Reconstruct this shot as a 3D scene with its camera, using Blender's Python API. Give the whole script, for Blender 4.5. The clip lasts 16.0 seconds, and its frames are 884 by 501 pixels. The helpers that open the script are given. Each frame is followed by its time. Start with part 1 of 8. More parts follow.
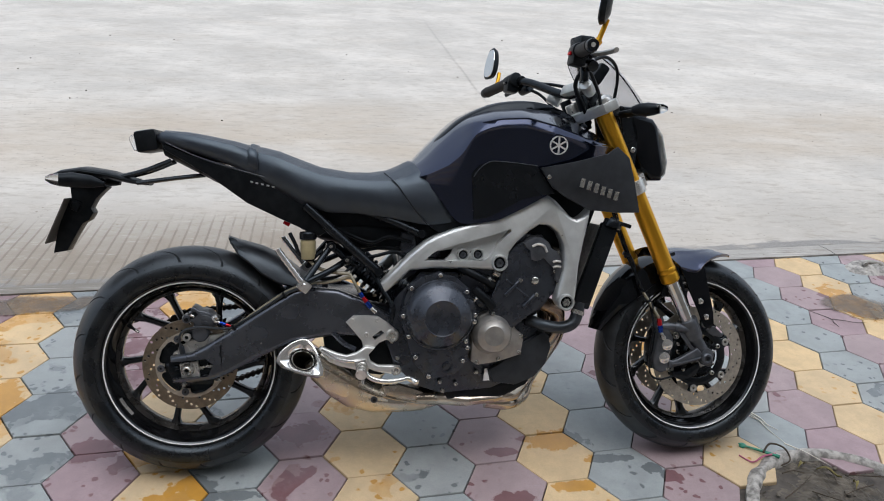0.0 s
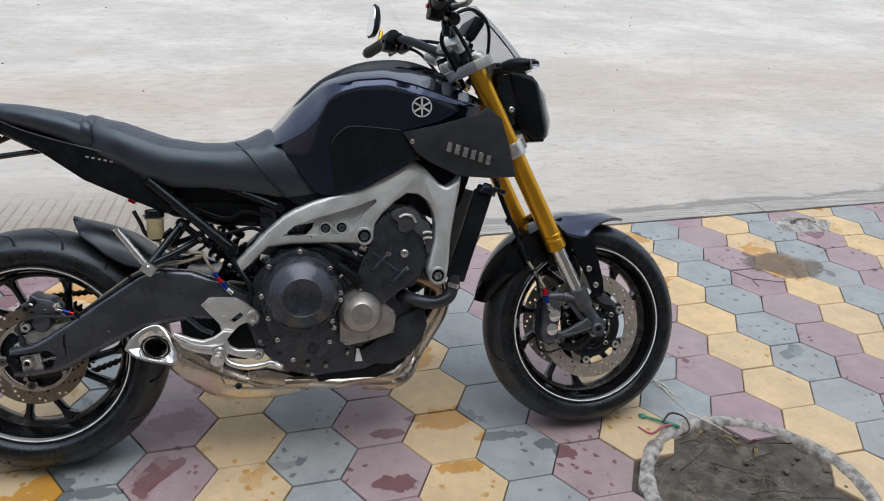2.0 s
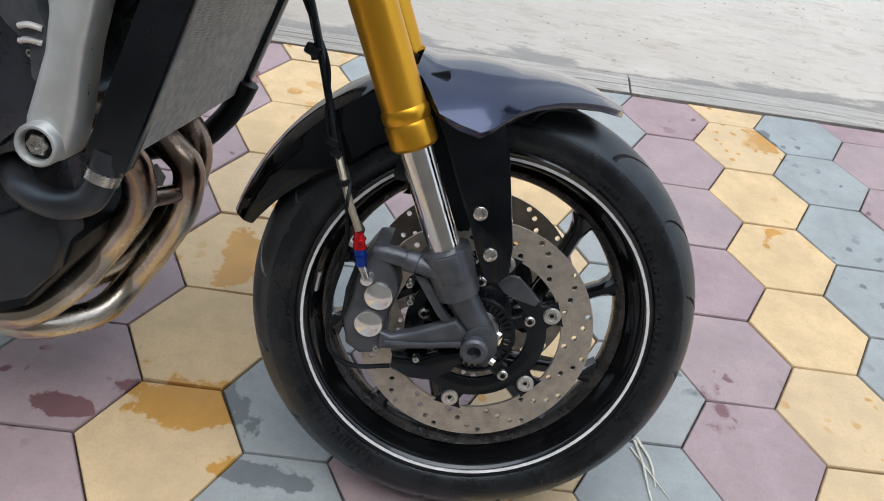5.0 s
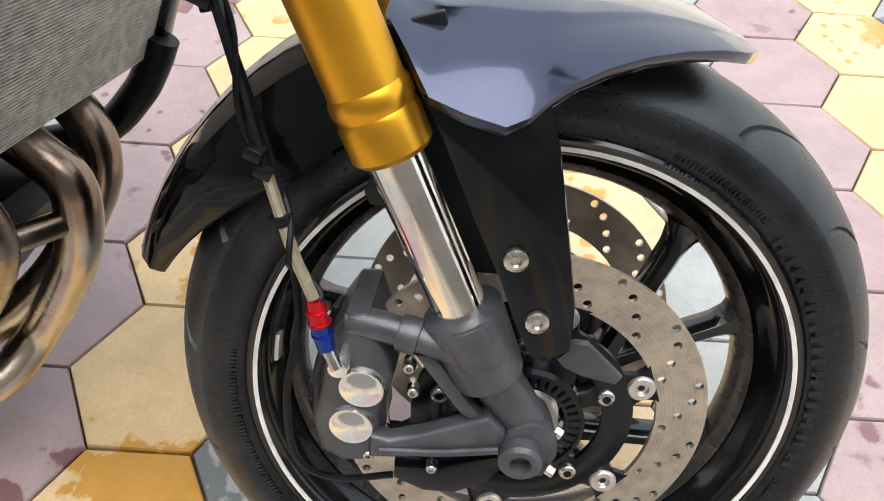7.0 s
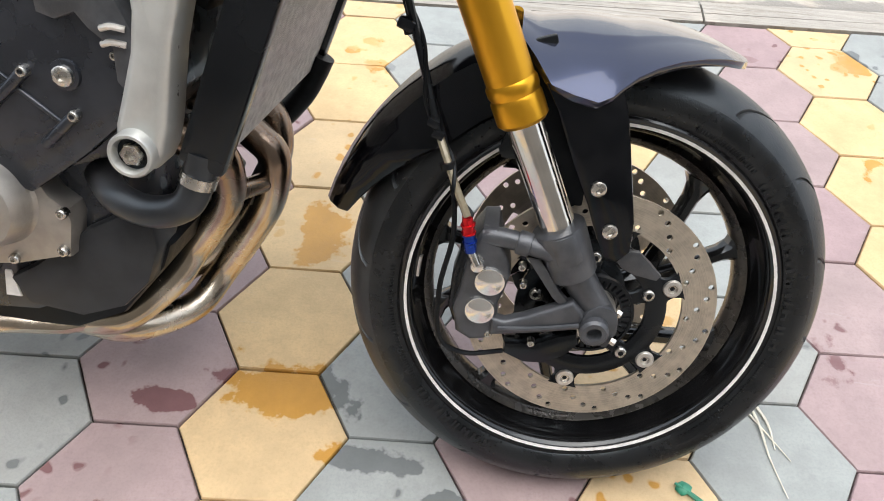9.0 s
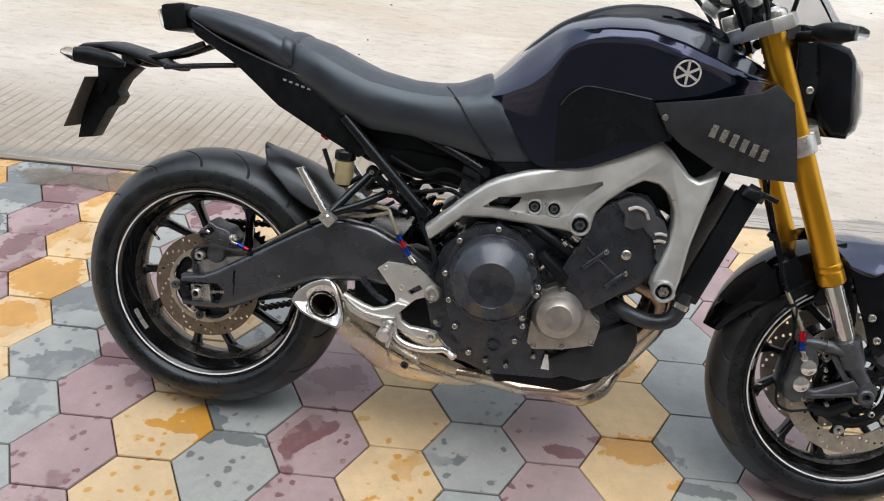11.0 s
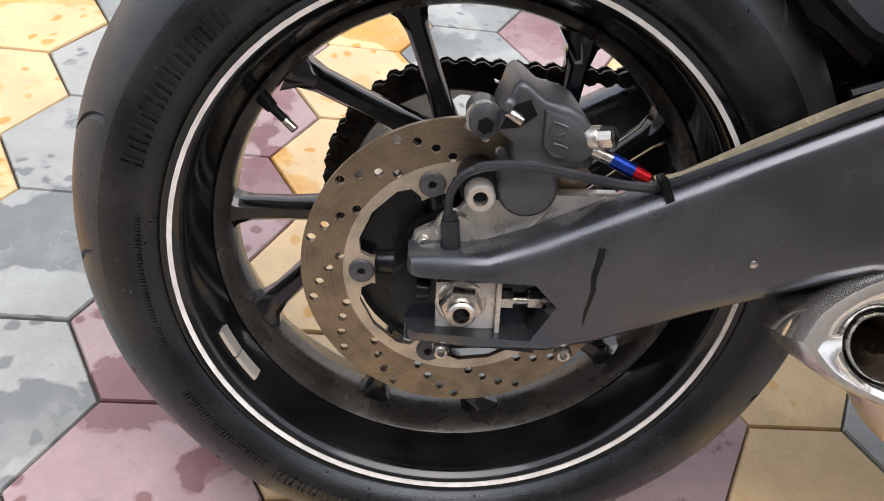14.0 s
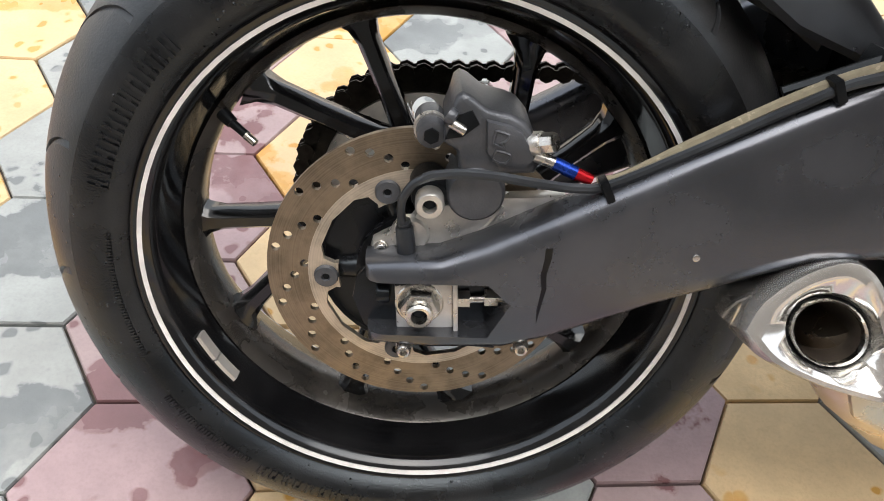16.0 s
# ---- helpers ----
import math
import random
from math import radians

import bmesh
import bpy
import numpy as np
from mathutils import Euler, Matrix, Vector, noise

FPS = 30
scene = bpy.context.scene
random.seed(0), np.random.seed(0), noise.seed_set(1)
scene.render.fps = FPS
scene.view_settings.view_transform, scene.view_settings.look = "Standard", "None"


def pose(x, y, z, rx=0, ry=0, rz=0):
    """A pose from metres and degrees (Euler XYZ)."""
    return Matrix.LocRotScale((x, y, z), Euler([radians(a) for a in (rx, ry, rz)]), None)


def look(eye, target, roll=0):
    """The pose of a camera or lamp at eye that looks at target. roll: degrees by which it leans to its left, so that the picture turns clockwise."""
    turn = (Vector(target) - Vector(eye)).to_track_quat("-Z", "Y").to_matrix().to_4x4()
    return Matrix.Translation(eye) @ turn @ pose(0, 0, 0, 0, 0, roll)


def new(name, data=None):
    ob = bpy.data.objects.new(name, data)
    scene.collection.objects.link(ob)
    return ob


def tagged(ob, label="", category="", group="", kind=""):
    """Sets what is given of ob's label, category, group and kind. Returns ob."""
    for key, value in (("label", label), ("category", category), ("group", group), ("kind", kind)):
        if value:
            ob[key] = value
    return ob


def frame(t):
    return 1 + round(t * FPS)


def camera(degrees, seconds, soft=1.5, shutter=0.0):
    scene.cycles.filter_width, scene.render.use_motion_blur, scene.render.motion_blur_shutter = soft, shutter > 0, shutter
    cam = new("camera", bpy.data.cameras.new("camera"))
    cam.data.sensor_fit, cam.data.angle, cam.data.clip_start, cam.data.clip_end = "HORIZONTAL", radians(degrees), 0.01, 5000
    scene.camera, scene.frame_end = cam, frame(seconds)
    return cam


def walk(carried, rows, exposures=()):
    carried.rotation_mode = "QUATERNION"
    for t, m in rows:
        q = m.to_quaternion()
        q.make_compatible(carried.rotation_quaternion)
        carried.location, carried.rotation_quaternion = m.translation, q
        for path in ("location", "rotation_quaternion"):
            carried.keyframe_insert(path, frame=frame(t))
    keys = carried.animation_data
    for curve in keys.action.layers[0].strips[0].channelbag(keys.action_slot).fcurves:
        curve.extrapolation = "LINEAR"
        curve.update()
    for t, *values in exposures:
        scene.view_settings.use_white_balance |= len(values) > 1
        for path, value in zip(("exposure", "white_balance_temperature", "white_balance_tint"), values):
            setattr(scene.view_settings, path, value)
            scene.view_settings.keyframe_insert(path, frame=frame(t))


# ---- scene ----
cam = camera(60.3, 16.0, soft=1.0)
PATH = [
    (0, (0.326, -1.729, 1.461), (0.654, 0.064, 0.638), 4.2),
    (0.5, (0.364, -1.713, 1.463), (0.706, 0.071, 0.626), 3.8),
    (1, (0.433, -1.707, 1.461), (0.786, 0.069, 0.611), 3.4),
    (1.5, (0.545, -1.712, 1.453), (0.913, 0.05, 0.582), 3.2),
    (2, (0.636, -1.649, 1.435), (1.014, 0.096, 0.534), 3.1),
    (2.5, (0.72, -1.491, 1.418), (1.142, 0.225, 0.482), 3.8),
    (3, (0.868, -1.358, 1.402), (1.257, 0.338, 0.416), 5.7),
    (3.5, (1.094, -1.269, 1.383), (1.344, 0.394, 0.3), 7.0),
    (4, (1.218, -1.123, 1.325), (1.368, 0.453, 0.103), 8.3),
    (4.5, (1.297, -0.811, 1.222), (1.415, 0.657, -0.131), 11.9),
    (5, (1.386, -0.598, 1.002), (1.375, 0.891, -0.334), 10.7),
    (5.2, (1.406, -0.546, 0.89), (1.337, 0.995, -0.383), 8.8),
    (7.3, (1.391, -0.249, 0.832), (1.287, 0.996, -0.729), 3.4),
    (7.5, (1.389, -0.256, 0.809), (1.284, 0.97, -0.767), 3.3),
    (8, (1.379, -0.268, 0.795), (1.271, 0.927, -0.805), 3.3),
    (8.2, (1.376, -0.275, 0.801), (1.268, 0.92, -0.799), 3.2),
    (10.3, (0.993, -1.144, 1.381), (0.907, 0.533, 0.295), 5.9),
    (10.5, (0.923, -1.192, 1.39), (0.804, 0.487, 0.309), 5.5),
    (11, (0.677, -1.288, 1.367), (0.498, 0.383, 0.283), 4.8),
    (11.5, (0.483, -1.217, 1.315), (0.277, 0.404, 0.162), 4.6),
    (12, (0.288, -1.052, 1.286), (0.096, 0.449, -0.021), 5.3),
    (12.5, (0.094, -0.891, 1.256), (0.048, 0.557, -0.122), 7.4),
    (13, (-0.067, -0.585, 1.067), (0.087, 0.783, -0.383), 11.0),
    (13.5, (-0.073, -0.414, 0.835), (0.108, 0.941, -0.626), 12.9),
    (14, (-0.065, -0.343, 0.74), (0.103, 1.043, -0.692), 12.3),
    (14.5, (-0.054, -0.325, 0.722), (0.109, 1.04, -0.731), 12.1),
    (15, (-0.051, -0.316, 0.716), (0.112, 1.021, -0.763), 11.8),
    (15.5, (-0.047, -0.317, 0.726), (0.108, 1.011, -0.762), 10.8),
    (16, (-0.028, -0.341, 0.777), (0.113, 0.992, -0.707), 9.3),
]
EXPOSURES = [(0, 0.0, 6130, 11), (2.5, 0.03, 6150, 11), (5, 0.27, 6120, 10), (7.3, 0.98, 6750, 11), (8.2, 0.98, 6750, 11), (10.5, 0.36, 6600, 11), (11.5, 0.36, 6550, 12), (12.5, 0.26, 6400, 8), (13.5, 0.6, 6700, 16), (15, 0.98, 6850, 15), (16, 0.94, 6850, 12)]
walk(cam, [(t, look(eye, target, roll)) for t, eye, target, roll in PATH], EXPOSURES)

# ---- light ----
world = bpy.data.worlds.new("overcast_sky")
scene.world = world
world.use_nodes = True
wn = world.node_tree.nodes
sky = wn.new("ShaderNodeTexSky")
sky.sky_type, sky.sun_disc = "NISHITA", False
sky.sun_elevation, sky.sun_rotation = radians(76), radians(175)
sky.air_density, sky.dust_density, sky.ozone_density = 1.0, 6.0, 1.0
grey = wn.new("ShaderNodeMixRGB")
grey.inputs[0].default_value = 0.75
grey.inputs[2].default_value = (6.3, 6.7, 7.1, 1)
world.node_tree.links.new(sky.outputs[0], grey.inputs[1])
wl = world.node_tree.links
way = wn.new("ShaderNodeTexCoord")
split = wn.new("ShaderNodeSeparateXYZ")
wl.new(way.outputs["Generated"], split.inputs[0])
dome = wn.new("ShaderNodeMapRange")
for key, v in zip(("From Min", "From Max", "To Min", "To Max"), (0.0, 1.0, 0.8, 1.35)):
    dome.inputs[key].default_value = v
wl.new(split.outputs[2], dome.inputs["Value"])
shade = wn.new("ShaderNodeMixRGB")
shade.blend_type = "MULTIPLY"
shade.inputs[0].default_value = 1.0
wl.new(grey.outputs[0], shade.inputs[1])
wl.new(dome.outputs[0], shade.inputs[2])
wl.new(shade.outputs[0], wn["Background"].inputs[0])
wn["Background"].inputs[1].default_value = 0.125
sun = new("sun", bpy.data.lights.new("sun", "SUN"))
sun.data.energy, sun.data.angle, sun.data.color = 1.3, radians(60), (1.0, 0.985, 0.96)
sun.matrix_world = look((0.9, -1.2, 7), (0.6, 0, 0))


# ---- materials ----
def nodes_of(name):
    m = bpy.data.materials.new(name)
    m.use_nodes = True
    return m, m.node_tree.nodes, m.node_tree.links, m.node_tree.nodes["Principled BSDF"]


def val(nt, op, a, b=None, clamp=False):
    n = nt.nodes.new("ShaderNodeMath")
    n.operation, n.use_clamp = op, clamp
    for i, v in enumerate((a, b)):
        if v is None:
            continue
        if isinstance(v, (int, float)):
            n.inputs[i].default_value = v
        else:
            nt.links.new(v, n.inputs[i])
    return n.outputs[0]


def noise_at(nt, scale, detail=4.0, rough=0.55, world_space=False, stretch=None):
    n = nt.nodes.new("ShaderNodeTexNoise")
    n.inputs["Scale"].default_value, n.inputs["Detail"].default_value, n.inputs["Roughness"].default_value = scale, detail, rough
    if world_space:
        src = nt.nodes.new("ShaderNodeNewGeometry").outputs["Position"]
    else:
        src = nt.nodes.new("ShaderNodeTexCoord").outputs["Object"]
    if stretch:
        mp = nt.nodes.new("ShaderNodeMapping")
        mp.inputs["Scale"].default_value = stretch
        nt.links.new(src, mp.inputs[0])
        src = mp.outputs[0]
    nt.links.new(src, n.inputs["Vector"])
    return n.outputs["Fac"]


def ramp(nt, fac, lo, hi, a=0.0, b=1.0):
    n = nt.nodes.new("ShaderNodeMapRange")
    n.interpolation_type = "SMOOTHSTEP"
    for k, v in zip(("From Min", "From Max", "To Min", "To Max"), (lo, hi, a, b)):
        n.inputs[k].default_value = v
    nt.links.new(fac, n.inputs["Value"])
    return n.outputs[0]


def blend(nt, fac, a, b, mode="MIX"):
    n = nt.nodes.new("ShaderNodeMixRGB")
    n.blend_type = mode
    for i, v in enumerate((fac, a, b)):
        if isinstance(v, (int, float)):
            n.inputs[i].default_value = v
        elif isinstance(v, tuple):
            n.inputs[i].default_value = (*v[:3], 1)
        else:
            nt.links.new(v, n.inputs[i])
    return n.outputs[0]


def bumped(nt, bsdf, height, strength=0.2, dist=0.002):
    n = nt.nodes.new("ShaderNodeBump")
    n.inputs["Strength"].default_value, n.inputs["Distance"].default_value = strength, dist
    nt.links.new(height, n.inputs["Height"])
    nt.links.new(n.outputs[0], bsdf.inputs["Normal"])


def surface(name, colour, rough=0.5, metal=0.0, other=None, scale=60.0, spread=0.12, bump=0.1, grain=400.0, coat=0.0, stretch=None, dust=0.0, spec=0.5, beads=0.0, cool=0.0):
    """Paint, plastic, rubber or metal: two scales of variation in colour and gloss, fine relief."""
    m, n, l, b = nodes_of(name)
    nt = m.node_tree
    big, fine = noise_at(nt, scale, 5, stretch=stretch), noise_at(nt, grain, 2)
    dark = tuple(c * (1 - spread) for c in colour)
    lite = other or tuple(min(1, c * (1 + spread) + 0.004) for c in colour)
    col = blend(nt, ramp(nt, big, 0.32, 0.68), dark, lite)
    if dust:
        col = blend(nt, ramp(nt, noise_at(nt, scale * 0.4, 6, 0.7), 0.45, 0.75, 0, dust), col, (0.30, 0.27, 0.23))
    l.new(col, b.inputs["Base Color"])
    b.inputs["Metallic"].default_value = metal
    b.inputs["Specular IOR Level"].default_value = spec
    b.inputs["Specular Tint"].default_value = (1 - cool, 1 - cool * 0.45, 1, 1)
    l.new(ramp(nt, big, 0.25, 0.75, max(0.03, rough - 0.07), min(1, rough + 0.09)), b.inputs["Roughness"])
    if coat:
        b.inputs["Coat Weight"].default_value, b.inputs["Coat Roughness"].default_value = coat, 0.04
    height = fine
    if beads:
        vor = nt.nodes.new("ShaderNodeTexVoronoi")
        vor.inputs["Scale"].default_value = beads
        l.new(nt.nodes.new("ShaderNodeTexCoord").outputs["Object"], vor.inputs["Vector"])
        bead = val(nt, "MULTIPLY", ramp(nt, vor.outputs["Distance"], 0.08, 0.2, 1, 0), ramp(nt, noise_at(nt, 14, 3), 0.5, 0.62))
        height = val(nt, "ADD", val(nt, "MULTIPLY", fine, 0.4), val(nt, "MULTIPLY", bead, 3.0))
        l.new(val(nt, "SUBTRACT", ramp(nt, big, 0.25, 0.75, max(0.03, rough - 0.07), min(1, rough + 0.09)), val(nt, "MULTIPLY", bead, rough * 0.8)), b.inputs["Roughness"])
    if bump:
        bumped(nt, b, height, bump, 0.001)
    return m


def heat_tint(m, low, high, colour):
    """Browns a steel towards the cylinder head, from height low to height high on the machine."""
    nt = m.node_tree
    b = nt.nodes["Principled BSDF"]
    steel = b.inputs["Base Color"].links[0].from_socket
    sep = nt.nodes.new("ShaderNodeSeparateXYZ")
    nt.links.new(nt.nodes.new("ShaderNodeTexCoord").outputs["Object"], sep.inputs[0])
    height = val(nt, "ADD", sep.outputs[2], val(nt, "MULTIPLY", val(nt, "SUBTRACT", noise_at(nt, 22, 4), 0.5), 0.08))
    nt.links.new(blend(nt, ramp(nt, height, low, high, 0, 0.9), steel, colour), b.inputs["Base Color"])


def drilled_steel(name, colour, rough):
    """Brake disc: fine concentric brushing round the wheel's axis."""
    m, n, l, b = nodes_of(name)
    nt = m.node_tree
    tc = nt.nodes.new("ShaderNodeTexCoord")
    sep = nt.nodes.new("ShaderNodeSeparateXYZ")
    l.new(tc.outputs["Object"], sep.inputs[0])
    r = val(nt, "SQRT", val(nt, "ADD", val(nt, "MULTIPLY", sep.outputs[0], sep.outputs[0]), val(nt, "MULTIPLY", sep.outputs[2], sep.outputs[2])))
    comb = nt.nodes.new("ShaderNodeCombineXYZ")
    l.new(r, comb.inputs[0])
    ring = nt.nodes.new("ShaderNodeTexNoise")
    ring.inputs["Scale"].default_value, ring.inputs["Detail"].default_value = 900, 3
    l.new(comb.outputs[0], ring.inputs["Vector"])
    spots = noise_at(nt, 45, 5, 0.65)
    col = blend(nt, ramp(nt, spots, 0.35, 0.7), colour, tuple(c * 0.62 for c in colour))
    col = blend(nt, ramp(nt, ring.outputs["Fac"], 0.4, 0.6, 0, 0.35), col, tuple(c * 1.35 for c in colour))
    l.new(col, b.inputs["Base Color"])
    b.inputs["Metallic"].default_value = 0.85
    l.new(ramp(nt, spots, 0.3, 0.7, rough, rough + 0.15), b.inputs["Roughness"])
    bumped(nt, b, ring.outputs["Fac"], 0.15, 0.0005)
    return m


# damp marks left by the washing: x, y and half lengths
DAMP = [(1.04, 0.062, 0.098, 0.052), (1.20, -0.03, 0.08, 0.022), (1.30, -0.08, 0.03, 0.022), (1.353, -0.122, 0.035, 0.03), (0.868, 0.02, 0.045, 0.022), (2.63, 0.90, 0.09, 0.16), (1.02, 0.40, 0.05, 0.08), (0.865, -0.177, 0.06, 0.03), (1.04, -0.137, 0.06, 0.025), (-0.85, 0.50, 0.04, 0.10), (-0.663, 0.378, 0.11, 0.09),
        (-0.65, 0.20, 0.09, 0.05), (-0.86, 0.254, 0.11, 0.09), (-0.565, 0.31, 0.09, 0.05), (-1.04, 0.60, 0.10, 0.08), (-0.95, 0.80, 0.14, 0.08), (-0.68, 0.97, 0.12, 0.05), (-1.156, 0.87, 0.14, 0.06), (-0.04, -0.10, 0.09, 0.016), (0.124, -0.105, 0.07, 0.02), (-0.30, 0.105, 0.07, 0.05), (0.29, 0.142, 0.08, 0.05)]


def damp_field(nt, pos):
    """How near the nearest damp mark is, 1 at its rim."""
    best = None
    for x, y, rx, ry in DAMP:
        s = nt.nodes.new("ShaderNodeVectorMath")
        s.operation = "SUBTRACT"
        s.inputs[1].default_value = (x, y, 0)
        nt.links.new(pos, s.inputs[0])
        d = nt.nodes.new("ShaderNodeVectorMath")
        d.operation = "MULTIPLY"
        d.inputs[1].default_value = (1 / rx, 1 / ry, 0)
        nt.links.new(s.outputs[0], d.inputs[0])
        n = nt.nodes.new("ShaderNodeVectorMath")
        n.operation = "LENGTH"
        nt.links.new(d.outputs[0], n.inputs[0])
        best = n.outputs["Value"] if best is None else val(nt, "MINIMUM", best, n.outputs["Value"])
    return best


def paver(name, dry, wet):
    """Cement tile: cloudy dry colour, damp patches and drops that darken it and make it shine."""
    m, n, l, b = nodes_of(name)
    nt = m.node_tree
    info = nt.nodes.new("ShaderNodeObjectInfo").outputs["Random"]
    cloud, fine = noise_at(nt, 9, 6, 0.65, True), noise_at(nt, 240, 3, 0.6, True)
    col = blend(nt, ramp(nt, cloud, 0.3, 0.72), tuple(c * 0.84 for c in dry), tuple(min(1, c * 1.1) for c in dry))
    col = blend(nt, ramp(nt, info, 0, 1, 0, 0.22), col, (0.42, 0.39, 0.35))
    col = blend(nt, ramp(nt, fine, 0.42, 0.72, 0, 0.28), col, tuple(c * 0.7 for c in dry))
    col = blend(nt, ramp(nt, noise_at(nt, 38, 5, 0.7, True), 0.5, 0.72, 0, 0.22), col, tuple(c * 0.6 for c in dry))
    pos = nt.nodes.new("ShaderNodeNewGeometry").outputs["Position"]
    sep = nt.nodes.new("ShaderNodeSeparateXYZ")
    l.new(pos, sep.inputs[0])
    # the washed stretch lies under and behind the rear wheel
    zone = val(nt, "ADD", ramp(nt, sep.outputs[0], -0.7, 1.2, 0.137, 0.0), val(nt, "MULTIPLY", ramp(nt, sep.outputs[1], 0.7, 1.05, 0.0, 0.22), ramp(nt, sep.outputs[0], -0.3, 0.9, 1, 0.1)))
    patch = val(nt, "ADD", noise_at(nt, 5.5, 3.2, 0.5, True), zone)
    dried = ramp(nt, noise_at(nt, 4.3, 5, 0.62, True), 0.36, 0.62, 0.35, 1.0)
    damp = val(nt, "MULTIPLY", ramp(nt, val(nt, "ADD", patch, val(nt, "MULTIPLY", noise_at(nt, 42, 5, 0.75, True), 0.075)), 0.700, 0.722), dried)
    wobble = val(nt, "MULTIPLY", val(nt, "SUBTRACT", noise_at(nt, 17, 4, 0.6, True), 0.5), 2.2)
    damp = val(nt, "MAXIMUM", damp, ramp(nt, val(nt, "ADD", damp_field(nt, pos), wobble), 0.86, 1.04, 0.9, 0))
    drops = nt.nodes.new("ShaderNodeTexVoronoi")
    drops.inputs["Scale"].default_value, drops.inputs["Randomness"].default_value = 26, 1
    warp = blend(nt, 0.035, pos, nt.nodes.new("ShaderNodeTexNoise").outputs["Color"])
    l.new(warp, drops.inputs["Vector"])
    few = ramp(nt, val(nt, "ADD", noise_at(nt, 2.3, 3, 0.5, True), zone), 0.50, 0.58)
    spot = val(nt, "MULTIPLY", ramp(nt, drops.outputs["Distance"], 0.16, 0.27, 0.85, 0), few)
    wetness = val(nt, "MAXIMUM", damp, spot)
    # dried tide lines, rubbed dust and scratches
    col = blend(nt, ramp(nt, noise_at(nt, 2.1, 7, 0.72, True), 0.52, 0.7, 0, 0.3), col, tuple(c * 0.62 + 0.02 for c in dry))
    col = blend(nt, ramp(nt, noise_at(nt, 12, 7, 0.8, True, (0.5, 2.4, 1)), 0.6, 0.72, 0, 0.35), col, tuple(min(1, c * 0.5 + 0.28) for c in dry))
    col = blend(nt, wetness, col, blend(nt, ramp(nt, cloud, 0.3, 0.7), wet, tuple(c * 1.25 for c in wet)))
    l.new(col, b.inputs["Base Color"])
    l.new(ramp(nt, wetness, 0, 1, 0.62, 0.2), b.inputs["Roughness"])
    bumped(nt, b, val(nt, "ADD", fine, val(nt, "MULTIPLY", cloud, 1.5)), 0.25, 0.0015)
    return m


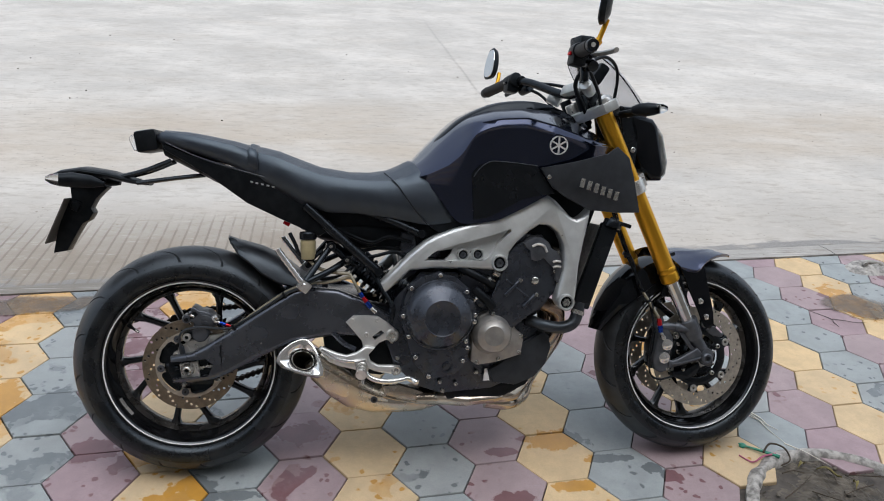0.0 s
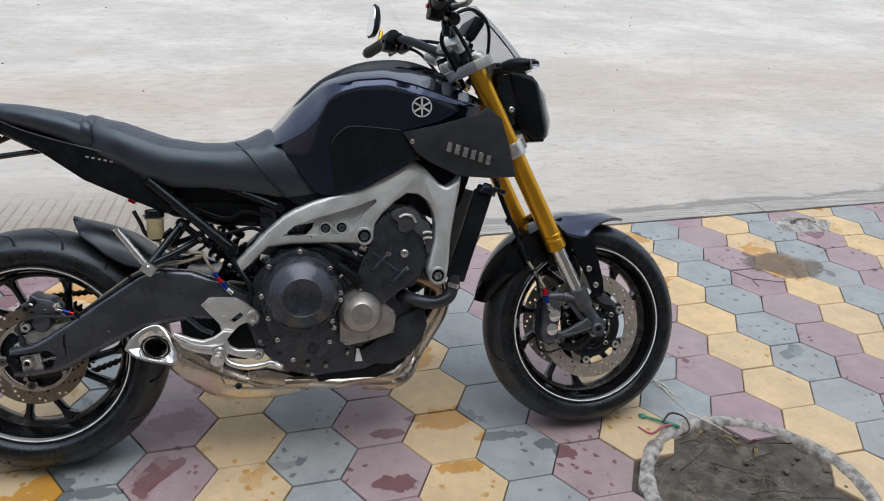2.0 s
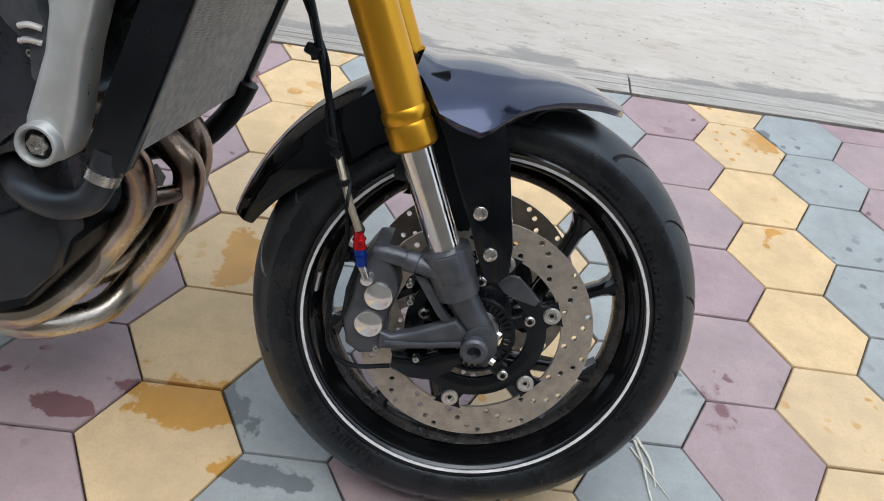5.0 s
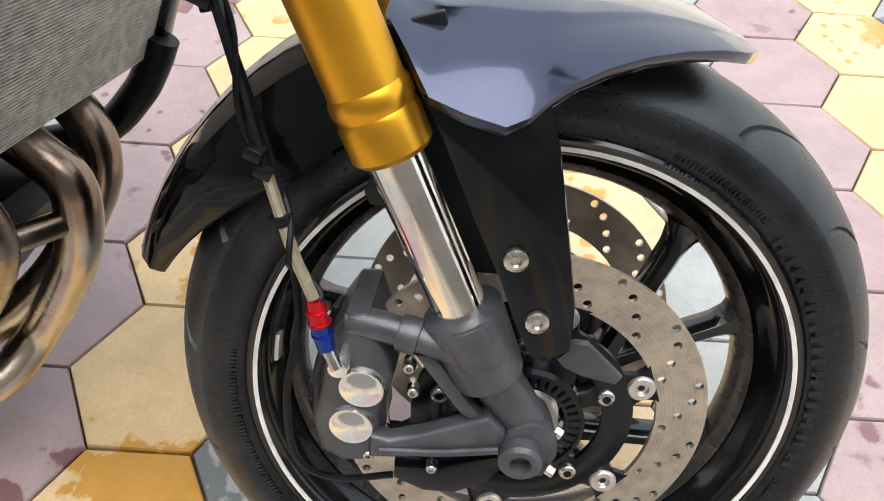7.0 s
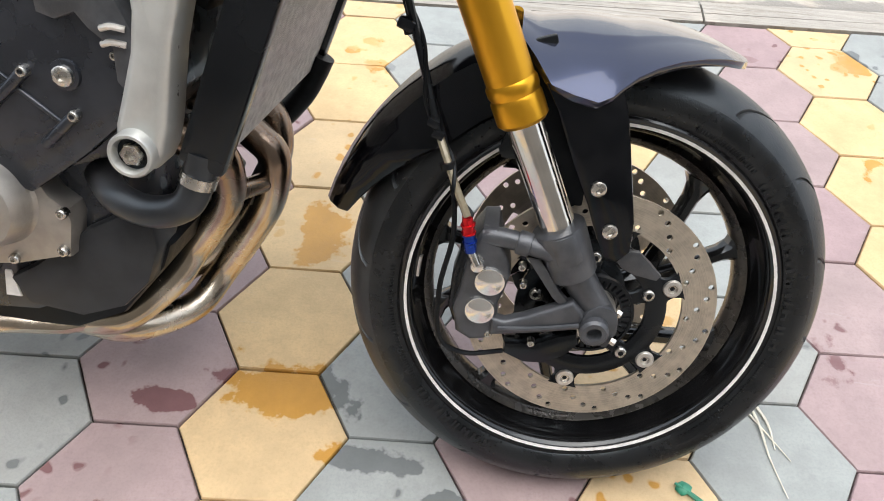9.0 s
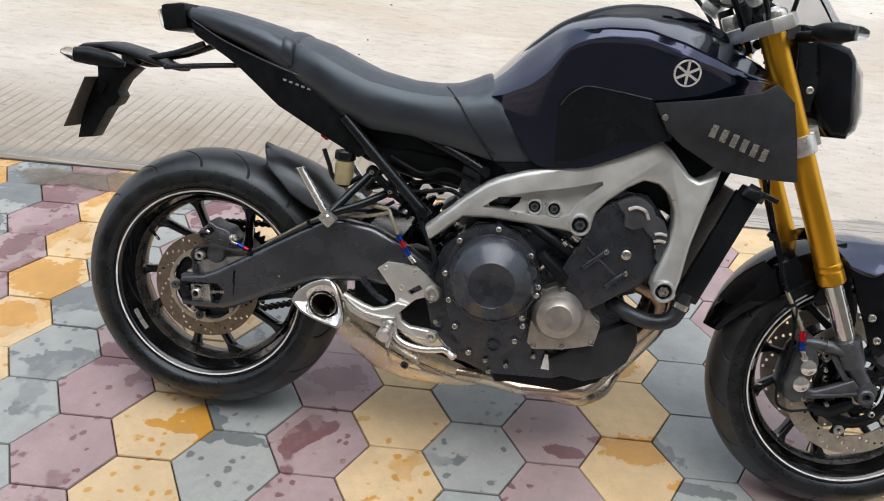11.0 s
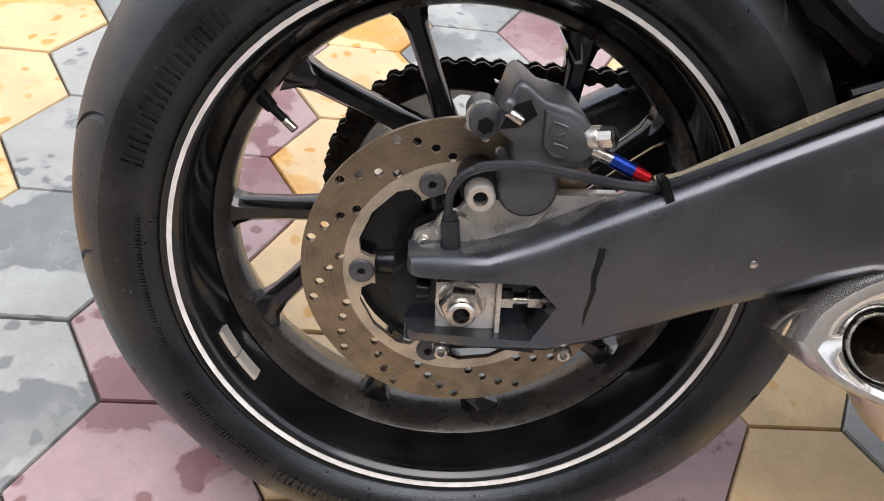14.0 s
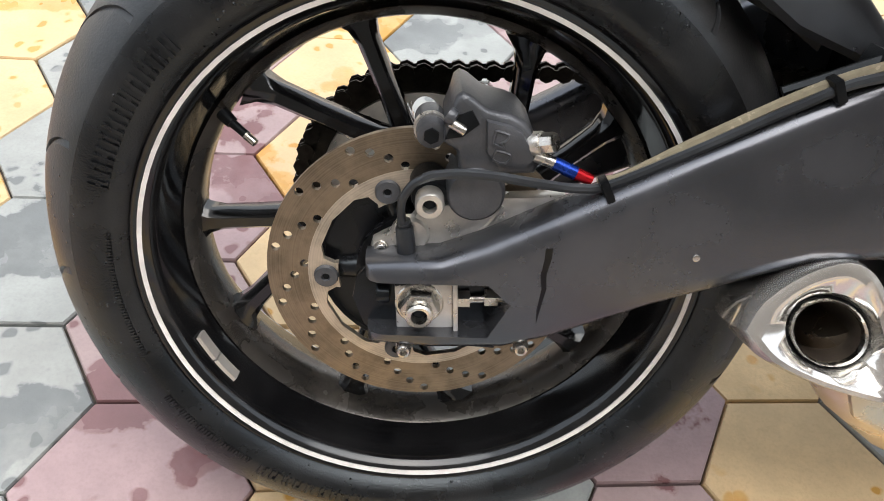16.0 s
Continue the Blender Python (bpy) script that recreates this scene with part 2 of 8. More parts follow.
def concrete(name, colour, dirt, grooves=False):
    """Road slab: pale cement with dried mud, tyre dust, stones and, at the edge, damp."""
    m, n, l, b = nodes_of(name)
    nt = m.node_tree
    pos = nt.nodes.new("ShaderNodeNewGeometry").outputs["Position"]
    sep = nt.nodes.new("ShaderNodeSeparateXYZ")
    l.new(pos, sep.inputs[0])
    big = noise_at(nt, 0.9, 7, 0.68, True)
    streak = noise_at(nt, 1.0, 7, 0.68, True, (0.7, 1.9, 1))
    fine = noise_at(nt, 130, 4, 0.7, True)
    col = blend(nt, ramp(nt, big, 0.35, 0.7), tuple(c * 0.82 for c in colour), tuple(min(1, c * 1.1) for c in colour))
    col = blend(nt, ramp(nt, streak, 0.45, 0.8, 0, 0.32), col, dirt)
    edge = val(nt, "SUBTRACT", sep.outputs[1], val(nt, "MULTIPLY", sep.outputs[0], 0.105))
    band = val(nt, "MULTIPLY", ramp(nt, edge, 2.2, 3.0, 0, 1), ramp(nt, edge, 3.6, 4.6, 1, 0))
    col = blend(nt, val(nt, "MULTIPLY", band, ramp(nt, streak, 0.3, 0.65, 0.15, 0.75)), col, dirt)
    wetnear = val(nt, "MULTIPLY", ramp(nt, edge, 1.45, 2.35, 1.0, 0.0), ramp(nt, sep.outputs[0], 0.2, 1.6, 1.0, 0.3))
    col = blend(nt, val(nt, "MULTIPLY", wetnear, ramp(nt, big, 0.3, 0.6, 0.5, 1.0)), col, tuple(c * 0.6 for c in dirt))
    col = blend(nt, ramp(nt, noise_at(nt, 14, 6, 0.75, True), 0.56, 0.7, 0, 0.25), col, tuple(c * 0.7 for c in dirt))
    col = blend(nt, ramp(nt, fine, 0.58, 0.75, 0, 0.35), col, tuple(c * 0.55 for c in colour))
    crumbs = nt.nodes.new("ShaderNodeTexVoronoi")
    crumbs.inputs["Scale"].default_value = 7.0
    l.new(pos, crumbs.inputs["Vector"])
    crumb = val(nt, "MULTIPLY", ramp(nt, val(nt, "ADD", crumbs.outputs["Distance"], val(nt, "MULTIPLY", fine, 0.06)), 0.07, 0.10, 0.75, 0), ramp(nt, noise_at(nt, 1.6, 4, 0.6, True), 0.46, 0.6))
    col = blend(nt, crumb, col, tuple(c * 0.35 for c in dirt))
    scuff = val(nt, "MULTIPLY", ramp(nt, noise_at(nt, 6.0, 6, 0.75, True, (0.35, 2.2, 1)), 0.60, 0.70, 0, 0.55), ramp(nt, big, 0.42, 0.6))
    col = blend(nt, scuff, col, tuple(c * 0.62 for c in dirt))
    damp = val(nt, "ADD", ramp(nt, edge, 1.18, 1.5, 0.22, -0.25), noise_at(nt, 3.5, 6, 0.62, True, (0.7, 1.4, 1)))
    wet = ramp(nt, damp, 0.585, 0.66, 0, 0.85 if grooves else 0.25)
    grit = nt.nodes.new("ShaderNodeTexVoronoi")
    grit.inputs["Scale"].default_value = 23.0
    l.new(pos, grit.inputs["Vector"])
    few = ramp(nt, noise_at(nt, 1.1, 6, 0.7, True, (0.6, 1.3, 1)), 0.43, 0.6)
    speck = val(nt, "MULTIPLY", ramp(nt, val(nt, "ADD", grit.outputs["Distance"], val(nt, "MULTIPLY", fine, 0.16)), 0.15, 0.24, 0.75, 0), few)
    col = blend(nt, speck, col, tuple(c * 0.4 for c in dirt))
    col = blend(nt, ramp(nt, noise_at(nt, 5.5, 9, 0.82, True, (0.55, 1.5, 1)), 0.54, 0.68, 0, 0.45), col, tuple(c * 0.66 for c in dirt))
    col = blend(nt, ramp(nt, noise_at(nt, 17, 6, 0.75, True, (0.45, 1.4, 1)), 0.5, 0.66, 0, 0.4), col, tuple(c * 0.62 for c in dirt))
    col = blend(nt, ramp(nt, noise_at(nt, 26, 5, 0.75, True, (0.4, 1.4, 1)), 0.55, 0.7, 0, 0.25), col, tuple(min(1, c * 1.2) for c in colour))
    if grooves:
        # black wet line where the slab meets the kerb
        seam = val(nt, "ADD", edge, val(nt, "MULTIPLY", noise_at(nt, 9, 6, 0.7, True), 0.05))
        col = blend(nt, ramp(nt, seam, 1.252, 1.275, 0.85, 0), col, tuple(c * 0.16 for c in dirt))
    else:
        lines = noise_at(nt, 3.0, 8, 0.75, True, (0.35, 22, 1))
        col = blend(nt, ramp(nt, lines, 0.5, 0.62, 0, 0.6), col, tuple(c * 0.45 for c in dirt))
        col = blend(nt, ramp(nt, lines, 0.48, 0.36, 0, 0.4), col, tuple(min(1, c * 1.35) for c in colour))
    col = blend(nt, wet, col, tuple(c * 0.36 for c in colour))
    l.new(col, b.inputs["Base Color"])
    l.new(ramp(nt, wet, 0, 1, 0.75, 0.32), b.inputs["Roughness"])
    height = val(nt, "ADD", fine, val(nt, "MULTIPLY", noise_at(nt, 22, 5, 0.6, True), 2.0))
    if grooves:
        wave = nt.nodes.new("ShaderNodeTexWave")
        wave.inputs["Scale"].default_value, wave.inputs["Distortion"].default_value = 6.28, 0.35
        mp = nt.nodes.new("ShaderNodeMapping")
        mp.inputs["Rotation"].default_value = (0, 0, radians(1))
        l.new(pos, mp.inputs[0])
        l.new(mp.outputs[0], wave.inputs["Vector"])
        patch = val(nt, "MULTIPLY", ramp(nt, sep.outputs[0], 0.0, 0.35, 1, 0), ramp(nt, edge, 1.72, 2.0, 1, 0))
        patch = val(nt, "MULTIPLY", patch, ramp(nt, noise_at(nt, 2.5, 4, 0.6, True), 0.32, 0.5))
        line = val(nt, "MULTIPLY", ramp(nt, wave.outputs["Fac"], 0.03, 0.13, 1, 0), patch)
        height = val(nt, "SUBTRACT", height, val(nt, "MULTIPLY", line, 3.0))
        col2 = blend(nt, val(nt, "MULTIPLY", line, 0.6), col, tuple(c * 0.45 for c in dirt))
        l.new(col2, b.inputs["Base Color"])
    bumped(nt, b, height, 0.5, 0.003)
    return m


def water_film(name, colour):
    """Dirty water on a unit disc: clouded in the middle, thinning to nothing at a ragged edge."""
    m, n, l, b = nodes_of(name)
    nt = m.node_tree
    far = nt.nodes.new("ShaderNodeVectorMath")
    far.operation = "LENGTH"
    l.new(nt.nodes.new("ShaderNodeTexCoord").outputs["Object"], far.inputs[0])
    ragged = val(nt, "ADD", far.outputs["Value"], val(nt, "MULTIPLY", val(nt, "SUBTRACT", noise_at(nt, 7.5, 6, 0.65, True), 0.5), 1.5))
    l.new(blend(nt, ramp(nt, noise_at(nt, 11, 5, 0.6, True), 0.3, 0.7), tuple(c * 0.75 for c in colour), tuple(c * 1.3 for c in colour)), b.inputs["Base Color"])
    l.new(val(nt, "MULTIPLY", ramp(nt, ragged, 0.68, 0.92, 0.72, 0.0), ramp(nt, noise_at(nt, 16, 4, 0.6, True), 0.3, 0.6, 0.7, 1.0)), b.inputs["Alpha"])
    b.inputs["Roughness"].default_value = 0.07
    return m


def clear_glass(name, tint, rough=0.03):
    m, n, l, b = nodes_of(name)
    b.inputs["Base Color"].default_value = (*tint, 1)
    b.inputs["Transmission Weight"].default_value = 1.0
    b.inputs["Roughness"].default_value = rough
    b.inputs["IOR"].default_value = 1.25
    return m


TILE_GREY = paver("grey_cement_tile", (0.33, 0.36, 0.36), (0.135, 0.15, 0.155))
TILE_PURPLE = paver("purple_cement_tile", (0.37, 0.27, 0.285), (0.165, 0.082, 0.088))
TILE_YELLOW = paver("yellow_cement_tile", (0.69, 0.505, 0.275), (0.47, 0.24, 0.042))
JOINT = surface("dirty_joint_sand", (0.075, 0.065, 0.055), 0.85, scale=25, spread=0.35, bump=0.6, grain=300)
ROAD = concrete("dusty_road_concrete", (0.60, 0.568, 0.515), (0.47, 0.40, 0.315), True)
KERB = concrete("kerb_cement", (0.56, 0.54, 0.50), (0.36, 0.315, 0.255))
WALL = surface("plain_shop_wall", (0.20, 0.185, 0.165), 0.7, scale=3, bump=0.4, grain=60)
MUD = surface("dried_mud", (0.105, 0.09, 0.07), 0.8, scale=18, spread=0.4, bump=1.0, grain=120)
PIT = surface("rough_cement_ring", (0.33, 0.315, 0.29), 0.85, scale=45, spread=0.5, bump=0.9, grain=130, dust=0.5)
NAVY = surface("navy_metallic_paint", (0.027, 0.036, 0.072), 0.14, 0.9, scale=3, spread=0.1, bump=0.0, coat=0.7)
BLACK_GLOSS = surface("gloss_black_paint", (0.002, 0.0022, 0.0034), 0.05, scale=30, bump=0.0, spec=0.3, cool=0.2)
SOOT = surface("sooty_brown_steel", (0.045, 0.035, 0.027), 0.55, 0.3, scale=40, spread=0.4, bump=0.2)
RIM = surface("gloss_black_rim", (0.005, 0.0052, 0.006), 0.11, scale=25, bump=0.02, spec=0.55, coat=0.2, dust=0.012, cool=0.15)
# rim well: paler base than the rim, with tan mottling
RIM_WELL_TAN = surface("tan_mottled_rim_well", (0.03, 0.028, 0.026), 0.25, scale=25, bump=0.03, spec=1.0, dust=0.28)
PUDDLE = water_film("muddy_water_film", (0.15, 0.115, 0.08))
BLACK_SATIN = surface("satin_black_paint", (0.0042, 0.0046, 0.0058), 0.25, scale=8, bump=0.04, spec=0.40, cool=0.25)
BLACK_MATT = surface("matt_black_plastic", (0.0042, 0.0046, 0.0056), 0.40, scale=50, bump=0.2, grain=900, spec=0.22, cool=0.25)
VINYL = surface("black_seat_vinyl", (0.019, 0.0215, 0.029), 0.38, scale=20, bump=0.2, grain=1100, spec=0.9, cool=0.3)
# lighter copy of the matt black plastic, its sky sheen put into the base colour
PLASTIC = surface("sky_lit_black_plastic", (0.018, 0.019, 0.022), 0.34, scale=30, bump=0.12, grain=900, spec=0.7, dust=0.02, cool=0.25)
SHROUD = surface("matt_black_shroud", (0.023, 0.0245, 0.028), 0.43, scale=40, bump=0.12, grain=900, spec=0.45, cool=0.2)
# tread base is paler than the sidewall's: wear plus painted-in sky reflection
TREAD = surface("worn_sky_lit_tread_rubber", (0.020, 0.021, 0.023), 0.36, scale=22, spread=0.3, bump=0.75, grain=500, dust=0.04, spec=0.6, beads=110, cool=0.25)
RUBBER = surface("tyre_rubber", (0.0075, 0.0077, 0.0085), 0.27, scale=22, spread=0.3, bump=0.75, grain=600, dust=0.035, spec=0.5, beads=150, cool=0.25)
GRIP = surface("grip_rubber", (0.012, 0.012, 0.012), 0.7, bump=0.5, grain=500)
SILVER = surface("cast_silver_paint", (0.57, 0.59, 0.58), 0.34, 0.6, scale=25, spread=0.08, bump=0.2, grain=700)
ALLOY = surface("bare_alloy", (0.70, 0.69, 0.66), 0.32, 0.85, scale=60, bump=0.12, grain=800)
CHROME = surface("polished_steel", (0.80, 0.78, 0.74), 0.12, 1.0, scale=40, spread=0.06, bump=0.02)
STEEL = surface("bright_bolt_steel", (0.6, 0.59, 0.56), 0.25, 1.0, scale=90, bump=0.0)
GOLD = surface("gold_anodised", (0.74, 0.38, 0.028), 0.34, 0.9, scale=6, spread=0.04, bump=0.0)
PIPE = surface("heat_tinted_steel", (0.50, 0.42, 0.33), 0.26, 1.0, other=(0.74, 0.68, 0.59), scale=14, bump=0.06)
HEADER = surface("heat_browned_header_steel", (0.50, 0.43, 0.34), 0.24, 1.0, other=(0.70, 0.64, 0.55), scale=14, bump=0.06)
heat_tint(HEADER, 0.29, 0.41, (0.21, 0.155, 0.12))
BRUSHED = surface("brushed_muffler_steel", (0.76, 0.71, 0.62), 0.26, 1.0, other=(0.64, 0.55, 0.42), scale=16, spread=0.1, bump=0.05)
ENGINE = surface("crystal_black_engine", (0.050, 0.056, 0.070), 0.28, 0.65, scale=35, bump=0.12, grain=700, dust=0.02, coat=0.35, cool=0.2)
BRONZE = surface("bronze_grey_cover", (0.40, 0.385, 0.36), 0.36, 0.75, scale=35, bump=0.25, grain=700)
DISC_R = drilled_steel("worn_rear_disc_steel", (0.27, 0.222, 0.165), 0.34)
DISC_F = drilled_steel("front_disc_steel", (0.60, 0.55, 0.47), 0.34)
PLATE = surface("dull_plate_paint", (0.085, 0.08, 0.066), 0.5, scale=30, bump=0.1)
WHITE = surface("white_stripe_paint", (0.78, 0.78, 0.78), 0.4, bump=0.0)
RED = surface("red_anodised", (0.55, 0.012, 0.02), 0.22, 0.7, bump=0.0)
BLUE = surface("blue_anodised", (0.008, 0.045, 0.32), 0.22, 0.75, bump=0.0)
HOSE = surface("sleeved_hose", (0.26, 0.235, 0.17), 0.2, 0.2, scale=120, spread=0.1, bump=0.1, grain=900, coat=0.4)
CHAIN = surface("oily_chain", (0.03, 0.027, 0.022), 0.4, 0.6, scale=90, spread=0.4, bump=0.1)
LENS = clear_glass("clear_lens", (0.9, 0.92, 0.93), 0.12)
SMOKE = clear_glass("smoked_screen", (0.62, 0.63, 0.66), 0.06)
MIRROR = surface("mirror_glass", (0.85, 0.87, 0.88), 0.04, 1.0, spread=0.01, bump=0.0)
FINS = surface("radiator_fins", (0.52, 0.51, 0.49), 0.45, 0.3, scale=90, spread=0.2, bump=0.8, grain=700)
FLUID = surface("yellowed_reservoir", (0.42, 0.36, 0.2), 0.35, scale=30, bump=0.0)
GREEN = surface("green_plastic_scrap", (0.03, 0.25, 0.16), 0.4, bump=0.2)
PINK = surface("pink_wire_scrap", (0.45, 0.12, 0.2), 0.5, bump=0.0)
ARM = surface("dark_anodised_arm", (0.108, 0.117, 0.135), 0.26, 0.8, scale=18, spread=0.1, bump=0.05, grain=900)
CAST = surface("dark_grey_cast", (0.088, 0.094, 0.106), 0.36, 0.45, scale=40, spread=0.18, bump=0.3, grain=600, cool=0.15)
BADGE = surface("bright_badge_silver", (0.75, 0.75, 0.74), 0.3, 0.3, bump=0.0)
SATIN_ALLOY = surface("satin_alloy_casting", (0.70, 0.70, 0.68), 0.34, 0.7, scale=25, spread=0.06, bump=0.08, grain=700)
POLISHED = surface("polished_alloy_casting", (0.82, 0.82, 0.80), 0.15, 0.9, scale=25, spread=0.06, bump=0.03)
STRAW = surface("pale_straw", (0.72, 0.69, 0.60), 0.6, bump=0.2)
TWIG = surface("dark_twig", (0.06, 0.045, 0.03), 0.85, bump=0.5)
LEAF = surface("withered_leaf", (0.20, 0.17, 0.06), 0.7, scale=40, spread=0.3, bump=0.3)


# ---- mesh helpers ----
def part(name, bm, material, parent=None, label="", m=None, crease=38):
    """Links a bmesh as one mesh object under a thing or a part."""
    bmesh.ops.recalc_face_normals(bm, faces=bm.faces)
    me = bpy.data.meshes.new(name)
    bm.to_mesh(me)
    bm.free()
    return put_mesh(name, me, material, parent, label, m, crease)


def put_mesh(name, me, material, parent=None, label="", m=None, crease=38):
    if material and not me.materials:
        me.materials.append(material)
        if crease:
            me.shade_smooth()
            me.set_sharp_from_angle(angle=radians(crease))
    while parent and parent.parent and parent.parent.parent:
        m = parent.matrix_basis @ (m if m is not None else Matrix())
        parent = parent.parent
    ob = new(name, me)
    if parent:
        ob.parent = parent
    if m is not None:
        ob.matrix_basis = m
    if label:
        ob["label"] = label
    return ob


def B():
    return bmesh.new()


def frame_on(p0, p1):
    z = (Vector(p1) - Vector(p0)).normalized()
    return z.to_track_quat("Z", "Y").to_matrix().to_4x4()


def rod(bm, p0, p1, r0, r1=None, seg=16, bevel=0.0):
    """A straight rod or cone between two points."""
    p0, p1 = Vector(p0), Vector(p1)
    r1 = r0 if r1 is None else r1
    m = Matrix.Translation((p0 + p1) / 2) @ frame_on(p0, p1)
    geo = bmesh.ops.create_cone(bm, cap_ends=True, segments=seg, radius1=r0, radius2=r1, depth=(p1 - p0).length, matrix=m)
    if bevel:
        vs = set(geo["verts"])
        caps = [f for f in {f for v in vs for f in v.link_faces} if len(f.verts) > 4]
        bmesh.ops.bevel(bm, geom=list({e for f in caps for e in f.edges}), offset=bevel, segments=2, affect="EDGES", profile=0.6)
    return bm


def box(bm, size, at=(0, 0, 0), rot=(0, 0, 0), bevel=0.0, seg=2):
    m = pose(*at, *rot) @ Matrix.Diagonal((*size, 1))
    geo = bmesh.ops.create_cube(bm, size=1, matrix=m)
    if bevel:
        es = list({e for v in geo["verts"] for e in v.link_edges})
        bmesh.ops.bevel(bm, geom=es, offset=bevel, segments=seg, affect="EDGES", profile=0.6)
    return bm


def curve_points(pts, steps=6):
    """A smooth line through points."""
    p = [Vector(q) for q in pts]
    if len(p) < 3:
        return p
    p = [2 * p[0] - p[1], *p, 2 * p[-1] - p[-2]]
    out = []
    for a, b, c, d in zip(p, p[1:], p[2:], p[3:]):
        for i in range(steps):
            t = i / steps
            out.append(0.5 * (2 * b + (c - a) * t + (2 * a - 5 * b + 4 * c - d) * t * t + (3 * b - a - 3 * c + d) * t**3))
    out.append(p[-2])
    return out


def skin(bm, rings, closed=True, caps=True):
    """Faces between rings of points of one length."""
    vs = [[bm.verts.new(q) for q in ring] for ring in rings]
    n = len(vs[0])
    for a, b in zip(vs, vs[1:]):
        for i in range(n if closed else n - 1):
            j = (i + 1) % n
            bm.faces.new((a[i], a[j], b[j], b[i]))
    if caps and closed:
        bm.faces.new(vs[0][::-1])
        bm.faces.new(vs[-1])
    return vs


def tube(bm, pts, r, seg=10, steps=6, r_end=None):
    """A bent tube through points."""
    line = curve_points(pts, steps)
    rings, side = [], None
    for i, q in enumerate(line):
        d = (line[min(i + 1, len(line) - 1)] - line[max(i - 1, 0)]).normalized()
        side = d.orthogonal() if side is None else side - d * side.dot(d)
        side.normalize()
        up = d.cross(side)
        rr = r if r_end is None else r + (r_end - r) * i / (len(line) - 1)
        rings.append([q + (side * math.cos(a) + up * math.sin(a)) * rr for a in (2 * math.pi * k / seg for k in range(seg))])
    skin(bm, rings)
    return bm


def slab(bm, outline, y0, y1, bevel=0.004, seg=2, smooth=0):
    """A plate cut to a side outline of (x, z), from y0 to y1, with rounded edges."""
    pts = [q.to_tuple() for q in curve_points([(x, z, 0) for x, z in outline], smooth)] if smooth else [(x, z, 0) for x, z in outline]
    a = [bm.verts.new((x, y0, z)) for x, z, _ in pts]
    b = [bm.verts.new((x, y1, z)) for x, z, _ in pts]
    n = len(a)
    faces = [bm.faces.new(a), bm.faces.new(b[::-1])] + [bm.faces.new((a[i], b[i], b[(i + 1) % n], a[(i + 1) % n])) for i in range(n)]
    bmesh.ops.recalc_face_normals(bm, faces=faces)
    if bevel:
        es = list({e for f in faces[:2] for e in f.edges})
        bmesh.ops.bevel(bm, geom=es, offset=bevel, segments=seg, affect="EDGES", profile=0.6)
    return bm


def lathe(bm, profile, at=(0, 0, 0), seg=64, closed=False):
    """A body turned round the y axis; profile of (radius, y)."""
    c = Vector(at)
    cols = []
    for k in range(seg):
        a = 2 * math.pi * k / seg
        cols.append([bm.verts.new(c + Vector((r * math.cos(a), y, r * math.sin(a)))) for r, y in profile])
    n = len(profile)
    for k in range(seg):
        p, q = cols[k], cols[(k + 1) % seg]
        for i in range(n if closed else n - 1):
            j = (i + 1) % n
            bm.faces.new((p[i], q[i], q[j], p[j]))
    if not closed:
        for i in (0, n - 1):
            if profile[i][0] > 1e-4:
                bm.faces.new([c_[i] for c_ in cols])
    bmesh.ops.remove_doubles(bm, verts=bm.verts, dist=1e-6)
    return bm


def oval(x, zc, hw, hh, power=2.4, n=28, yc=0.0):
    """A cross ring at x: a rounded rectangle of half width hw and half height hh."""
    out = []
    for k in range(n):
        a = 2 * math.pi * k / n
        c, s = math.cos(a), math.sin(a)
        out.append((x, yc + hw * math.copysign(abs(c) ** (2 / power), c), zc + hh * math.copysign(abs(s) ** (2 / power), s)))
    return out


def bolt(parent, at, r=0.006, h=0.006, axis=(0, -1, 0), name="bolt", material=None):
    """A socket-head bolt with a dark hexagonal recess."""
    a, d = Vector(at), Vector(axis).normalized()
    bm = lathe(B(), [(0.0, -h * 0.35), (r * 0.42, -h * 0.35), (r * 0.47, -h * 1.02), (r * 0.75, -h * 0.98), (r * 0.95, -h * 0.72), (r, -h * 0.35), (r, 0.004), (0.0, 0.004)], seg=14)
    bmesh.ops.transform(bm, matrix=Matrix.Translation(a) @ d.to_track_quat("-Y", "Z").to_matrix().to_4x4(), verts=bm.verts)
    return part(name, bm, material or STEEL, parent)


def carve(bm, cutter):
    """Cuts one closed body out of another; gives back a new bmesh."""
    obs = []
    for b in (bm, cutter):
        bmesh.ops.recalc_face_normals(b, faces=b.faces)
        me = bpy.data.meshes.new("blank")
        b.to_mesh(me)
        b.free()
        obs.append(new("blank", me))
    mod = obs[0].modifiers.new("cut", "BOOLEAN")
    mod.operation, mod.object, mod.solver = "DIFFERENCE", obs[1], "EXACT"
    bpy.context.view_layer.update()
    done = bpy.data.meshes.new_from_object(obs[0].evaluated_get(bpy.context.evaluated_depsgraph_get()))
    out = B()
    out.from_mesh(done)
    for o in obs:
        me = o.data
        bpy.data.objects.remove(o)
        bpy.data.meshes.remove(me)
    bpy.data.meshes.remove(done)
    return out


# ---- the large structure ----
def strip(bm, line_a, line_b, z, xs):
    """A level sheet between two slanted lines y = a + b x."""
    rows = [[bm.verts.new((x, a + b * x, z)) for x in xs] for a, b in (line_a, line_b)]
    for i in range(len(xs) - 1):
        bm.faces.new((rows[0][i], rows[0][i + 1], rows[1][i + 1], rows[1][i]))


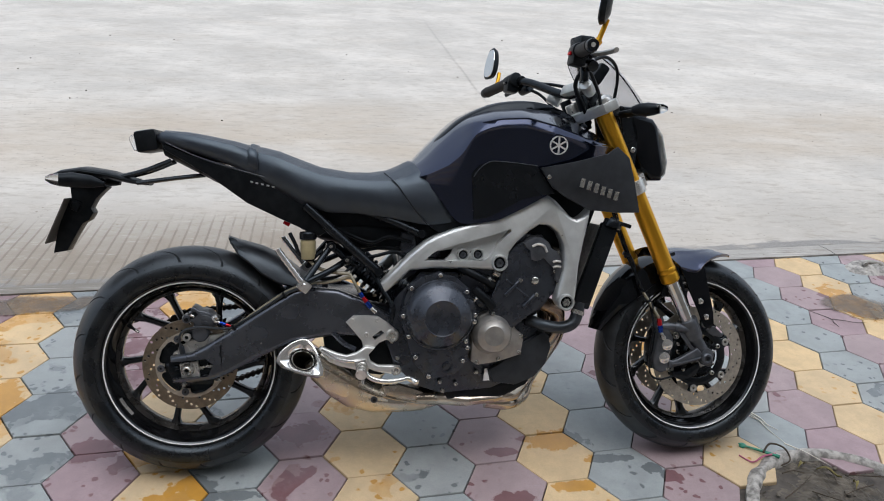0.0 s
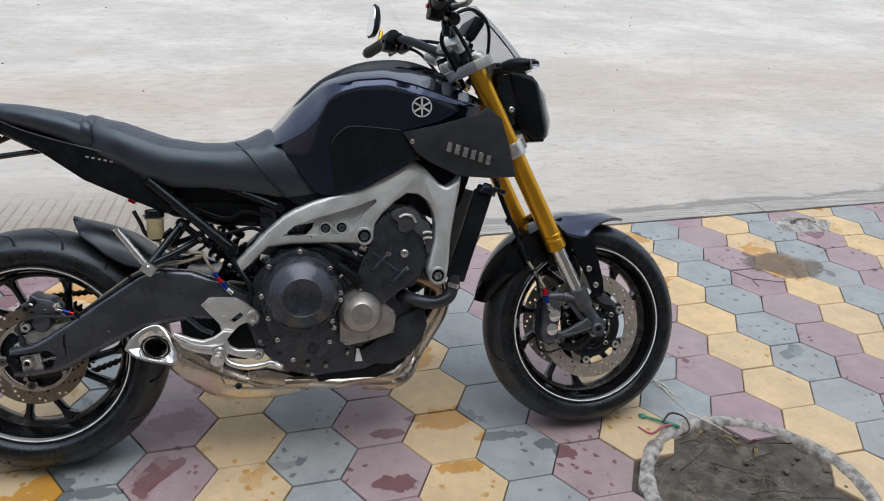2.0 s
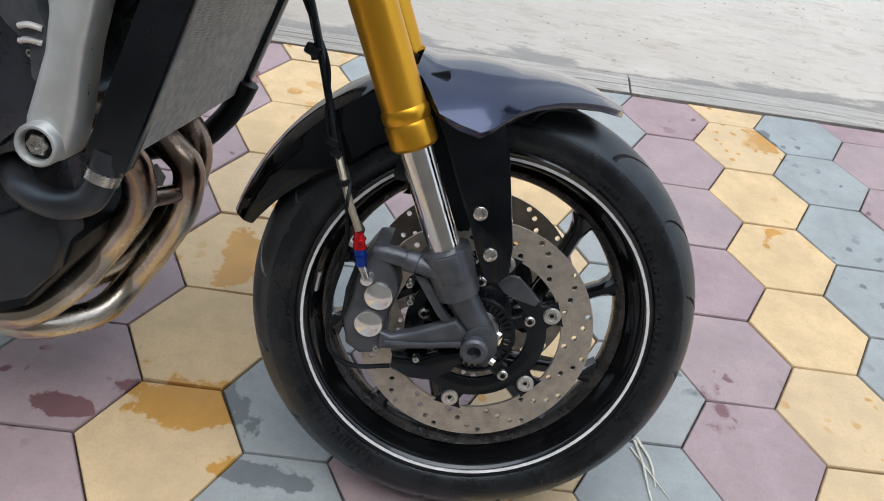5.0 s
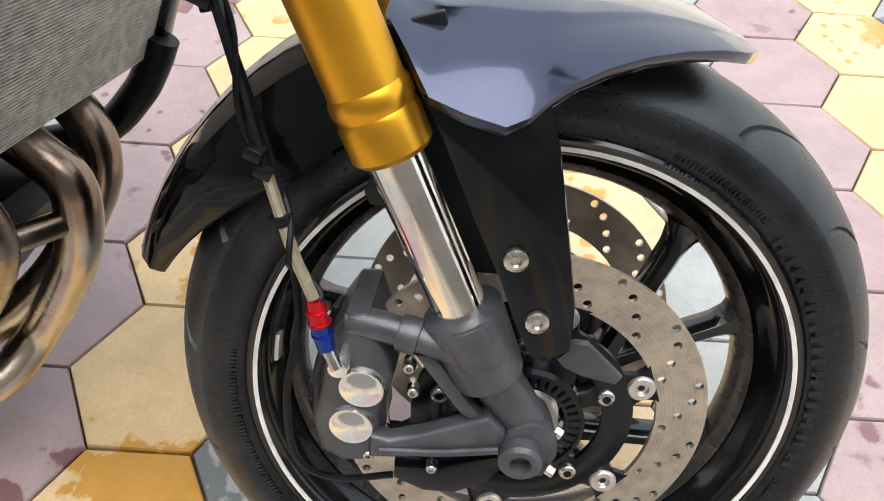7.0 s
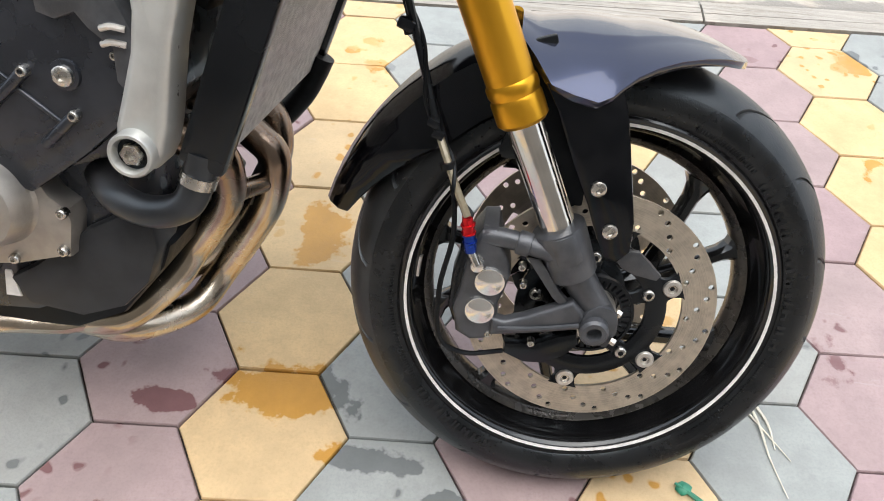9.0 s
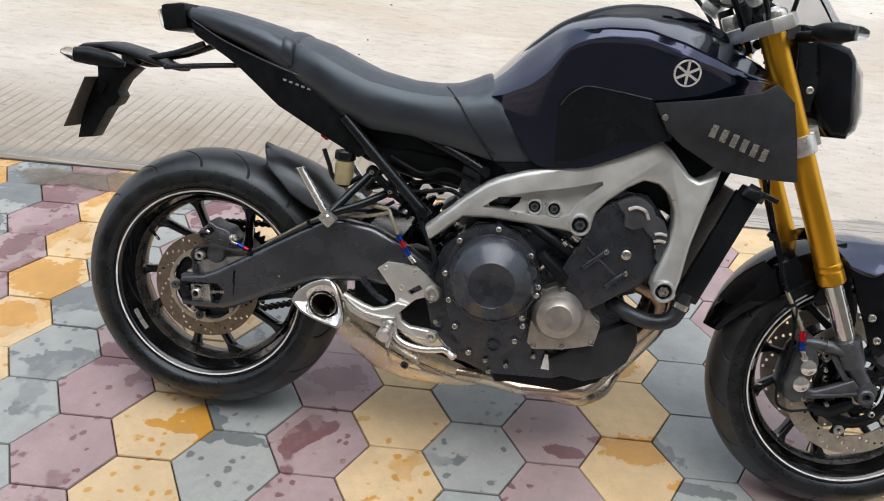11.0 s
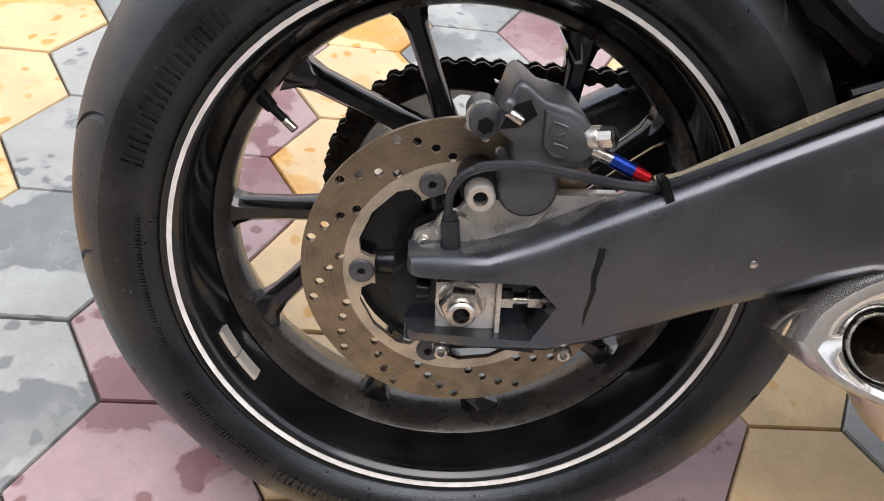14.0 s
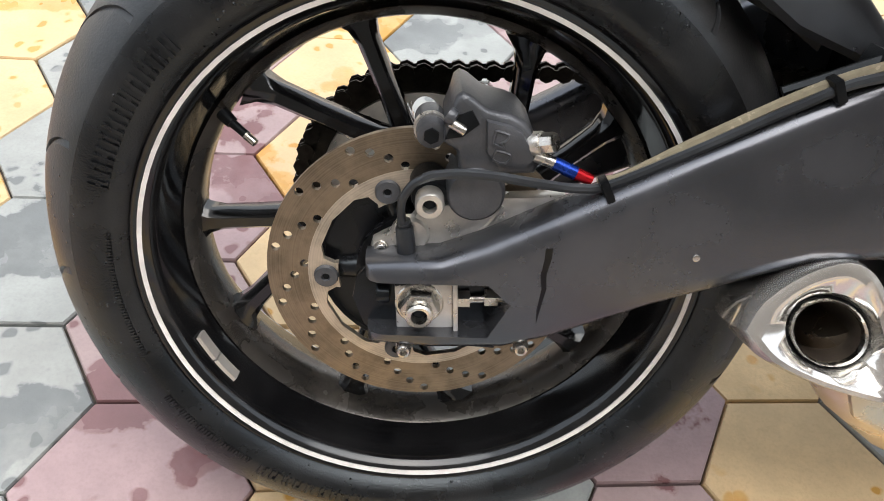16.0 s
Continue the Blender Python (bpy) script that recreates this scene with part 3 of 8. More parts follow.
TILE_END, ROAD_END = (1.13, 0.09), (1.215, 0.105)
bm = B()
xs = [-300, -40, -8, -3, 0, 3, 8, 40, 300]
va = [bm.verts.new((x, ROAD_END[0] + ROAD_END[1] * max(-40, min(40, x)) + 0.008, -0.012)) for x in xs]
vb = [bm.verts.new((x, 400, -0.012)) for x in xs]
for i in range(len(xs) - 1):
    bm.faces.new((va[i], va[i + 1], vb[i + 1], vb[i]))
tagged(part("road", bm, ROAD, crease=0), "pale dusty concrete road with dried mud and damp edge", "road", kind="structure")
bm = B()
strip(bm, (-60, 0), (1.24, 0.105), -0.05, [-60, -6, 0, 6, 60])
tagged(part("ground", bm, JOINT, crease=0), "dark dirty bedding under and around the tiled pavement", "ground", kind="structure")

bm = B()
for i in range(14):
    x0, x1 = -7 + i * 1.1, -7 + (i + 1) * 1.1 - 0.006
    for k, (f0, f1, z) in enumerate(((0.0, 0.36, 0.004), (0.40, 0.62, 0.002), (0.66, 0.82, 0.0), (0.86, 1.0, -0.003))):
        quad = []
        for x, f in ((x0, f0), (x1, f0), (x1, f1), (x0, f1)):
            ya, yb = TILE_END[0] + TILE_END[1] * x, ROAD_END[0] + ROAD_END[1] * x
            quad.append((x, ya + (yb - ya) * f, z))
        lo = [bm.verts.new((x, y, -0.05)) for x, y, z_ in quad]
        hi = [bm.verts.new((x, y, z_ + 0.0015 * math.sin(x * 7 + k))) for x, y, z_ in quad]
        bm.faces.new(hi)
        for a in range(4):
            bm.faces.new((lo[a], lo[(a + 1) % 4], hi[(a + 1) % 4], hi[a]))
tagged(part("kerb", bm, KERB, crease=0), "flush grey cement kerb strip with worn grooves along the road", "kerb", kind="structure")

# unseen wall assumed behind the camera; height and tone set to darken reflections
bm = B()
box(bm, (26, 0.2, 8.6), (0.7, -4.6, 4.3))
tagged(part("wall_south", bm, WALL, crease=0), "plain tall unseen shop wall that closes the pavement and darkens reflections", "wall", kind="structure")

# ---- the motorcycle, in its own upright frame: x ahead, y left, z up ----
LEAN_DEG, STEER_DEG, AXLE_Z, FRONT_X = 18.7, 7.0, 0.308, 1.427
ca, sa = math.cos(radians(LEAN_DEG)), math.sin(radians(LEAN_DEG))
bike = new("motorcycle")
bike.matrix_basis = Matrix(((1, 0, 0, 0), (0, ca, sa, 0.0193), (0, -sa, ca, 0.0003), (0, 0, 0, 1)))
tagged(bike, "navy black motorcycle with gold fork leaning on its side stand", "motorcycle")
axis = Vector((-math.sin(radians(25)), 0, math.cos(radians(25))))
foot = Vector((FRONT_X + 0.103, 0, 0))
STEER = Matrix.Translation(foot) @ Matrix.Rotation(radians(STEER_DEG), 4, axis) @ Matrix.Translation(-foot)
UNSTEER = STEER.inverted()


def un(*p):
    return tuple(UNSTEER @ Vector(p))


# tyres and wheels
def tyre_profile(R, rim, hw, rimw, tall):
    """Crown as half an ellipse of height tall, then the sidewall drawn in to the rim."""
    out = []
    for k in range(19):
        a = radians(-90 + 180 * k / 18)
        out.append((R - tall + tall * math.cos(a), hw * math.sin(a)))
    wall = []
    for f in (0.25, 0.5, 0.75, 1.0):
        wall.append((R - tall - (R - tall - rim) * f, hw - (hw - rimw) * f * f))
    wall += [(rim - 0.006, rimw - 0.014)]
    return [(r, -y) for r, y in wall[::-1]] + out + wall


def grooves(R, hw, n, both, tall):
    """Curved rain grooves across the tyre's shoulder, as bodies to cut away."""
    bm = B()
    for k in range(n):
        for side in (-1, 1):
            a0 = 2 * math.pi * (k + (0.5 if side > 0 else 0)) / n
            pts = []
            for i in range(6):
                f = i / 5
                lat = radians(14 + 50 * f)
                r = R - tall + tall * math.cos(lat) + 0.0002
                a = a0 + (0.30 - 0.42 * f + 0.2 * f * f) * both
                pts.append((r * math.cos(a), side * hw * math.sin(lat), r * math.sin(a)))
            tube(bm, pts, 0.0018, 4, 2, 0.004)
    return bm


def wheel(name, label, R, hw, rimw, phases, m, hub_w, rows):
    rim = B()
    w, f = rimw, 0.229
    lathe(rim, [(f, -w), (f - 0.004, -w - 0.003), (f - 0.009, -w - 0.002), (0.213, -w + 0.004), (0.209, -w + 0.012), (0.206, -w + 0.024), (0.196, -w * 0.35), (0.192, 0),
                (0.196, w * 0.35), (0.206, w - 0.024), (0.209, w - 0.012), (0.213, w - 0.004), (f - 0.009, w + 0.002), (f - 0.004, w + 0.003), (f, w), (f - 0.006, w - 0.006), (0.208, w * 0.3), (0.208, -w * 0.3), (f - 0.006, -w + 0.006)], seg=96, closed=True)
    ob = part(name, rim, RIM, bike, label, m)
    part("rim_well", lathe(B(), [(0.197, -w * 0.42), (0.190, -w * 0.3), (0.1865, -w * 0.16), (0.1865, w * 0.16), (0.190, w * 0.3), (0.197, w * 0.42)], seg=96, closed=True), RIM_WELL_TAN, ob, "paler tan-mottled ridge of the rim well")
    tall = hw * 0.72
    t = lathe(B(), tyre_profile(R, 0.224, hw, w - 0.002, tall), seg=120, closed=True)
    t = carve(t, grooves(R, hw, 16, 1 if hw > 0.07 else -1, tall))
    tyre = part("tyre", t, RUBBER, ob, "black tyre with worn damp sky-greyed tread and glossy sidewalls")
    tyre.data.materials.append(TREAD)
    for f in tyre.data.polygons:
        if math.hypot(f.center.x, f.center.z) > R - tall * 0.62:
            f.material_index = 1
    # raised writing on the sidewall as plain bars: (first angle, last angle, number, height, radius)
    for a0, a1, count, size, rr in rows:
        f = max(0.0, min(1.0, (R - tall - rr) / (R - tall - 0.224)))
        yy = -(hw - (hw - w + 0.002) * f * f)
        if rr > R - tall:
            yy = -hw * math.sqrt(max(0.05, 1 - ((rr - R + tall) / tall) ** 2))
        for k in range(count):
            a = radians(a0 + (a1 - a0) * k / max(1, count - 1))
            sg = B()
            wide = abs(radians(a1 - a0)) * rr / count * (0.82 if k % 3 else 0.6)
            box(sg, (size, 0.0024, wide * 0.32), (rr, yy, wide * 0.3))
            box(sg, (size, 0.0024, wide * 0.30), (rr, yy, -wide * 0.35))
            if k % 2:
                box(sg, (size * 0.24, 0.0016, wide), (rr + size * 0.37, yy, 0))
            else:
                box(sg, (size * 0.24, 0.0016, wide), (rr - size * 0.05, yy, 0))
            bmesh.ops.transform(sg, matrix=Matrix.Rotation(-a, 4, "Y"), verts=sg.verts)
            part("sidewall_mark", sg, RUBBER, ob)
    for side in (-1, 1):
        s = lathe(B(), [(0.2200, side * (w + 0.0035)), (0.2200, side * (w + 0.0015)), (0.2172, side * (w + 0.0005)), (0.2165, side * (w + 0.0025))], seg=96, closed=True)
        part("rim_stripe", s, WHITE, ob, "thin white rim stripe")
    hub = lathe(B(), [(0.0, -hub_w), (0.032, -hub_w), (0.036, -hub_w + 0.01), (0.036, -0.03), (0.05, -0.022), (0.05, 0.022), (0.036, 0.03), (0.036, hub_w - 0.01), (0.032, hub_w), (0.0, hub_w)], seg=40)
    part("hub", hub, BLACK_SATIN, ob)
    # each pair of spokes springs from one foot near the hub, one leaning ahead and one nearly straight
    for a in phases:
        for lean, (x1, z1) in ((0.737, (0.179, 0.0537)), (-0.144, (0.1840, -0.0461))):
            xm, zm = 0.0665, -0.0292
            sp = B()
            rings = []
            d = Vector((x1 - xm, 0, z1 - zm)).normalized()
            n = Vector((-d.z, 0, d.x))
            for f, tw, th in ((-0.2, 0.0145, 0.020), (0.0, 0.0118, 0.018), (0.25, 0.0090, 0.0155), (0.6, 0.0078, 0.0140), (0.84, 0.0084, 0.0135), (0.94, 0.0115, 0.0135), (1.02, 0.0205, 0.013)):
                c = Vector((xm, 0, zm)).lerp(Vector((x1, 0, z1)), f)
                rings.append([c + n * (v * tw) + Vector((0, u * th, 0)) for u, v in ((-1, -0.5), (-1, 0.5), (-0.62, 1), (0.62, 1), (1, 0.5), (1, -0.5), (0.62, -1), (-0.62, -1))])
            skin(sp, rings)
            bmesh.ops.transform(sp, matrix=Matrix.Rotation(-radians(a), 4, "Y"), verts=sp.verts)
            part("spoke", sp, RIM, ob)
        ft = B()
        rings = []
        for r, tw, th in ((0.028, 0.013, 0.024), (0.048, 0.0135, 0.021), (0.066, 0.0155, 0.019), (0.079, 0.0125, 0.0175)):
            c = Vector((0.9157, 0, -0.402)) * r
            n = Vector((0.402, 0, 0.9157))
            rings.append([c + n * (v * tw) + Vector((0, u * th, 0)) for u, v in ((-1, -0.5), (-1, 0.5), (-0.6, 1), (0.6, 1), (1, 0.5), (1, -0.5), (0.6, -1), (-0.6, -1))])
        skin(ft, rings)
        bmesh.ops.transform(ft, matrix=Matrix.Rotation(-radians(a), 4, "Y"), verts=ft.verts)
        part("spoke_foot", ft, RIM, ob)
    return ob


REAR = pose(0, 0, AXLE_Z)
FRONT = pose(1.4355, 0.0, 0.2895) @ Matrix.Rotation(radians(3.8), 4, "Z") @ Matrix.Rotation(radians(-4.1), 4, "X")
rear_wheel = wheel("rear_wheel", "gloss black ten-spoke rear wheel with white rim stripe", 0.308, 0.087, 0.072, [124 + 72 * k for k in range(5)], REAR, 0.07, ((166, 138, 11, 0.0155, 0.2465), (203, 176, 22, 0.0045, 0.238), (236, 214, 16, 0.0065, 0.244), (262, 240, 9, 0.011, 0.2475), (118, 96, 16, 0.005, 0.24)))
front_wheel = wheel("front_wheel", "gloss black ten-spoke front wheel with white rim stripe", 0.2905, 0.061, 0.053, [34.5 + 72 * k for k in range(5)], FRONT, 0.06, ((44, -8, 11, 0.0135, 0.2355), (70, 50, 13, 0.0065, 0.236), (-14, -50, 20, 0.0045, 0.234), (-114, -142, 8, 0.0105, 0.2375), (-148, -186, 22, 0.0065, 0.236)))


def disc(name, parent, R, inner, y, rows, count, material, thick=0.005, scallop=6):
    """A drilled brake disc with a scalloped inner edge."""
    bm = lathe(B(), [(R, y - thick / 2), (R, y + thick / 2), (inner, y + thick / 2), (inner, y - thick / 2)], seg=96, closed=True)
    cut = B()
    for k in range(count):
        for j, r in enumerate(rows):
            a = 2 * math.pi * (k + j / len(rows)) / count
            c = Vector((r * math.cos(a), y, r * math.sin(a)))
            rod(cut, c - Vector((0, 0.02, 0)), c + Vector((0, 0.02, 0)), 0.0036, seg=10)
    return part(name, carve(bm, cut), material, parent)


# body: fuel tank, by stations along x: top, bottom, half width, width at the knees, then the two crease lines (height and width shares)
TANK = ((0.574, 0.838, 0.79, 0.105, 0.095, 0.20, 0.73, 0.60), (0.588, 0.852, 0.79, 0.125, 0.112, 0.25, 0.77, 0.60), (0.605, 0.872, 0.80, 0.142, 0.130, 0.21, 0.72, 0.60), (0.64, 0.909, 0.768, 0.163, 0.146, 0.44, 0.85, 0.60), (0.69, 0.957, 0.695, 0.183, 0.154, 0.64, 0.91, 0.61),
        (0.706, 0.969, 0.687, 0.188, 0.159, 0.66, 0.915, 0.66), (0.724, 0.980, 0.689, 0.193, 0.166, 0.78, 0.905, 0.86), (0.76, 0.997, 0.693, 0.200, 0.175, 0.79, 0.872, 0.945), (0.80, 1.010, 0.70, 0.205, 0.181, 0.78, 0.860, 0.955), (0.87, 1.018, 0.735, 0.21, 0.190, 0.74, 0.83, 0.955), (0.94, 1.015, 0.775, 0.212, 0.196, 0.64, 0.74, 0.955),
        (1.0, 1.001, 0.81, 0.205, 0.191, 0.54, 0.64, 0.95), (1.05, 0.978, 0.845, 0.187, 0.174, 0.42, 0.53, 0.94), (1.10, 0.95, 0.868, 0.157, 0.145, 0.36, 0.46, 0.93), (1.14, 0.922, 0.88, 0.12, 0.105, 0.34, 0.44, 0.92), (1.165, 0.905, 0.885, 0.087, 0.072, 0.34, 0.44, 0.92))


def tank_side(x):
    """The right side's (width, height) points at station x, bottom to top, with its two crease lines."""
    top, bot, hw, low, f3, f4, w4 = (float(np.mean([np.interp(x + d, [r[0] for r in TANK], [r[i] for r in TANK]) for d in (-0.012, -0.006, 0, 0.006, 0.012)])) for i in range(1, 8))
    h = top - bot
    share = [(0.0, low), (0.16 * f3 / 0.62, low * 1.005), (0.34 * f3 / 0.62, low + (hw - low) * 0.25), (0.50 * f3 / 0.62, low + (hw - low) * 0.68), (f3 - 0.025, hw * 0.985), (f3, hw), (f3 + 0.018, hw * 0.993),
             (f3 + 0.35 * (f4 - f3), hw * (1 - 0.30 * (1 - w4))), (f3 + 0.7 * (f4 - f3), hw * (1 - 0.66 * (1 - w4))), (f4 - 0.012, hw * (w4 + 0.02)), (f4 + 0.006, hw * (w4 - 0.02)), (f4 + 0.45 * (1 - f4), hw * w4 * 0.66), (f4 + 0.8 * (1 - f4), hw * w4 * 0.36), (1.0, 0.0)]
    return [(w, bot + h * f) for f, w in share]


def tank_w(x, z):
    side = tank_side(x)
    return float(np.interp(z, [p[1] for p in side], [p[0] for p in side]))


bm = B()
rings = []
for x in np.linspace(0.574, 1.165, 64):
    x = float(x)
    side = tank_side(x)
    rings.append([(x, -w, z) for w, z in side] + [(x, w, z) for w, z in side[-2::-1]])
skin(bm, rings)
tank = part("fuel_tank", bm, NAVY, bike, "deep navy black gloss fuel tank", crease=32)

# brand marks are plain shapes
badge_m = pose(0.948, -0.2125, 0.897, 8, 0, 0)
badge = part("tank_badge", lathe(B(), [(0.0245, -0.0025), (0.0245, 0.002), (0.0215, 0.002), (0.0215, -0.0025)], seg=36, closed=True), BADGE, tank, "round silver badge", badge_m)


def panel(outline, y_at, thick, bevel=0.003, cuts=0):
    """A curved plate: a side outline laid on the surface y_at(x, z)."""
    bm = B()
    slab(bm, outline, -1.0, 0.0, 0)
    if cuts:
        bmesh.ops.triangulate(bm, faces=[f for f in bm.faces if len(f.verts) > 4])
        bmesh.ops.subdivide_edges(bm, edges=bm.edges, cuts=cuts, use_grid_fill=True)
    for v in bm.verts:
        y = y_at(v.co.x, v.co.z)
        v.co.y = y if v.co.y < -0.9 else (y + thick if v.co.y > -0.1 else y + thick * (v.co.y + 1))
    if bevel:
        es = [e for e in bm.edges if len(e.link_faces) == 2 and e.calc_face_angle(0) > radians(60)]
        bmesh.ops.bevel(bm, geom=es, offset=bevel, segments=2, affect="EDGES", profile=0.6)
    return bm


def mirror_y(bm):
    bmesh.ops.scale(bm, vec=(1, -1, 1), verts=bm.verts)
    bmesh.ops.reverse_faces(bm, faces=bm.faces)
    return bm


shroud_line = [(0.898, 0.838), (0.985, 0.854), (1.085, 0.878), (1.112, 0.897), (1.15, 0.868), (1.17, 0.81), (1.193, 0.722), (1.12, 0.722), (1.035, 0.73), (0.965, 0.765), (0.93, 0.79)]
for s in (1, -1):
    bm = panel(shroud_line, lambda x, z: -0.228 + 0.30 * max(0, x - 1.0) ** 1.2 + 0.06 * (0.86 - z), 0.012, 0.003)
    sh = part("intake_shroud", bm if s > 0 else mirror_y(bm), SHROUD, bike, "matt black intake shroud with raised silver marks")
    if s > 0:
        shroud = sh

# seat
def seat_ring(x, top, hw, low, crown=0.02, rake=0.0):
    h = top - low
    pts = [(-hw * 0.86, low), (-hw * 0.97, low + h * 0.2), (-hw, low + h * 0.45), (-hw * 0.96, low + h * 0.68), (-hw * 0.88, low + h * 0.82), (-hw * 0.74, top - crown * 0.5), (-hw * 0.5, top - crown * 0.18), (-hw * 0.25, top - crown * 0.03), (0, top)]
    pts += [(-y, z) for y, z in pts[-2::-1]]
    return [(x + rake * (top - z), y, z) for y, z in pts]


bm = B()
skin(bm, [seat_ring(*r) for r in ((0.165, 0.884, 0.112, 0.80, 0.03), (0.19, 0.882, 0.124, 0.785, 0.035, 0.05), (0.23, 0.873, 0.135, 0.765, 0.04, 0.08), (0.28, 0.854, 0.145, 0.735, 0.04, 0.1), (0.34, 0.832, 0.15, 0.715, 0.045, 0.15), (0.42, 0.819, 0.152, 0.712, 0.05, 0.25),
                                   (0.475, 0.819, 0.150, 0.70, 0.05, 0.45), (0.52, 0.826, 0.149, 0.685, 0.05, 0.58), (0.549, 0.838, 0.147, 0.678, 0.05, 0.66), (0.568, 0.848, 0.145, 0.674, 0.05, 0.69), (0.581, 0.853, 0.143, 0.674, 0.045, 0.70), (0.589, 0.85, 0.139, 0.676, 0.04, 0.70))])
seat = part("rider_seat", bm, VINYL, bike, "black vinyl rider seat with stitched sides", crease=50)
for s in (1, -1):
    part("seam", tube(B(), [(0.505, s * -0.120, 0.818), (0.533, s * -0.1405, 0.793), (0.556, s * -0.1485, 0.762), (0.585, s * -0.1495, 0.722), (0.618, s * -0.140, 0.684)], 0.0018, 6, 4), BLACK_SATIN, seat)
bm = B()
skin(bm, [seat_ring(*r) for r in ((-0.075, 0.912, 0.06, 0.892, 0.012), (-0.06, 0.922, 0.075, 0.885, 0.02), (0.0, 0.918, 0.095, 0.868, 0.025), (0.06, 0.908, 0.108, 0.85, 0.025), (0.12, 0.896, 0.116, 0.828, 0.03), (0.155, 0.886, 0.12, 0.81, 0.03), (0.172, 0.878, 0.118, 0.80, 0.03))])
part("pillion_seat", bm, VINYL, bike, "narrow black vinyl pillion seat", crease=50)
bm = B()
skin(bm, [seat_ring(*r) for r in ((0.156, 0.888, 0.121, 0.82, 0.03), (0.160, 0.892, 0.123, 0.82, 0.03), (0.176, 0.887, 0.126, 0.812, 0.03), (0.181, 0.878, 0.125, 0.81, 0.03))])
part("seat_strap", bm, VINYL, bike, "raised black seat strap", crease=50)
# tail
for s in (1, -1):
    bm = panel([(-0.062, 0.886), (0.022, 0.852), (0.155, 0.812), (0.238, 0.79), (0.27, 0.765), (0.31, 0.728), (0.368, 0.672), (0.335, 0.652), (0.24, 0.695), (0.153, 0.736), (0.056, 0.805), (-0.052, 0.868)],
               lambda x, z: -0.075 - 0.16 * (x + 0.06) if x < 0.2 else -0.117 - 0.05 * (x - 0.2), 0.02, 0.004)
    cowl = part("side_cover", bm if s > 0 else mirror_y(bm), BLACK_MATT, bike, "matt black tail side cover")
    bm = tube(B(), [(-0.05, s * -0.083, 0.888), (0.03, s * -0.096, 0.853), (0.155, s * -0.116, 0.815), (0.238, s * -0.124, 0.793), (0.275, s * -0.126, 0.765), (0.37, s * -0.13, 0.676)], 0.0013, 8)
    part("cover_trim", bm, CAST, cowl)
bm = B()
skin(bm, [oval(-0.06, 0.875, 0.06, 0.022), oval(0.1, 0.80, 0.085, 0.03), oval(0.25, 0.72, 0.09, 0.035), oval(0.34, 0.665, 0.085, 0.03), oval(0.44, 0.66, 0.09, 0.05), oval(0.56, 0.65, 0.09, 0.05)])
part("undertray", bm, BLACK_MATT, bike)
for s in (1, -1):
    bm = panel([(0.325, 0.735), (0.38, 0.75), (0.50, 0.74), (0.61, 0.70), (0.605, 0.655), (0.59, 0.627), (0.52, 0.618), (0.452, 0.625), (0.40, 0.655), (0.36, 0.682)], lambda x, z: -0.085, 0.02, 0.004)
    part("airbox_side", bm if s > 0 else mirror_y(bm), BLACK_MATT, bike, "black airbox side under the seat")
bm = B()
box(bm, (0.056, 0.13, 0.056), (-0.102, 0, 0.892), (0, -10, 0), 0.010)
tail_light = part("tail_light", bm, BLACK_MATT, bike, "dark tail light housing with clear lens")
bm = B()
box(bm, (0.03, 0.11, 0.042), (-0.128, 0, 0.888), (0, -20, 0), 0.01)
part("lens", bm, LENS, tail_light, "clear plastic lens")

# fork, steered
def fx(z):
    return 1.318 + (0.52 - z) * 0.472


for s in (-1, 1):
    y, lead = 0.105 * s, 0.005 * (s + 1)
    bm = rod(B(), (lead + fx(0.985), y, 0.985), (lead + fx(0.545), y, 0.545), 0.0245, 0.0250, 28)
    leg = part("fork_tube", bm, GOLD, bike, "gold anodised upper fork tube", STEER)
    bm = lathe(B(), [(0.0, -0.03), (0.0235, -0.03), (0.0270, -0.026), (0.0270, -0.004), (0.0253, 0.0), (0.0270, 0.004), (0.0270, 0.012), (0.0248, 0.016), (0.0, 0.016)], seg=28)
    part("fork_collar", bm, GOLD, leg, "", Matrix.Translation((lead + fx(0.543), y, 0.543)) @ Matrix.Rotation(radians(-25.3), 4, "Y") @ Matrix.Rotation(radians(90), 4, "X"))
    part("fork_slider", rod(B(), (lead + fx(0.53), y, 0.53), (lead + fx(0.37), y, 0.37), 0.0195, seg=28), CHROME, leg, "chromed lower fork slider")
    bm = rod(B(), (lead + fx(0.405), y, 0.405), (lead + fx(0.350), y, 0.350), 0.0295, 0.0265, 24, 0.003)
    rod(bm, (lead + fx(0.36), y, 0.36), (lead + FRONT_X + 0.006, y, 0.305), 0.0195, 0.0175, 20)
    for dy in (-0.012, 0.012):
        rod(bm, (lead + fx(0.403), y + dy, 0.403), (lead + fx(0.372), y + dy, 0.372), 0.0195, 0.0185, 16, 0.002)
    rod(bm, (lead + FRONT_X + 0.006, y - 0.02, 0.300), (lead + FRONT_X + 0.006, y + 0.018, 0.300), 0.0205, seg=24, bevel=0.003)
    box(bm, (0.03, 0.03, 0.03), (lead + FRONT_X + 0.012, y, 0.282), (0, 20, 0), 0.006)
    ft = part("fork_foot", bm, CAST, leg, "dark grey cast fork foot")
    bm = rod(B(), (lead + fx(0.80), y, 0.80), (lead + fx(0.765), y, 0.765), 0.0315, seg=28, bevel=0.002)
    part("clamp_band", bm, ALLOY, leg, "silver lower clamp ring")

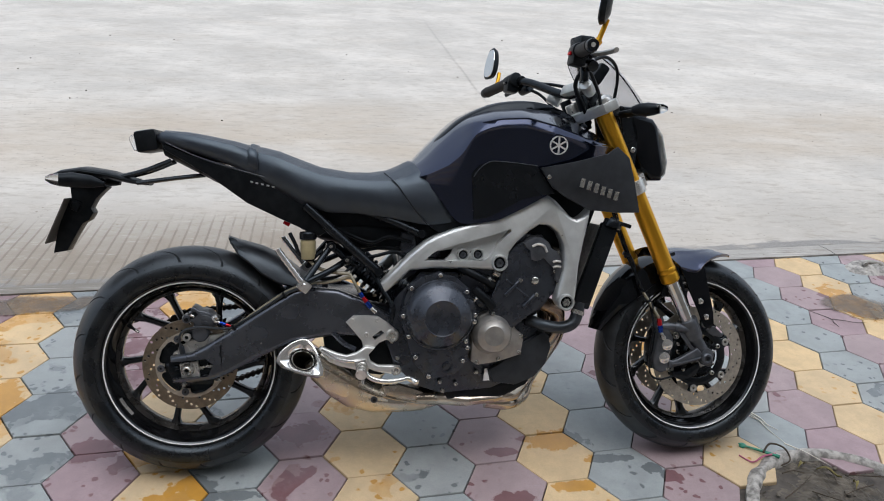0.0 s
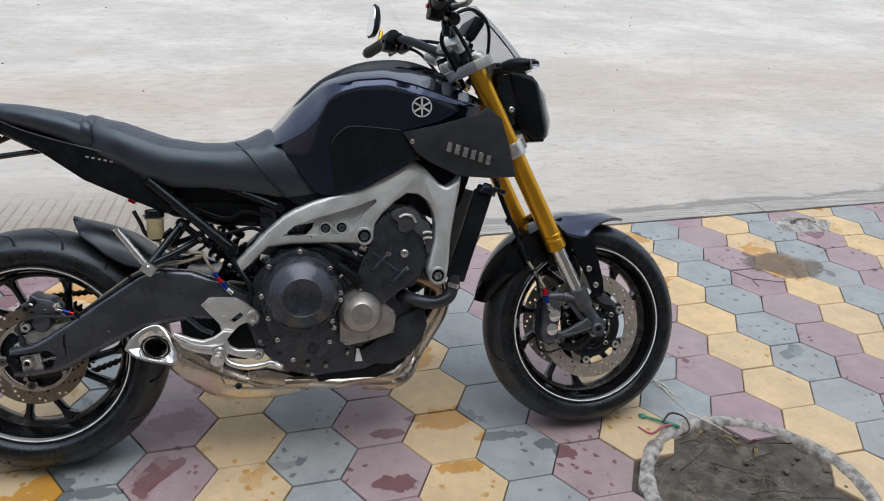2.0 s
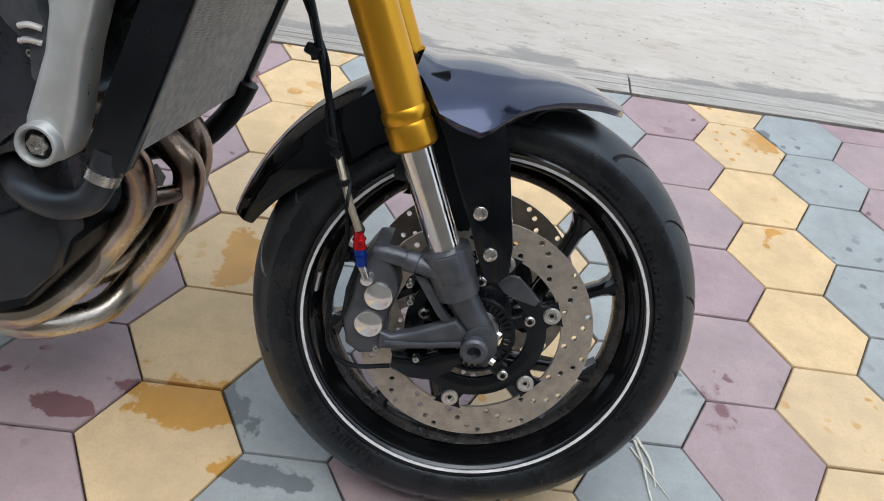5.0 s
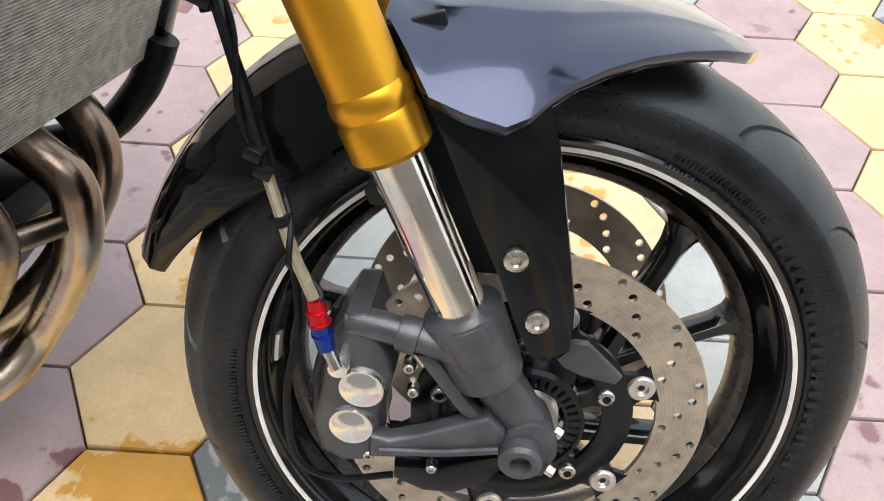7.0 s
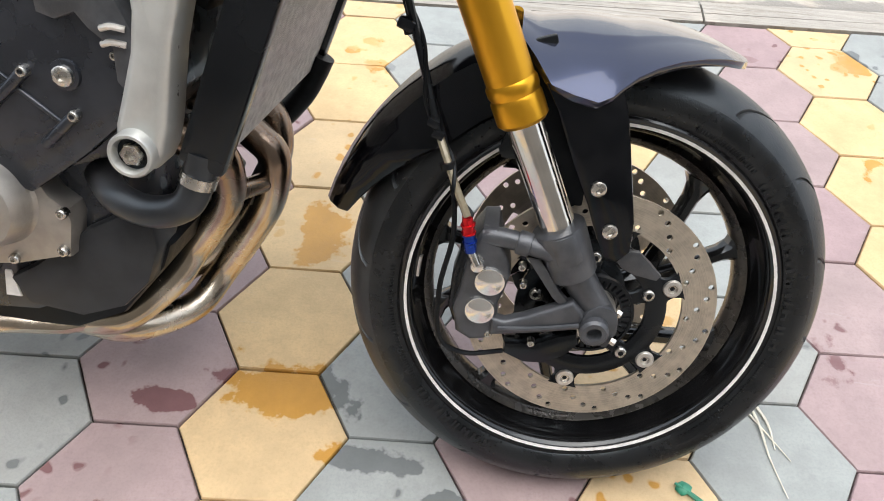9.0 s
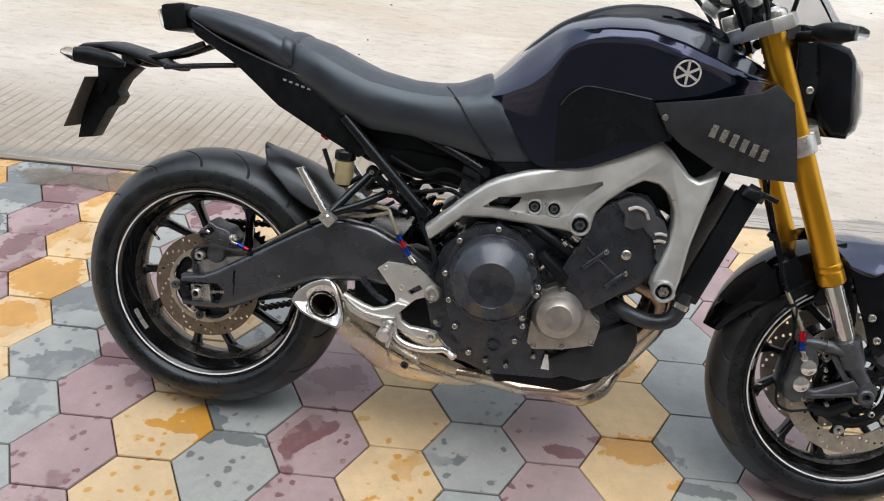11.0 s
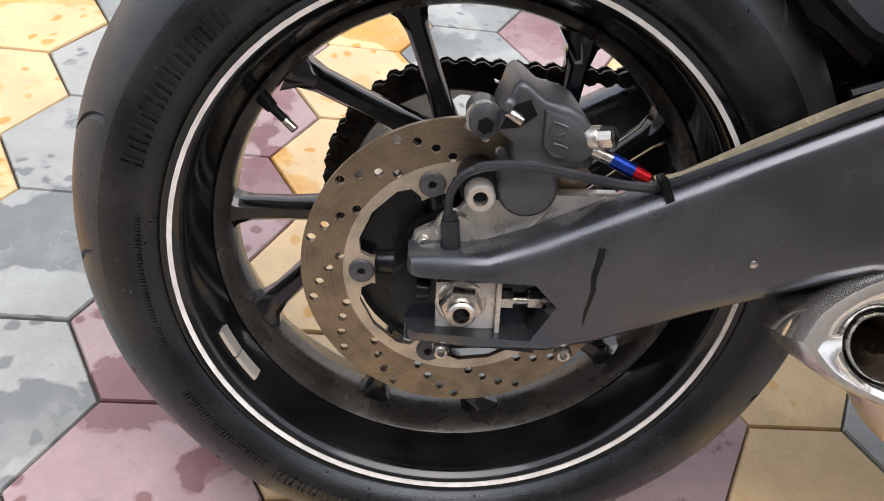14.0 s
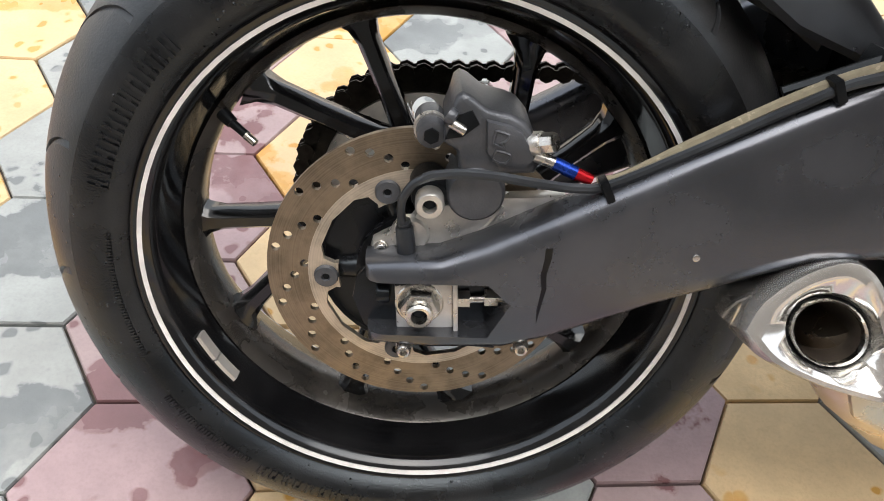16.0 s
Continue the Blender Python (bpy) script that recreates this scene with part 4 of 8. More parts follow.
# frame
def spar_y(x, z):
    """The spar's flat outer face."""
    return -0.148 - 0.11 * (x - 0.55) + 0.10 * (z - 0.68)


spar_top = [(0.493, 0.532), (0.533, 0.570), (0.567, 0.604), (0.611, 0.641), (0.639, 0.656), (0.684, 0.674), (0.762, 0.697), (0.824, 0.718), (0.857, 0.741), (0.886, 0.762), (0.908, 0.769), (0.936, 0.766), (0.956, 0.752), (0.976, 0.730), (0.993, 0.711), (1.010, 0.704), (1.027, 0.713), (1.049, 0.735),
            (1.042, 0.696), (1.028, 0.638), (1.016, 0.58), (1.009, 0.51), (1.004, 0.485), (0.997, 0.470), (0.982, 0.464), (0.965, 0.470), (0.957, 0.486), (0.958, 0.508), (0.964, 0.530)]
spar_low = [(0.976, 0.575), (0.979, 0.610), (0.975, 0.640), (0.962, 0.668), (0.940, 0.686), (0.912, 0.689), (0.885, 0.671), (0.850, 0.640), (0.832, 0.616), (0.828, 0.598), (0.826, 0.578), (0.812, 0.566), (0.782, 0.569), (0.70, 0.571), (0.626, 0.571), (0.571, 0.565), (0.535, 0.53), (0.505, 0.505)]
for s in (1, -1):
    bm = slab(B(), spar_top + spar_low, -1.0, 0.0, 0.0)
    for v in bm.verts:
        v.co.y = spar_y(v.co.x, v.co.z) + (0.055 if v.co.y > -0.5 else 0.0)
    face = [f for f in bm.faces if len(f.verts) > 20]
    bmesh.ops.bevel(bm, geom=list({e for f in face for e in f.edges}), offset=0.0135, segments=2, affect="EDGES", profile=0.5, clamp_overlap=True)
    bm = carve(bm, slab(B(), [(0.608, 0.592), (0.622, 0.605), (0.640, 0.618), (0.694, 0.635), (0.783, 0.659), (0.834, 0.677), (0.836, 0.670), (0.800, 0.637), (0.781, 0.603), (0.762, 0.592)], -1, 1, 0))
    fr = part("frame_spar", bm if s > 0 else mirror_y(bm), SILVER, bike, "silver-grey cast aluminium frame spar", crease=50)
    bm = slab(B(), [(0.598, 0.576), (0.612, 0.615), (0.694, 0.652), (0.783, 0.677), (0.855, 0.70), (0.83, 0.63), (0.812, 0.582), (0.76, 0.575)], -1.0, 0.0, 0)
    bm = carve(bm, slab(B(), [(0.618, 0.598), (0.633, 0.613), (0.684, 0.621), (0.679, 0.608), (0.662, 0.592), (0.624, 0.589)], -2, 1, 0))
    for v in bm.verts:
        tilt = 0.25 * max(0, v.co.z - 0.625 - 0.12 * (v.co.x - 0.68))
        v.co.y = spar_y(v.co.x, v.co.z) + (0.020 if v.co.y < -0.5 else 0.030) + tilt
    pocket = part("frame_pocket", bm if s > 0 else mirror_y(bm), SILVER, fr, "recessed pocket of the frame spar")
    if s > 0:
        frame_right = fr
for x, z, r, y in ((0.711, 0.607, 0.0115, spar_y(0.711, 0.607) + 0.012), (0.750, 0.608, 0.0115, spar_y(0.75, 0.608) + 0.012), (0.803, 0.588, 0.0155, spar_y(0.803, 0.588) - 0.008), (0.979, 0.486, 0.0155, spar_y(0.979, 0.486) - 0.008)):
    bm = lathe(B(), [(r * 1.42, 0.02), (r * 1.42, -0.002), (r * 1.3, -0.005), (r * 1.12, -0.005), (r * 1.02, -0.002), (r * 0.98, 0.006), (0, 0.006)], seg=32)
    ring = part("bolt_boss", bm, SILVER, frame_right, "", pose(x, y, z))
    # black disc paints the shade at the bottom of the well
    part("boss_well_shade", lathe(B(), [(0.0, 0.0055), (r * 0.99, 0.0055), (r * 0.99, 0.0045), (0, 0.0045)], seg=24), BLACK_SATIN, ring)
    bm = lathe(B(), [(r * 0.72, 0.006), (r * 0.72, -0.001), (r * 0.62, -0.003), (r * 0.36, -0.003), (r * 0.34, 0.002), (0, 0.002)], seg=6 if r > 0.012 else 20)
    part("bolt_head", bm, STEEL if x > 0.9 else CAST, ring)

# dark airbox behind the spars, under the tank
bm = slab(B(), [(0.62, 0.68), (0.80, 0.715), (0.90, 0.78), (1.05, 0.80), (1.09, 0.74), (1.06, 0.66), (1.02, 0.60), (0.90, 0.66), (0.72, 0.62)], -0.135, 0.135, 0.01)
part("airbox", bm, BLACK_MATT, bike, "matt black airbox under the tank")

# engine
bm = slab(B(), [(0.50, 0.40), (0.54, 0.50), (0.60, 0.56), (0.70, 0.56), (0.78, 0.50), (0.88, 0.46), (0.93, 0.42), (0.93, 0.33), (0.88, 0.27), (0.80, 0.235), (0.66, 0.225), (0.59, 0.25), (0.53, 0.31)], -0.14, 0.14, 0.012)
engine = part("crankcase", bm, ENGINE, bike, "black engine crankcase")
bm = slab(B(), [(0.70, 0.54), (0.79, 0.63), (0.85, 0.665), (0.93, 0.66), (0.985, 0.60), (0.985, 0.52), (0.93, 0.45), (0.85, 0.42), (0.76, 0.46)], -0.15, 0.15, 0.012)
part("cylinder_block", bm, ENGINE, bike, "black cylinder block and head")
bm = slab(B(), [(0.545, 0.452), (0.556, 0.50), (0.572, 0.532), (0.60, 0.552), (0.647, 0.562), (0.69, 0.55), (0.725, 0.52), (0.75, 0.455), (0.748, 0.428), (0.728, 0.40), (0.728, 0.36), (0.722, 0.322), (0.69, 0.29), (0.62, 0.277), (0.578, 0.326), (0.558, 0.39)], -0.184, -0.10, 0.005)
clutch = part("clutch_cover", bm, ENGINE, engine, "gloss black clutch cover with a domed round face")
part("clutch_dome", lathe(B(), [(0.0945, 0.02), (0.0945, 0.0), (0.0925, -0.004), (0.0895, -0.005), (0.088, -0.008), (0.083, -0.018), (0.074, -0.027), (0.056, -0.036), (0.0485, -0.047), (0.0465, -0.048), (0.0445, -0.0465), (0.0, -0.0465)], seg=56), ENGINE, clutch, "", pose(0.648, -0.184, 0.450))
for x, z in ((0.572, 0.522), (0.647, 0.5555), (0.718, 0.511), (0.741, 0.449), (0.7405, 0.431), (0.718, 0.379), (0.722, 0.362), (0.551, 0.45), (0.565, 0.395), (0.584, 0.34), (0.619, 0.287), (0.71, 0.327)):
    part("cover_lug", rod(B(), (x, -0.15, z), (x, -0.186, z), 0.0098, seg=12, bevel=0.0015), ENGINE, clutch)
    bolt(clutch, (x, -0.186, z), 0.0062, 0.004)
part("oil_filler", lathe(B(), [(0.0, -0.01), (0.012, -0.012), (0.0165, -0.010), (0.0185, 0.0), (0.0185, 0.02), (0, 0.02)], seg=20), ENGINE, clutch, "", pose(0.716, -0.196, 0.478, 0, 0, 20))
bm = slab(B(), [(0.741, 0.43), (0.75, 0.44), (0.772, 0.452), (0.79, 0.459), (0.807, 0.452), (0.832, 0.444), (0.842, 0.432), (0.858, 0.405), (0.876, 0.392), (0.879, 0.378), (0.872, 0.335), (0.862, 0.334), (0.81, 0.318), (0.753, 0.310), (0.735, 0.322), (0.736, 0.37)], -0.172, -0.12, 0.005)
gen = part("generator_cover", bm, BRONZE, engine, "bronze-grey metal engine side cover")
part("cover_dome", lathe(B(), [(0.056, 0.02), (0.056, 0.0), (0.0535, -0.003), (0.0525, -0.006), (0.050, -0.020), (0.044, -0.030), (0.030, -0.034), (0.027, -0.037), (0.0, -0.037)], seg=44), BRONZE, gen, "", pose(0.790, -0.172, 0.396))
for x, z in ((0.789, 0.453), (0.832, 0.438), (0.871, 0.388), (0.866, 0.343), (0.809, 0.326), (0.750, 0.319), (0.747, 0.431)):
    bolt(gen, (x, -0.172, z), 0.0062, 0.006)
bm = slab(B(), [(0.66, 0.245), (0.80, 0.25), (0.88, 0.30), (0.95, 0.36), (0.965, 0.34), (0.955, 0.31), (0.90, 0.24), (0.84, 0.21), (0.68, 0.205)], -0.13, 0.13, 0.01)
part("oil_pan", bm, BLACK_MATT, engine, "black oil pan")

# swingarm
arm = [(-0.044, 0.339), (0.01, 0.348), (0.04, 0.363), (0.075, 0.385), (0.115, 0.410), (0.17, 0.446), (0.225, 0.481), (0.27, 0.509), (0.31, 0.52), (0.385, 0.511), (0.45, 0.485), (0.53, 0.44), (0.53, 0.38), (0.459, 0.385), (0.37, 0.39), (0.27, 0.375), (0.167, 0.327), (0.10, 0.291), (0.065, 0.277), (0.01, 0.270), (-0.038, 0.270)]


def arm_y(x):
    """The arm runs in towards the axle: how far its face lies inward at x."""
    return 0.017 * (1 - (x + 0.05) / 0.5)


for s in (1, -1):
    bm = slab(B(), arm, -0.142, -0.10, 0.0155, 4)
    if s > 0:
        cut = slab(B(), [(-0.06, 0.325), (0.046, 0.334), (0.064, 0.319), (0.051, 0.288), (-0.06, 0.280)], -0.2, -0.05, 0)
        bm = carve(bm, cut)
    for v in bm.verts:
        v.co.y += arm_y(v.co.x)
    ob = part("swingarm", bm if s > 0 else mirror_y(bm), ARM, bike, "satin dark anodised aluminium swingarm")
    if s > 0:
        swingarm = ob
bm = slab(B(), [(0.36, 0.40), (0.36, 0.50), (0.44, 0.49), (0.44, 0.39)], -0.11, 0.11, 0.01)
part("swingarm_bridge", bm, BLACK_SATIN, bike)

# exhaust
def along(bm, stations, power=2.3, n=24):
    """A body skinned along stations of (centre, half width, half height), each ring square to the path."""
    cs = [Vector(s[0]) for s in stations]
    rings = []
    for i, (c, hw, hh) in enumerate(stations):
        d = (cs[min(i + 1, len(cs) - 1)] - cs[max(i - 1, 0)]).normalized()
        side = d.cross(Vector((0, 0, 1)))
        side.normalize()
        up = side.cross(d)
        rings.append([Vector(c) + side * p[1] + up * p[2] for p in oval(0, 0, hw, hh, power, n)])
    skin(bm, rings)
    return bm


muffler = part("muffler", along(B(), [((0.322, -0.102, 0.328), 0.03, 0.034), ((0.348, -0.098, 0.296), 0.04, 0.046), ((0.385, -0.09, 0.262), 0.046, 0.05), ((0.43, -0.08, 0.228), 0.05, 0.05), ((0.485, -0.072, 0.206), 0.053, 0.044), ((0.55, -0.068, 0.197), 0.054, 0.036), ((0.61, -0.065, 0.193), 0.05, 0.030), ((0.65, -0.062, 0.193), 0.04, 0.022), ((0.664, -0.06, 0.193), 0.02, 0.012)]),
               BRUSHED, bike, "short brushed steel underslung muffler")
# flared three-cornered outlet trim, facing outward and up
def tip_at(x, z, out):
    return Vector((x, -0.156 - 0.02 * (x - 0.223) + 0.39 * (z - 0.328), z)) + Vector((-0.02, -0.932, 0.363)) * out


corners = [(0.2240, 0.332), (0.2350, 0.353), (0.2624, 0.374), (0.292, 0.3842), (0.312, 0.3778), (0.3268, 0.3585), (0.339, 0.3322), (0.347, 0.3043), (0.341, 0.2906), (0.3117, 0.2935), (0.2775, 0.3012), (0.2459, 0.3133)]
loop = [(q.x, q.y) for q in curve_points([(*p, 0) for p in corners + corners[:1]], 3)][:-1]
hx, hz = 0.2932, 0.3331


def mouth(r, a):
    """A point on the outlet's slanted oval."""
    u, v = r * math.cos(a), 0.76 * r * math.sin(a)
    return hx + 0.966 * u + 0.259 * v, hz - 0.259 * u + 0.966 * v


rings = []
for grow, out in ((0.80, -0.085), (0.96, -0.045), (1.03, -0.014), (1.015, -0.002), (0.97, 0.005), (0.88, 0.006), (0.76, 0.003)):
    rings.append([tip_at(hx + (x - hx) * grow, hz + (z - hz) * grow, out) for x, z in loop])
for r, out in ((0.036, -0.003), (0.0335, -0.008), (0.0325, -0.014), (0.032, -0.03)):
    ring = []
    for x, z in loop:
        a = math.atan2((z - hz) * 0.966 + (x - hx) * 0.259, (x - hx) * 0.966 - (z - hz) * 0.259)
        ring.append(tip_at(*mouth(r, a), out))
    rings.append(ring)
bm = B()
skin(bm, rings, caps=False)
tip = part("muffler_tip", bm, POLISHED, muffler, "polished flared outlet trim")


def bore(rows):
    """A turned tube on the outlet's axis from (radius, depth) rows, open at both ends."""
    bm = B()
    skin(bm, [[tip_at(*mouth(r, a), out) for a in (2 * math.pi * k / 40 for k in range(40))] for r, out in rows], caps=False)
    return bm


# black ring closes the gap and stands for the shade in it
part("outlet_gap_shade", bore([(0.0325, -0.011), (0.0295, -0.013)]), BLACK_MATT, tip, "black ring for the shaded gap round the outlet")
part("outlet_lip", bore([(0.0300, -0.014), (0.0300, -0.007), (0.0288, -0.0055), (0.0272, -0.007), (0.0268, -0.012)]), STEEL, tip, "bare steel outlet lip")
part("outlet_pipe", bore([(0.0268, -0.012), (0.0262, -0.06), (0.0255, -0.13), (0.001, -0.131)]), SOOT, tip, "sooty brown outlet pipe")
bm = panel([(0.341, 0.308), (0.367, 0.298), (0.407, 0.270), (0.448, 0.245), (0.500, 0.220), (0.518, 0.209), (0.520, 0.200), (0.512, 0.194), (0.495, 0.195), (0.443, 0.203), (0.387, 0.224), (0.349, 0.246), (0.331, 0.273), (0.329, 0.295)], lambda x, z: -0.150 + 0.13 * (x - 0.33) + 0.4 * max(0, 0.262 - z - 0.34 * (x - 0.36)), 0.008, 0.003)
shield = part("heat_shield", bm, BRUSHED, muffler, "brushed steel heat shield")
bolt(shield, (0.481, -0.126, 0.2115), 0.0095, 0.003, (0, -1, -0.2), material=CAST)
# black hexagon stands for the shade in the bolt's socket
part("socket_shade", rod(B(), (0.481, -0.128, 0.211), (0.481, -0.1305, 0.2105), 0.005, seg=6), BLACK_MATT, shield)
for pts in ([(0.349, -0.150, 0.305), (0.41, -0.144, 0.264), (0.45, -0.139, 0.240), (0.50, -0.131, 0.216)], [(0.404, -0.142, 0.262), (0.434, -0.139, 0.248), (0.447, -0.137, 0.222), (0.452, -0.133, 0.206)]):
    part("pressed_rib", tube(B(), pts, 0.0022, 8, 5, 0.001), BRUSHED, shield)
bm = panel([(0.503, 0.247), (0.55, 0.248), (0.603, 0.230), (0.652, 0.207), (0.660, 0.197), (0.614, 0.193), (0.55, 0.205), (0.513, 0.218)], lambda x, z: -0.124 + 0.08 * (x - 0.5), 0.03, 0.006)
part("heat_shield", bm, PIPE, muffler, "heat-tinted lower heat shield")
part("pressed_rib", tube(B(), [(0.505, -0.125, 0.219), (0.55, -0.122, 0.206), (0.61, -0.117, 0.195), (0.652, -0.113, 0.200)], 0.0028, 8, 5), PIPE, shield)
bolt(shield, (0.652, -0.110, 0.205), 0.007, 0.006)
bm = along(B(), [((0.58, -0.075, 0.206), 0.05, 0.026), ((0.65, -0.05, 0.205), 0.075, 0.028), ((0.72, -0.04, 0.2), 0.10, 0.027), ((0.80, -0.03, 0.203), 0.10, 0.025), ((0.83, -0.02, 0.204), 0.09, 0.022)])
collector = part("exhaust_collector", bm, PIPE, bike, "heat-tinted steel collector box under the engine")
pipes = ([(0.93, -0.10, 0.470), (0.97, -0.092, 0.456), (1.000, -0.078, 0.437), (1.007, -0.064, 0.409), (1.000, -0.048, 0.369), (0.972, -0.028, 0.321), (0.945, -0.026, 0.279), (0.925, -0.045, 0.246), (0.900, -0.063, 0.220), (0.875, -0.082, 0.204), (0.846, -0.095, 0.203), (0.79, -0.095, 0.203)],
         [(0.93, 0.01, 0.475), (0.976, 0.012, 0.457), (1.014, 0.018, 0.425), (1.035, 0.018, 0.404), (1.037, 0.020, 0.372), (1.025, 0.026, 0.328), (0.992, 0.040, 0.269), (0.955, 0.044, 0.211), (0.932, 0.012, 0.176), (0.905, -0.020, 0.167), (0.861, -0.060, 0.170), (0.80, -0.062, 0.178)],
         [(0.93, 0.11, 0.475), (0.972, 0.108, 0.455), (1.005, 0.104, 0.427), (1.018, 0.10, 0.39), (1.008, 0.095, 0.345), (0.968, 0.07, 0.27), (0.92, 0.045, 0.222), (0.88, 0.035, 0.203), (0.80, 0.03, 0.2)])
for way in pipes:
    header = part("header_pipe", tube(B(), way, 0.0205, 18, 7), HEADER, bike, "steel header pipe, brown with heat at the top")
    part("pipe_flange", rod(B(), (way[0][0] - 0.004, way[0][1], way[0][2]), (way[0][0] + 0.012, way[0][1], way[0][2] - 0.002), 0.027, seg=20, bevel=0.002), CAST, header)
bm = tube(B(), [(0.999, -0.05, 0.372), (1.017, -0.015, 0.370), (1.034, 0.02, 0.368)], 0.0125, 14)
part("balance_pipe", bm, HEADER, bike)
part("coolant_hose", tube(B(), [(1.06, 0.17, 0.49), (1.048, 0.17, 0.462), (1.03, 0.165, 0.43), (0.99, 0.16, 0.39), (0.92, 0.14, 0.37)], 0.017, 14), BLACK_MATT, bike, "black rubber coolant hose")

# radiator
rad_m = pose(1.068, 0, 0.578, 0, 19, 0)
bm = B()
box(bm, (0.026, 0.345, 0.222), (0, 0, 0), (0, 0, 0), 0.002)
radiator = part("radiator", bm, FINS, bike, "black radiator with fine fins", rad_m)
for s in (-1, 1):
    bm = B()
    box(bm, (0.046, 0.026, 0.236), (0, s * 0.182, 0), (0, 0, 0), 0.006)
    side_tank = part("side_tank", bm, BLACK_SATIN, radiator, "black radiator side tank")
    for z in (-0.09, -0.02, 0.05, 0.09):
        bolt(side_tank, (-0.018, s * 0.182, z), 0.004, 0.003, (-1, 0, 0))
for z in np.linspace(-0.107, 0.107, 72):
    bm = B()
    box(bm, (0.029, 0.335, 0.0011), (0, 0, float(z)))
    part("fin", bm, FINS, radiator)
bm = rod(B(), (0.004, -0.19, 0.112), (0.004, -0.19, 0.132), 0.026, 0.024, 24, 0.004)
rod(bm, (0.004, -0.19, 0.13), (0.004, -0.19, 0.139), 0.012, 0.011, 16)
cap = part("radiator_cap", bm, BLACK_SATIN, radiator, "black radiator filler cap")
bm = B()
box(bm, (0.06, 0.018, 0.01), (0.02, -0.2, 0.13), (0, 0, -20), 0.003)
part("cap_lever", bm, BLACK_SATIN, radiator)
hose = part("coolant_hose", tube(B(), [(0.90, -0.14, 0.425), (0.935, -0.175, 0.416), (0.975, -0.188, 0.412), (1.008, -0.188, 0.422), (1.022, -0.184, 0.445), (1.03, -0.182, 0.48)], 0.0165, 16), PLASTIC, bike, "black rubber coolant hose")
for p, q in (((1.0225, -0.184, 0.447), (1.026, -0.183, 0.458)),):
    part("hose_clip", rod(B(), p, q, 0.0185, seg=20), STEEL, hose, "steel hose clip")

# engine fittings on the right side
cov = [(0.776, 0.467), (0.808, 0.543), (0.818, 0.575), (0.831, 0.612), (0.846, 0.63), (0.866, 0.643), (0.901, 0.650), (0.936, 0.640), (0.958, 0.615), (0.971, 0.593), (0.976, 0.543), (0.955, 0.501), (0.911, 0.460), (0.88, 0.436), (0.846, 0.411), (0.79, 0.429)]
bm = slab(B(), cov, -0.180, -0.12, 0.006)
cam_cover = part("cam_chain_cover", bm, ENGINE, engine, "dark cast cam chain cover")
bm = slab(B(), [(0.868, 0.641), (0.885, 0.652), (0.903, 0.656), (0.922, 0.653), (0.938, 0.641), (0.944, 0.626), (0.962, 0.617), (0.975, 0.592), (0.977, 0.545), (0.966, 0.531), (0.956, 0.542), (0.955, 0.572), (0.934, 0.588), (0.924, 0.600), (0.905, 0.592), (0.888, 0.597), (0.886, 0.620), (0.875, 0.628)], -0.192, -0.13, 0.005)
head = part("cover_head", bm, CAST, cam_cover, "grey cast upper cover")
part("cover_rim", tube(B(), [(0.890, -0.1935, 0.632), (0.905, -0.1945, 0.638), (0.922, -0.1945, 0.633), (0.931, -0.1935, 0.617)], 0.0035, 8), ALLOY, head, "bright alloy cover edge")
for z in (0.592, 0.578):
    part("cover_rim", tube(B(), [(0.948, -0.193, z - 0.002), (0.958, -0.195, z + 0.001), (0.970, -0.192, z - 0.001)], 0.0032, 8), ALLOY, head)
part("plug_boss", rod(B(), (0.902, -0.17, 0.540), (0.902, -0.184, 0.540), 0.016, 0.015, 24, 0.002), ENGINE, cam_cover)
for x, z, r in ((0.902, 0.540, 0.0105), (0.863, 0.540, 0.006), (0.907, 0.502, 0.006), (0.79, 0.453, 0.006), (0.955, 0.565, 0.005)):
    bolt(cam_cover, (x, -0.184, z), r, 0.006)
for a, b_, r in (((0.863, -0.182, 0.540), (0.823, -0.182, 0.501), 0.006), ((0.907, -0.182, 0.502), (0.872, -0.182, 0.468), 0.006), ((0.850, -0.180, 0.522), (0.897, -0.180, 0.487), 0.0028), ((0.824, -0.180, 0.543), (0.843, -0.180, 0.528), 0.0028), ((0.780, -0.180, 0.478), (0.806, -0.180, 0.54), 0.003)):
    part("cast_line", rod(B(), a, b_, r, seg=10, bevel=0.001), ENGINE, cam_cover)
for p, q in (((0.776, -0.15, 0.545), (0.80, -0.165, 0.532)), ((0.735, -0.17, 0.482), (0.757, -0.18, 0.503)), ((0.705, -0.14, 0.553), (0.72, -0.145, 0.549)), ((0.758, -0.15, 0.535), (0.768, -0.16, 0.545))):
    part("metal_clip", rod(B(), p, q, 0.0065, 0.005, 8, 0.0015), STEEL, engine, "small bright metal clip")
for pts, r in (([(0.70, -0.16, 0.575), (0.76, -0.175, 0.545), (0.80, -0.165, 0.525), (0.83, -0.155, 0.56)], 0.011), ([(0.72, -0.12, 0.60), (0.78, -0.13, 0.57), (0.84, -0.13, 0.545)], 0.014), ([(0.735, -0.19, 0.52), (0.765, -0.19, 0.495), (0.79, -0.18, 0.47)], 0.012)):
    part("engine_hose", tube(B(), pts, r, 10), BLACK_MATT, engine)
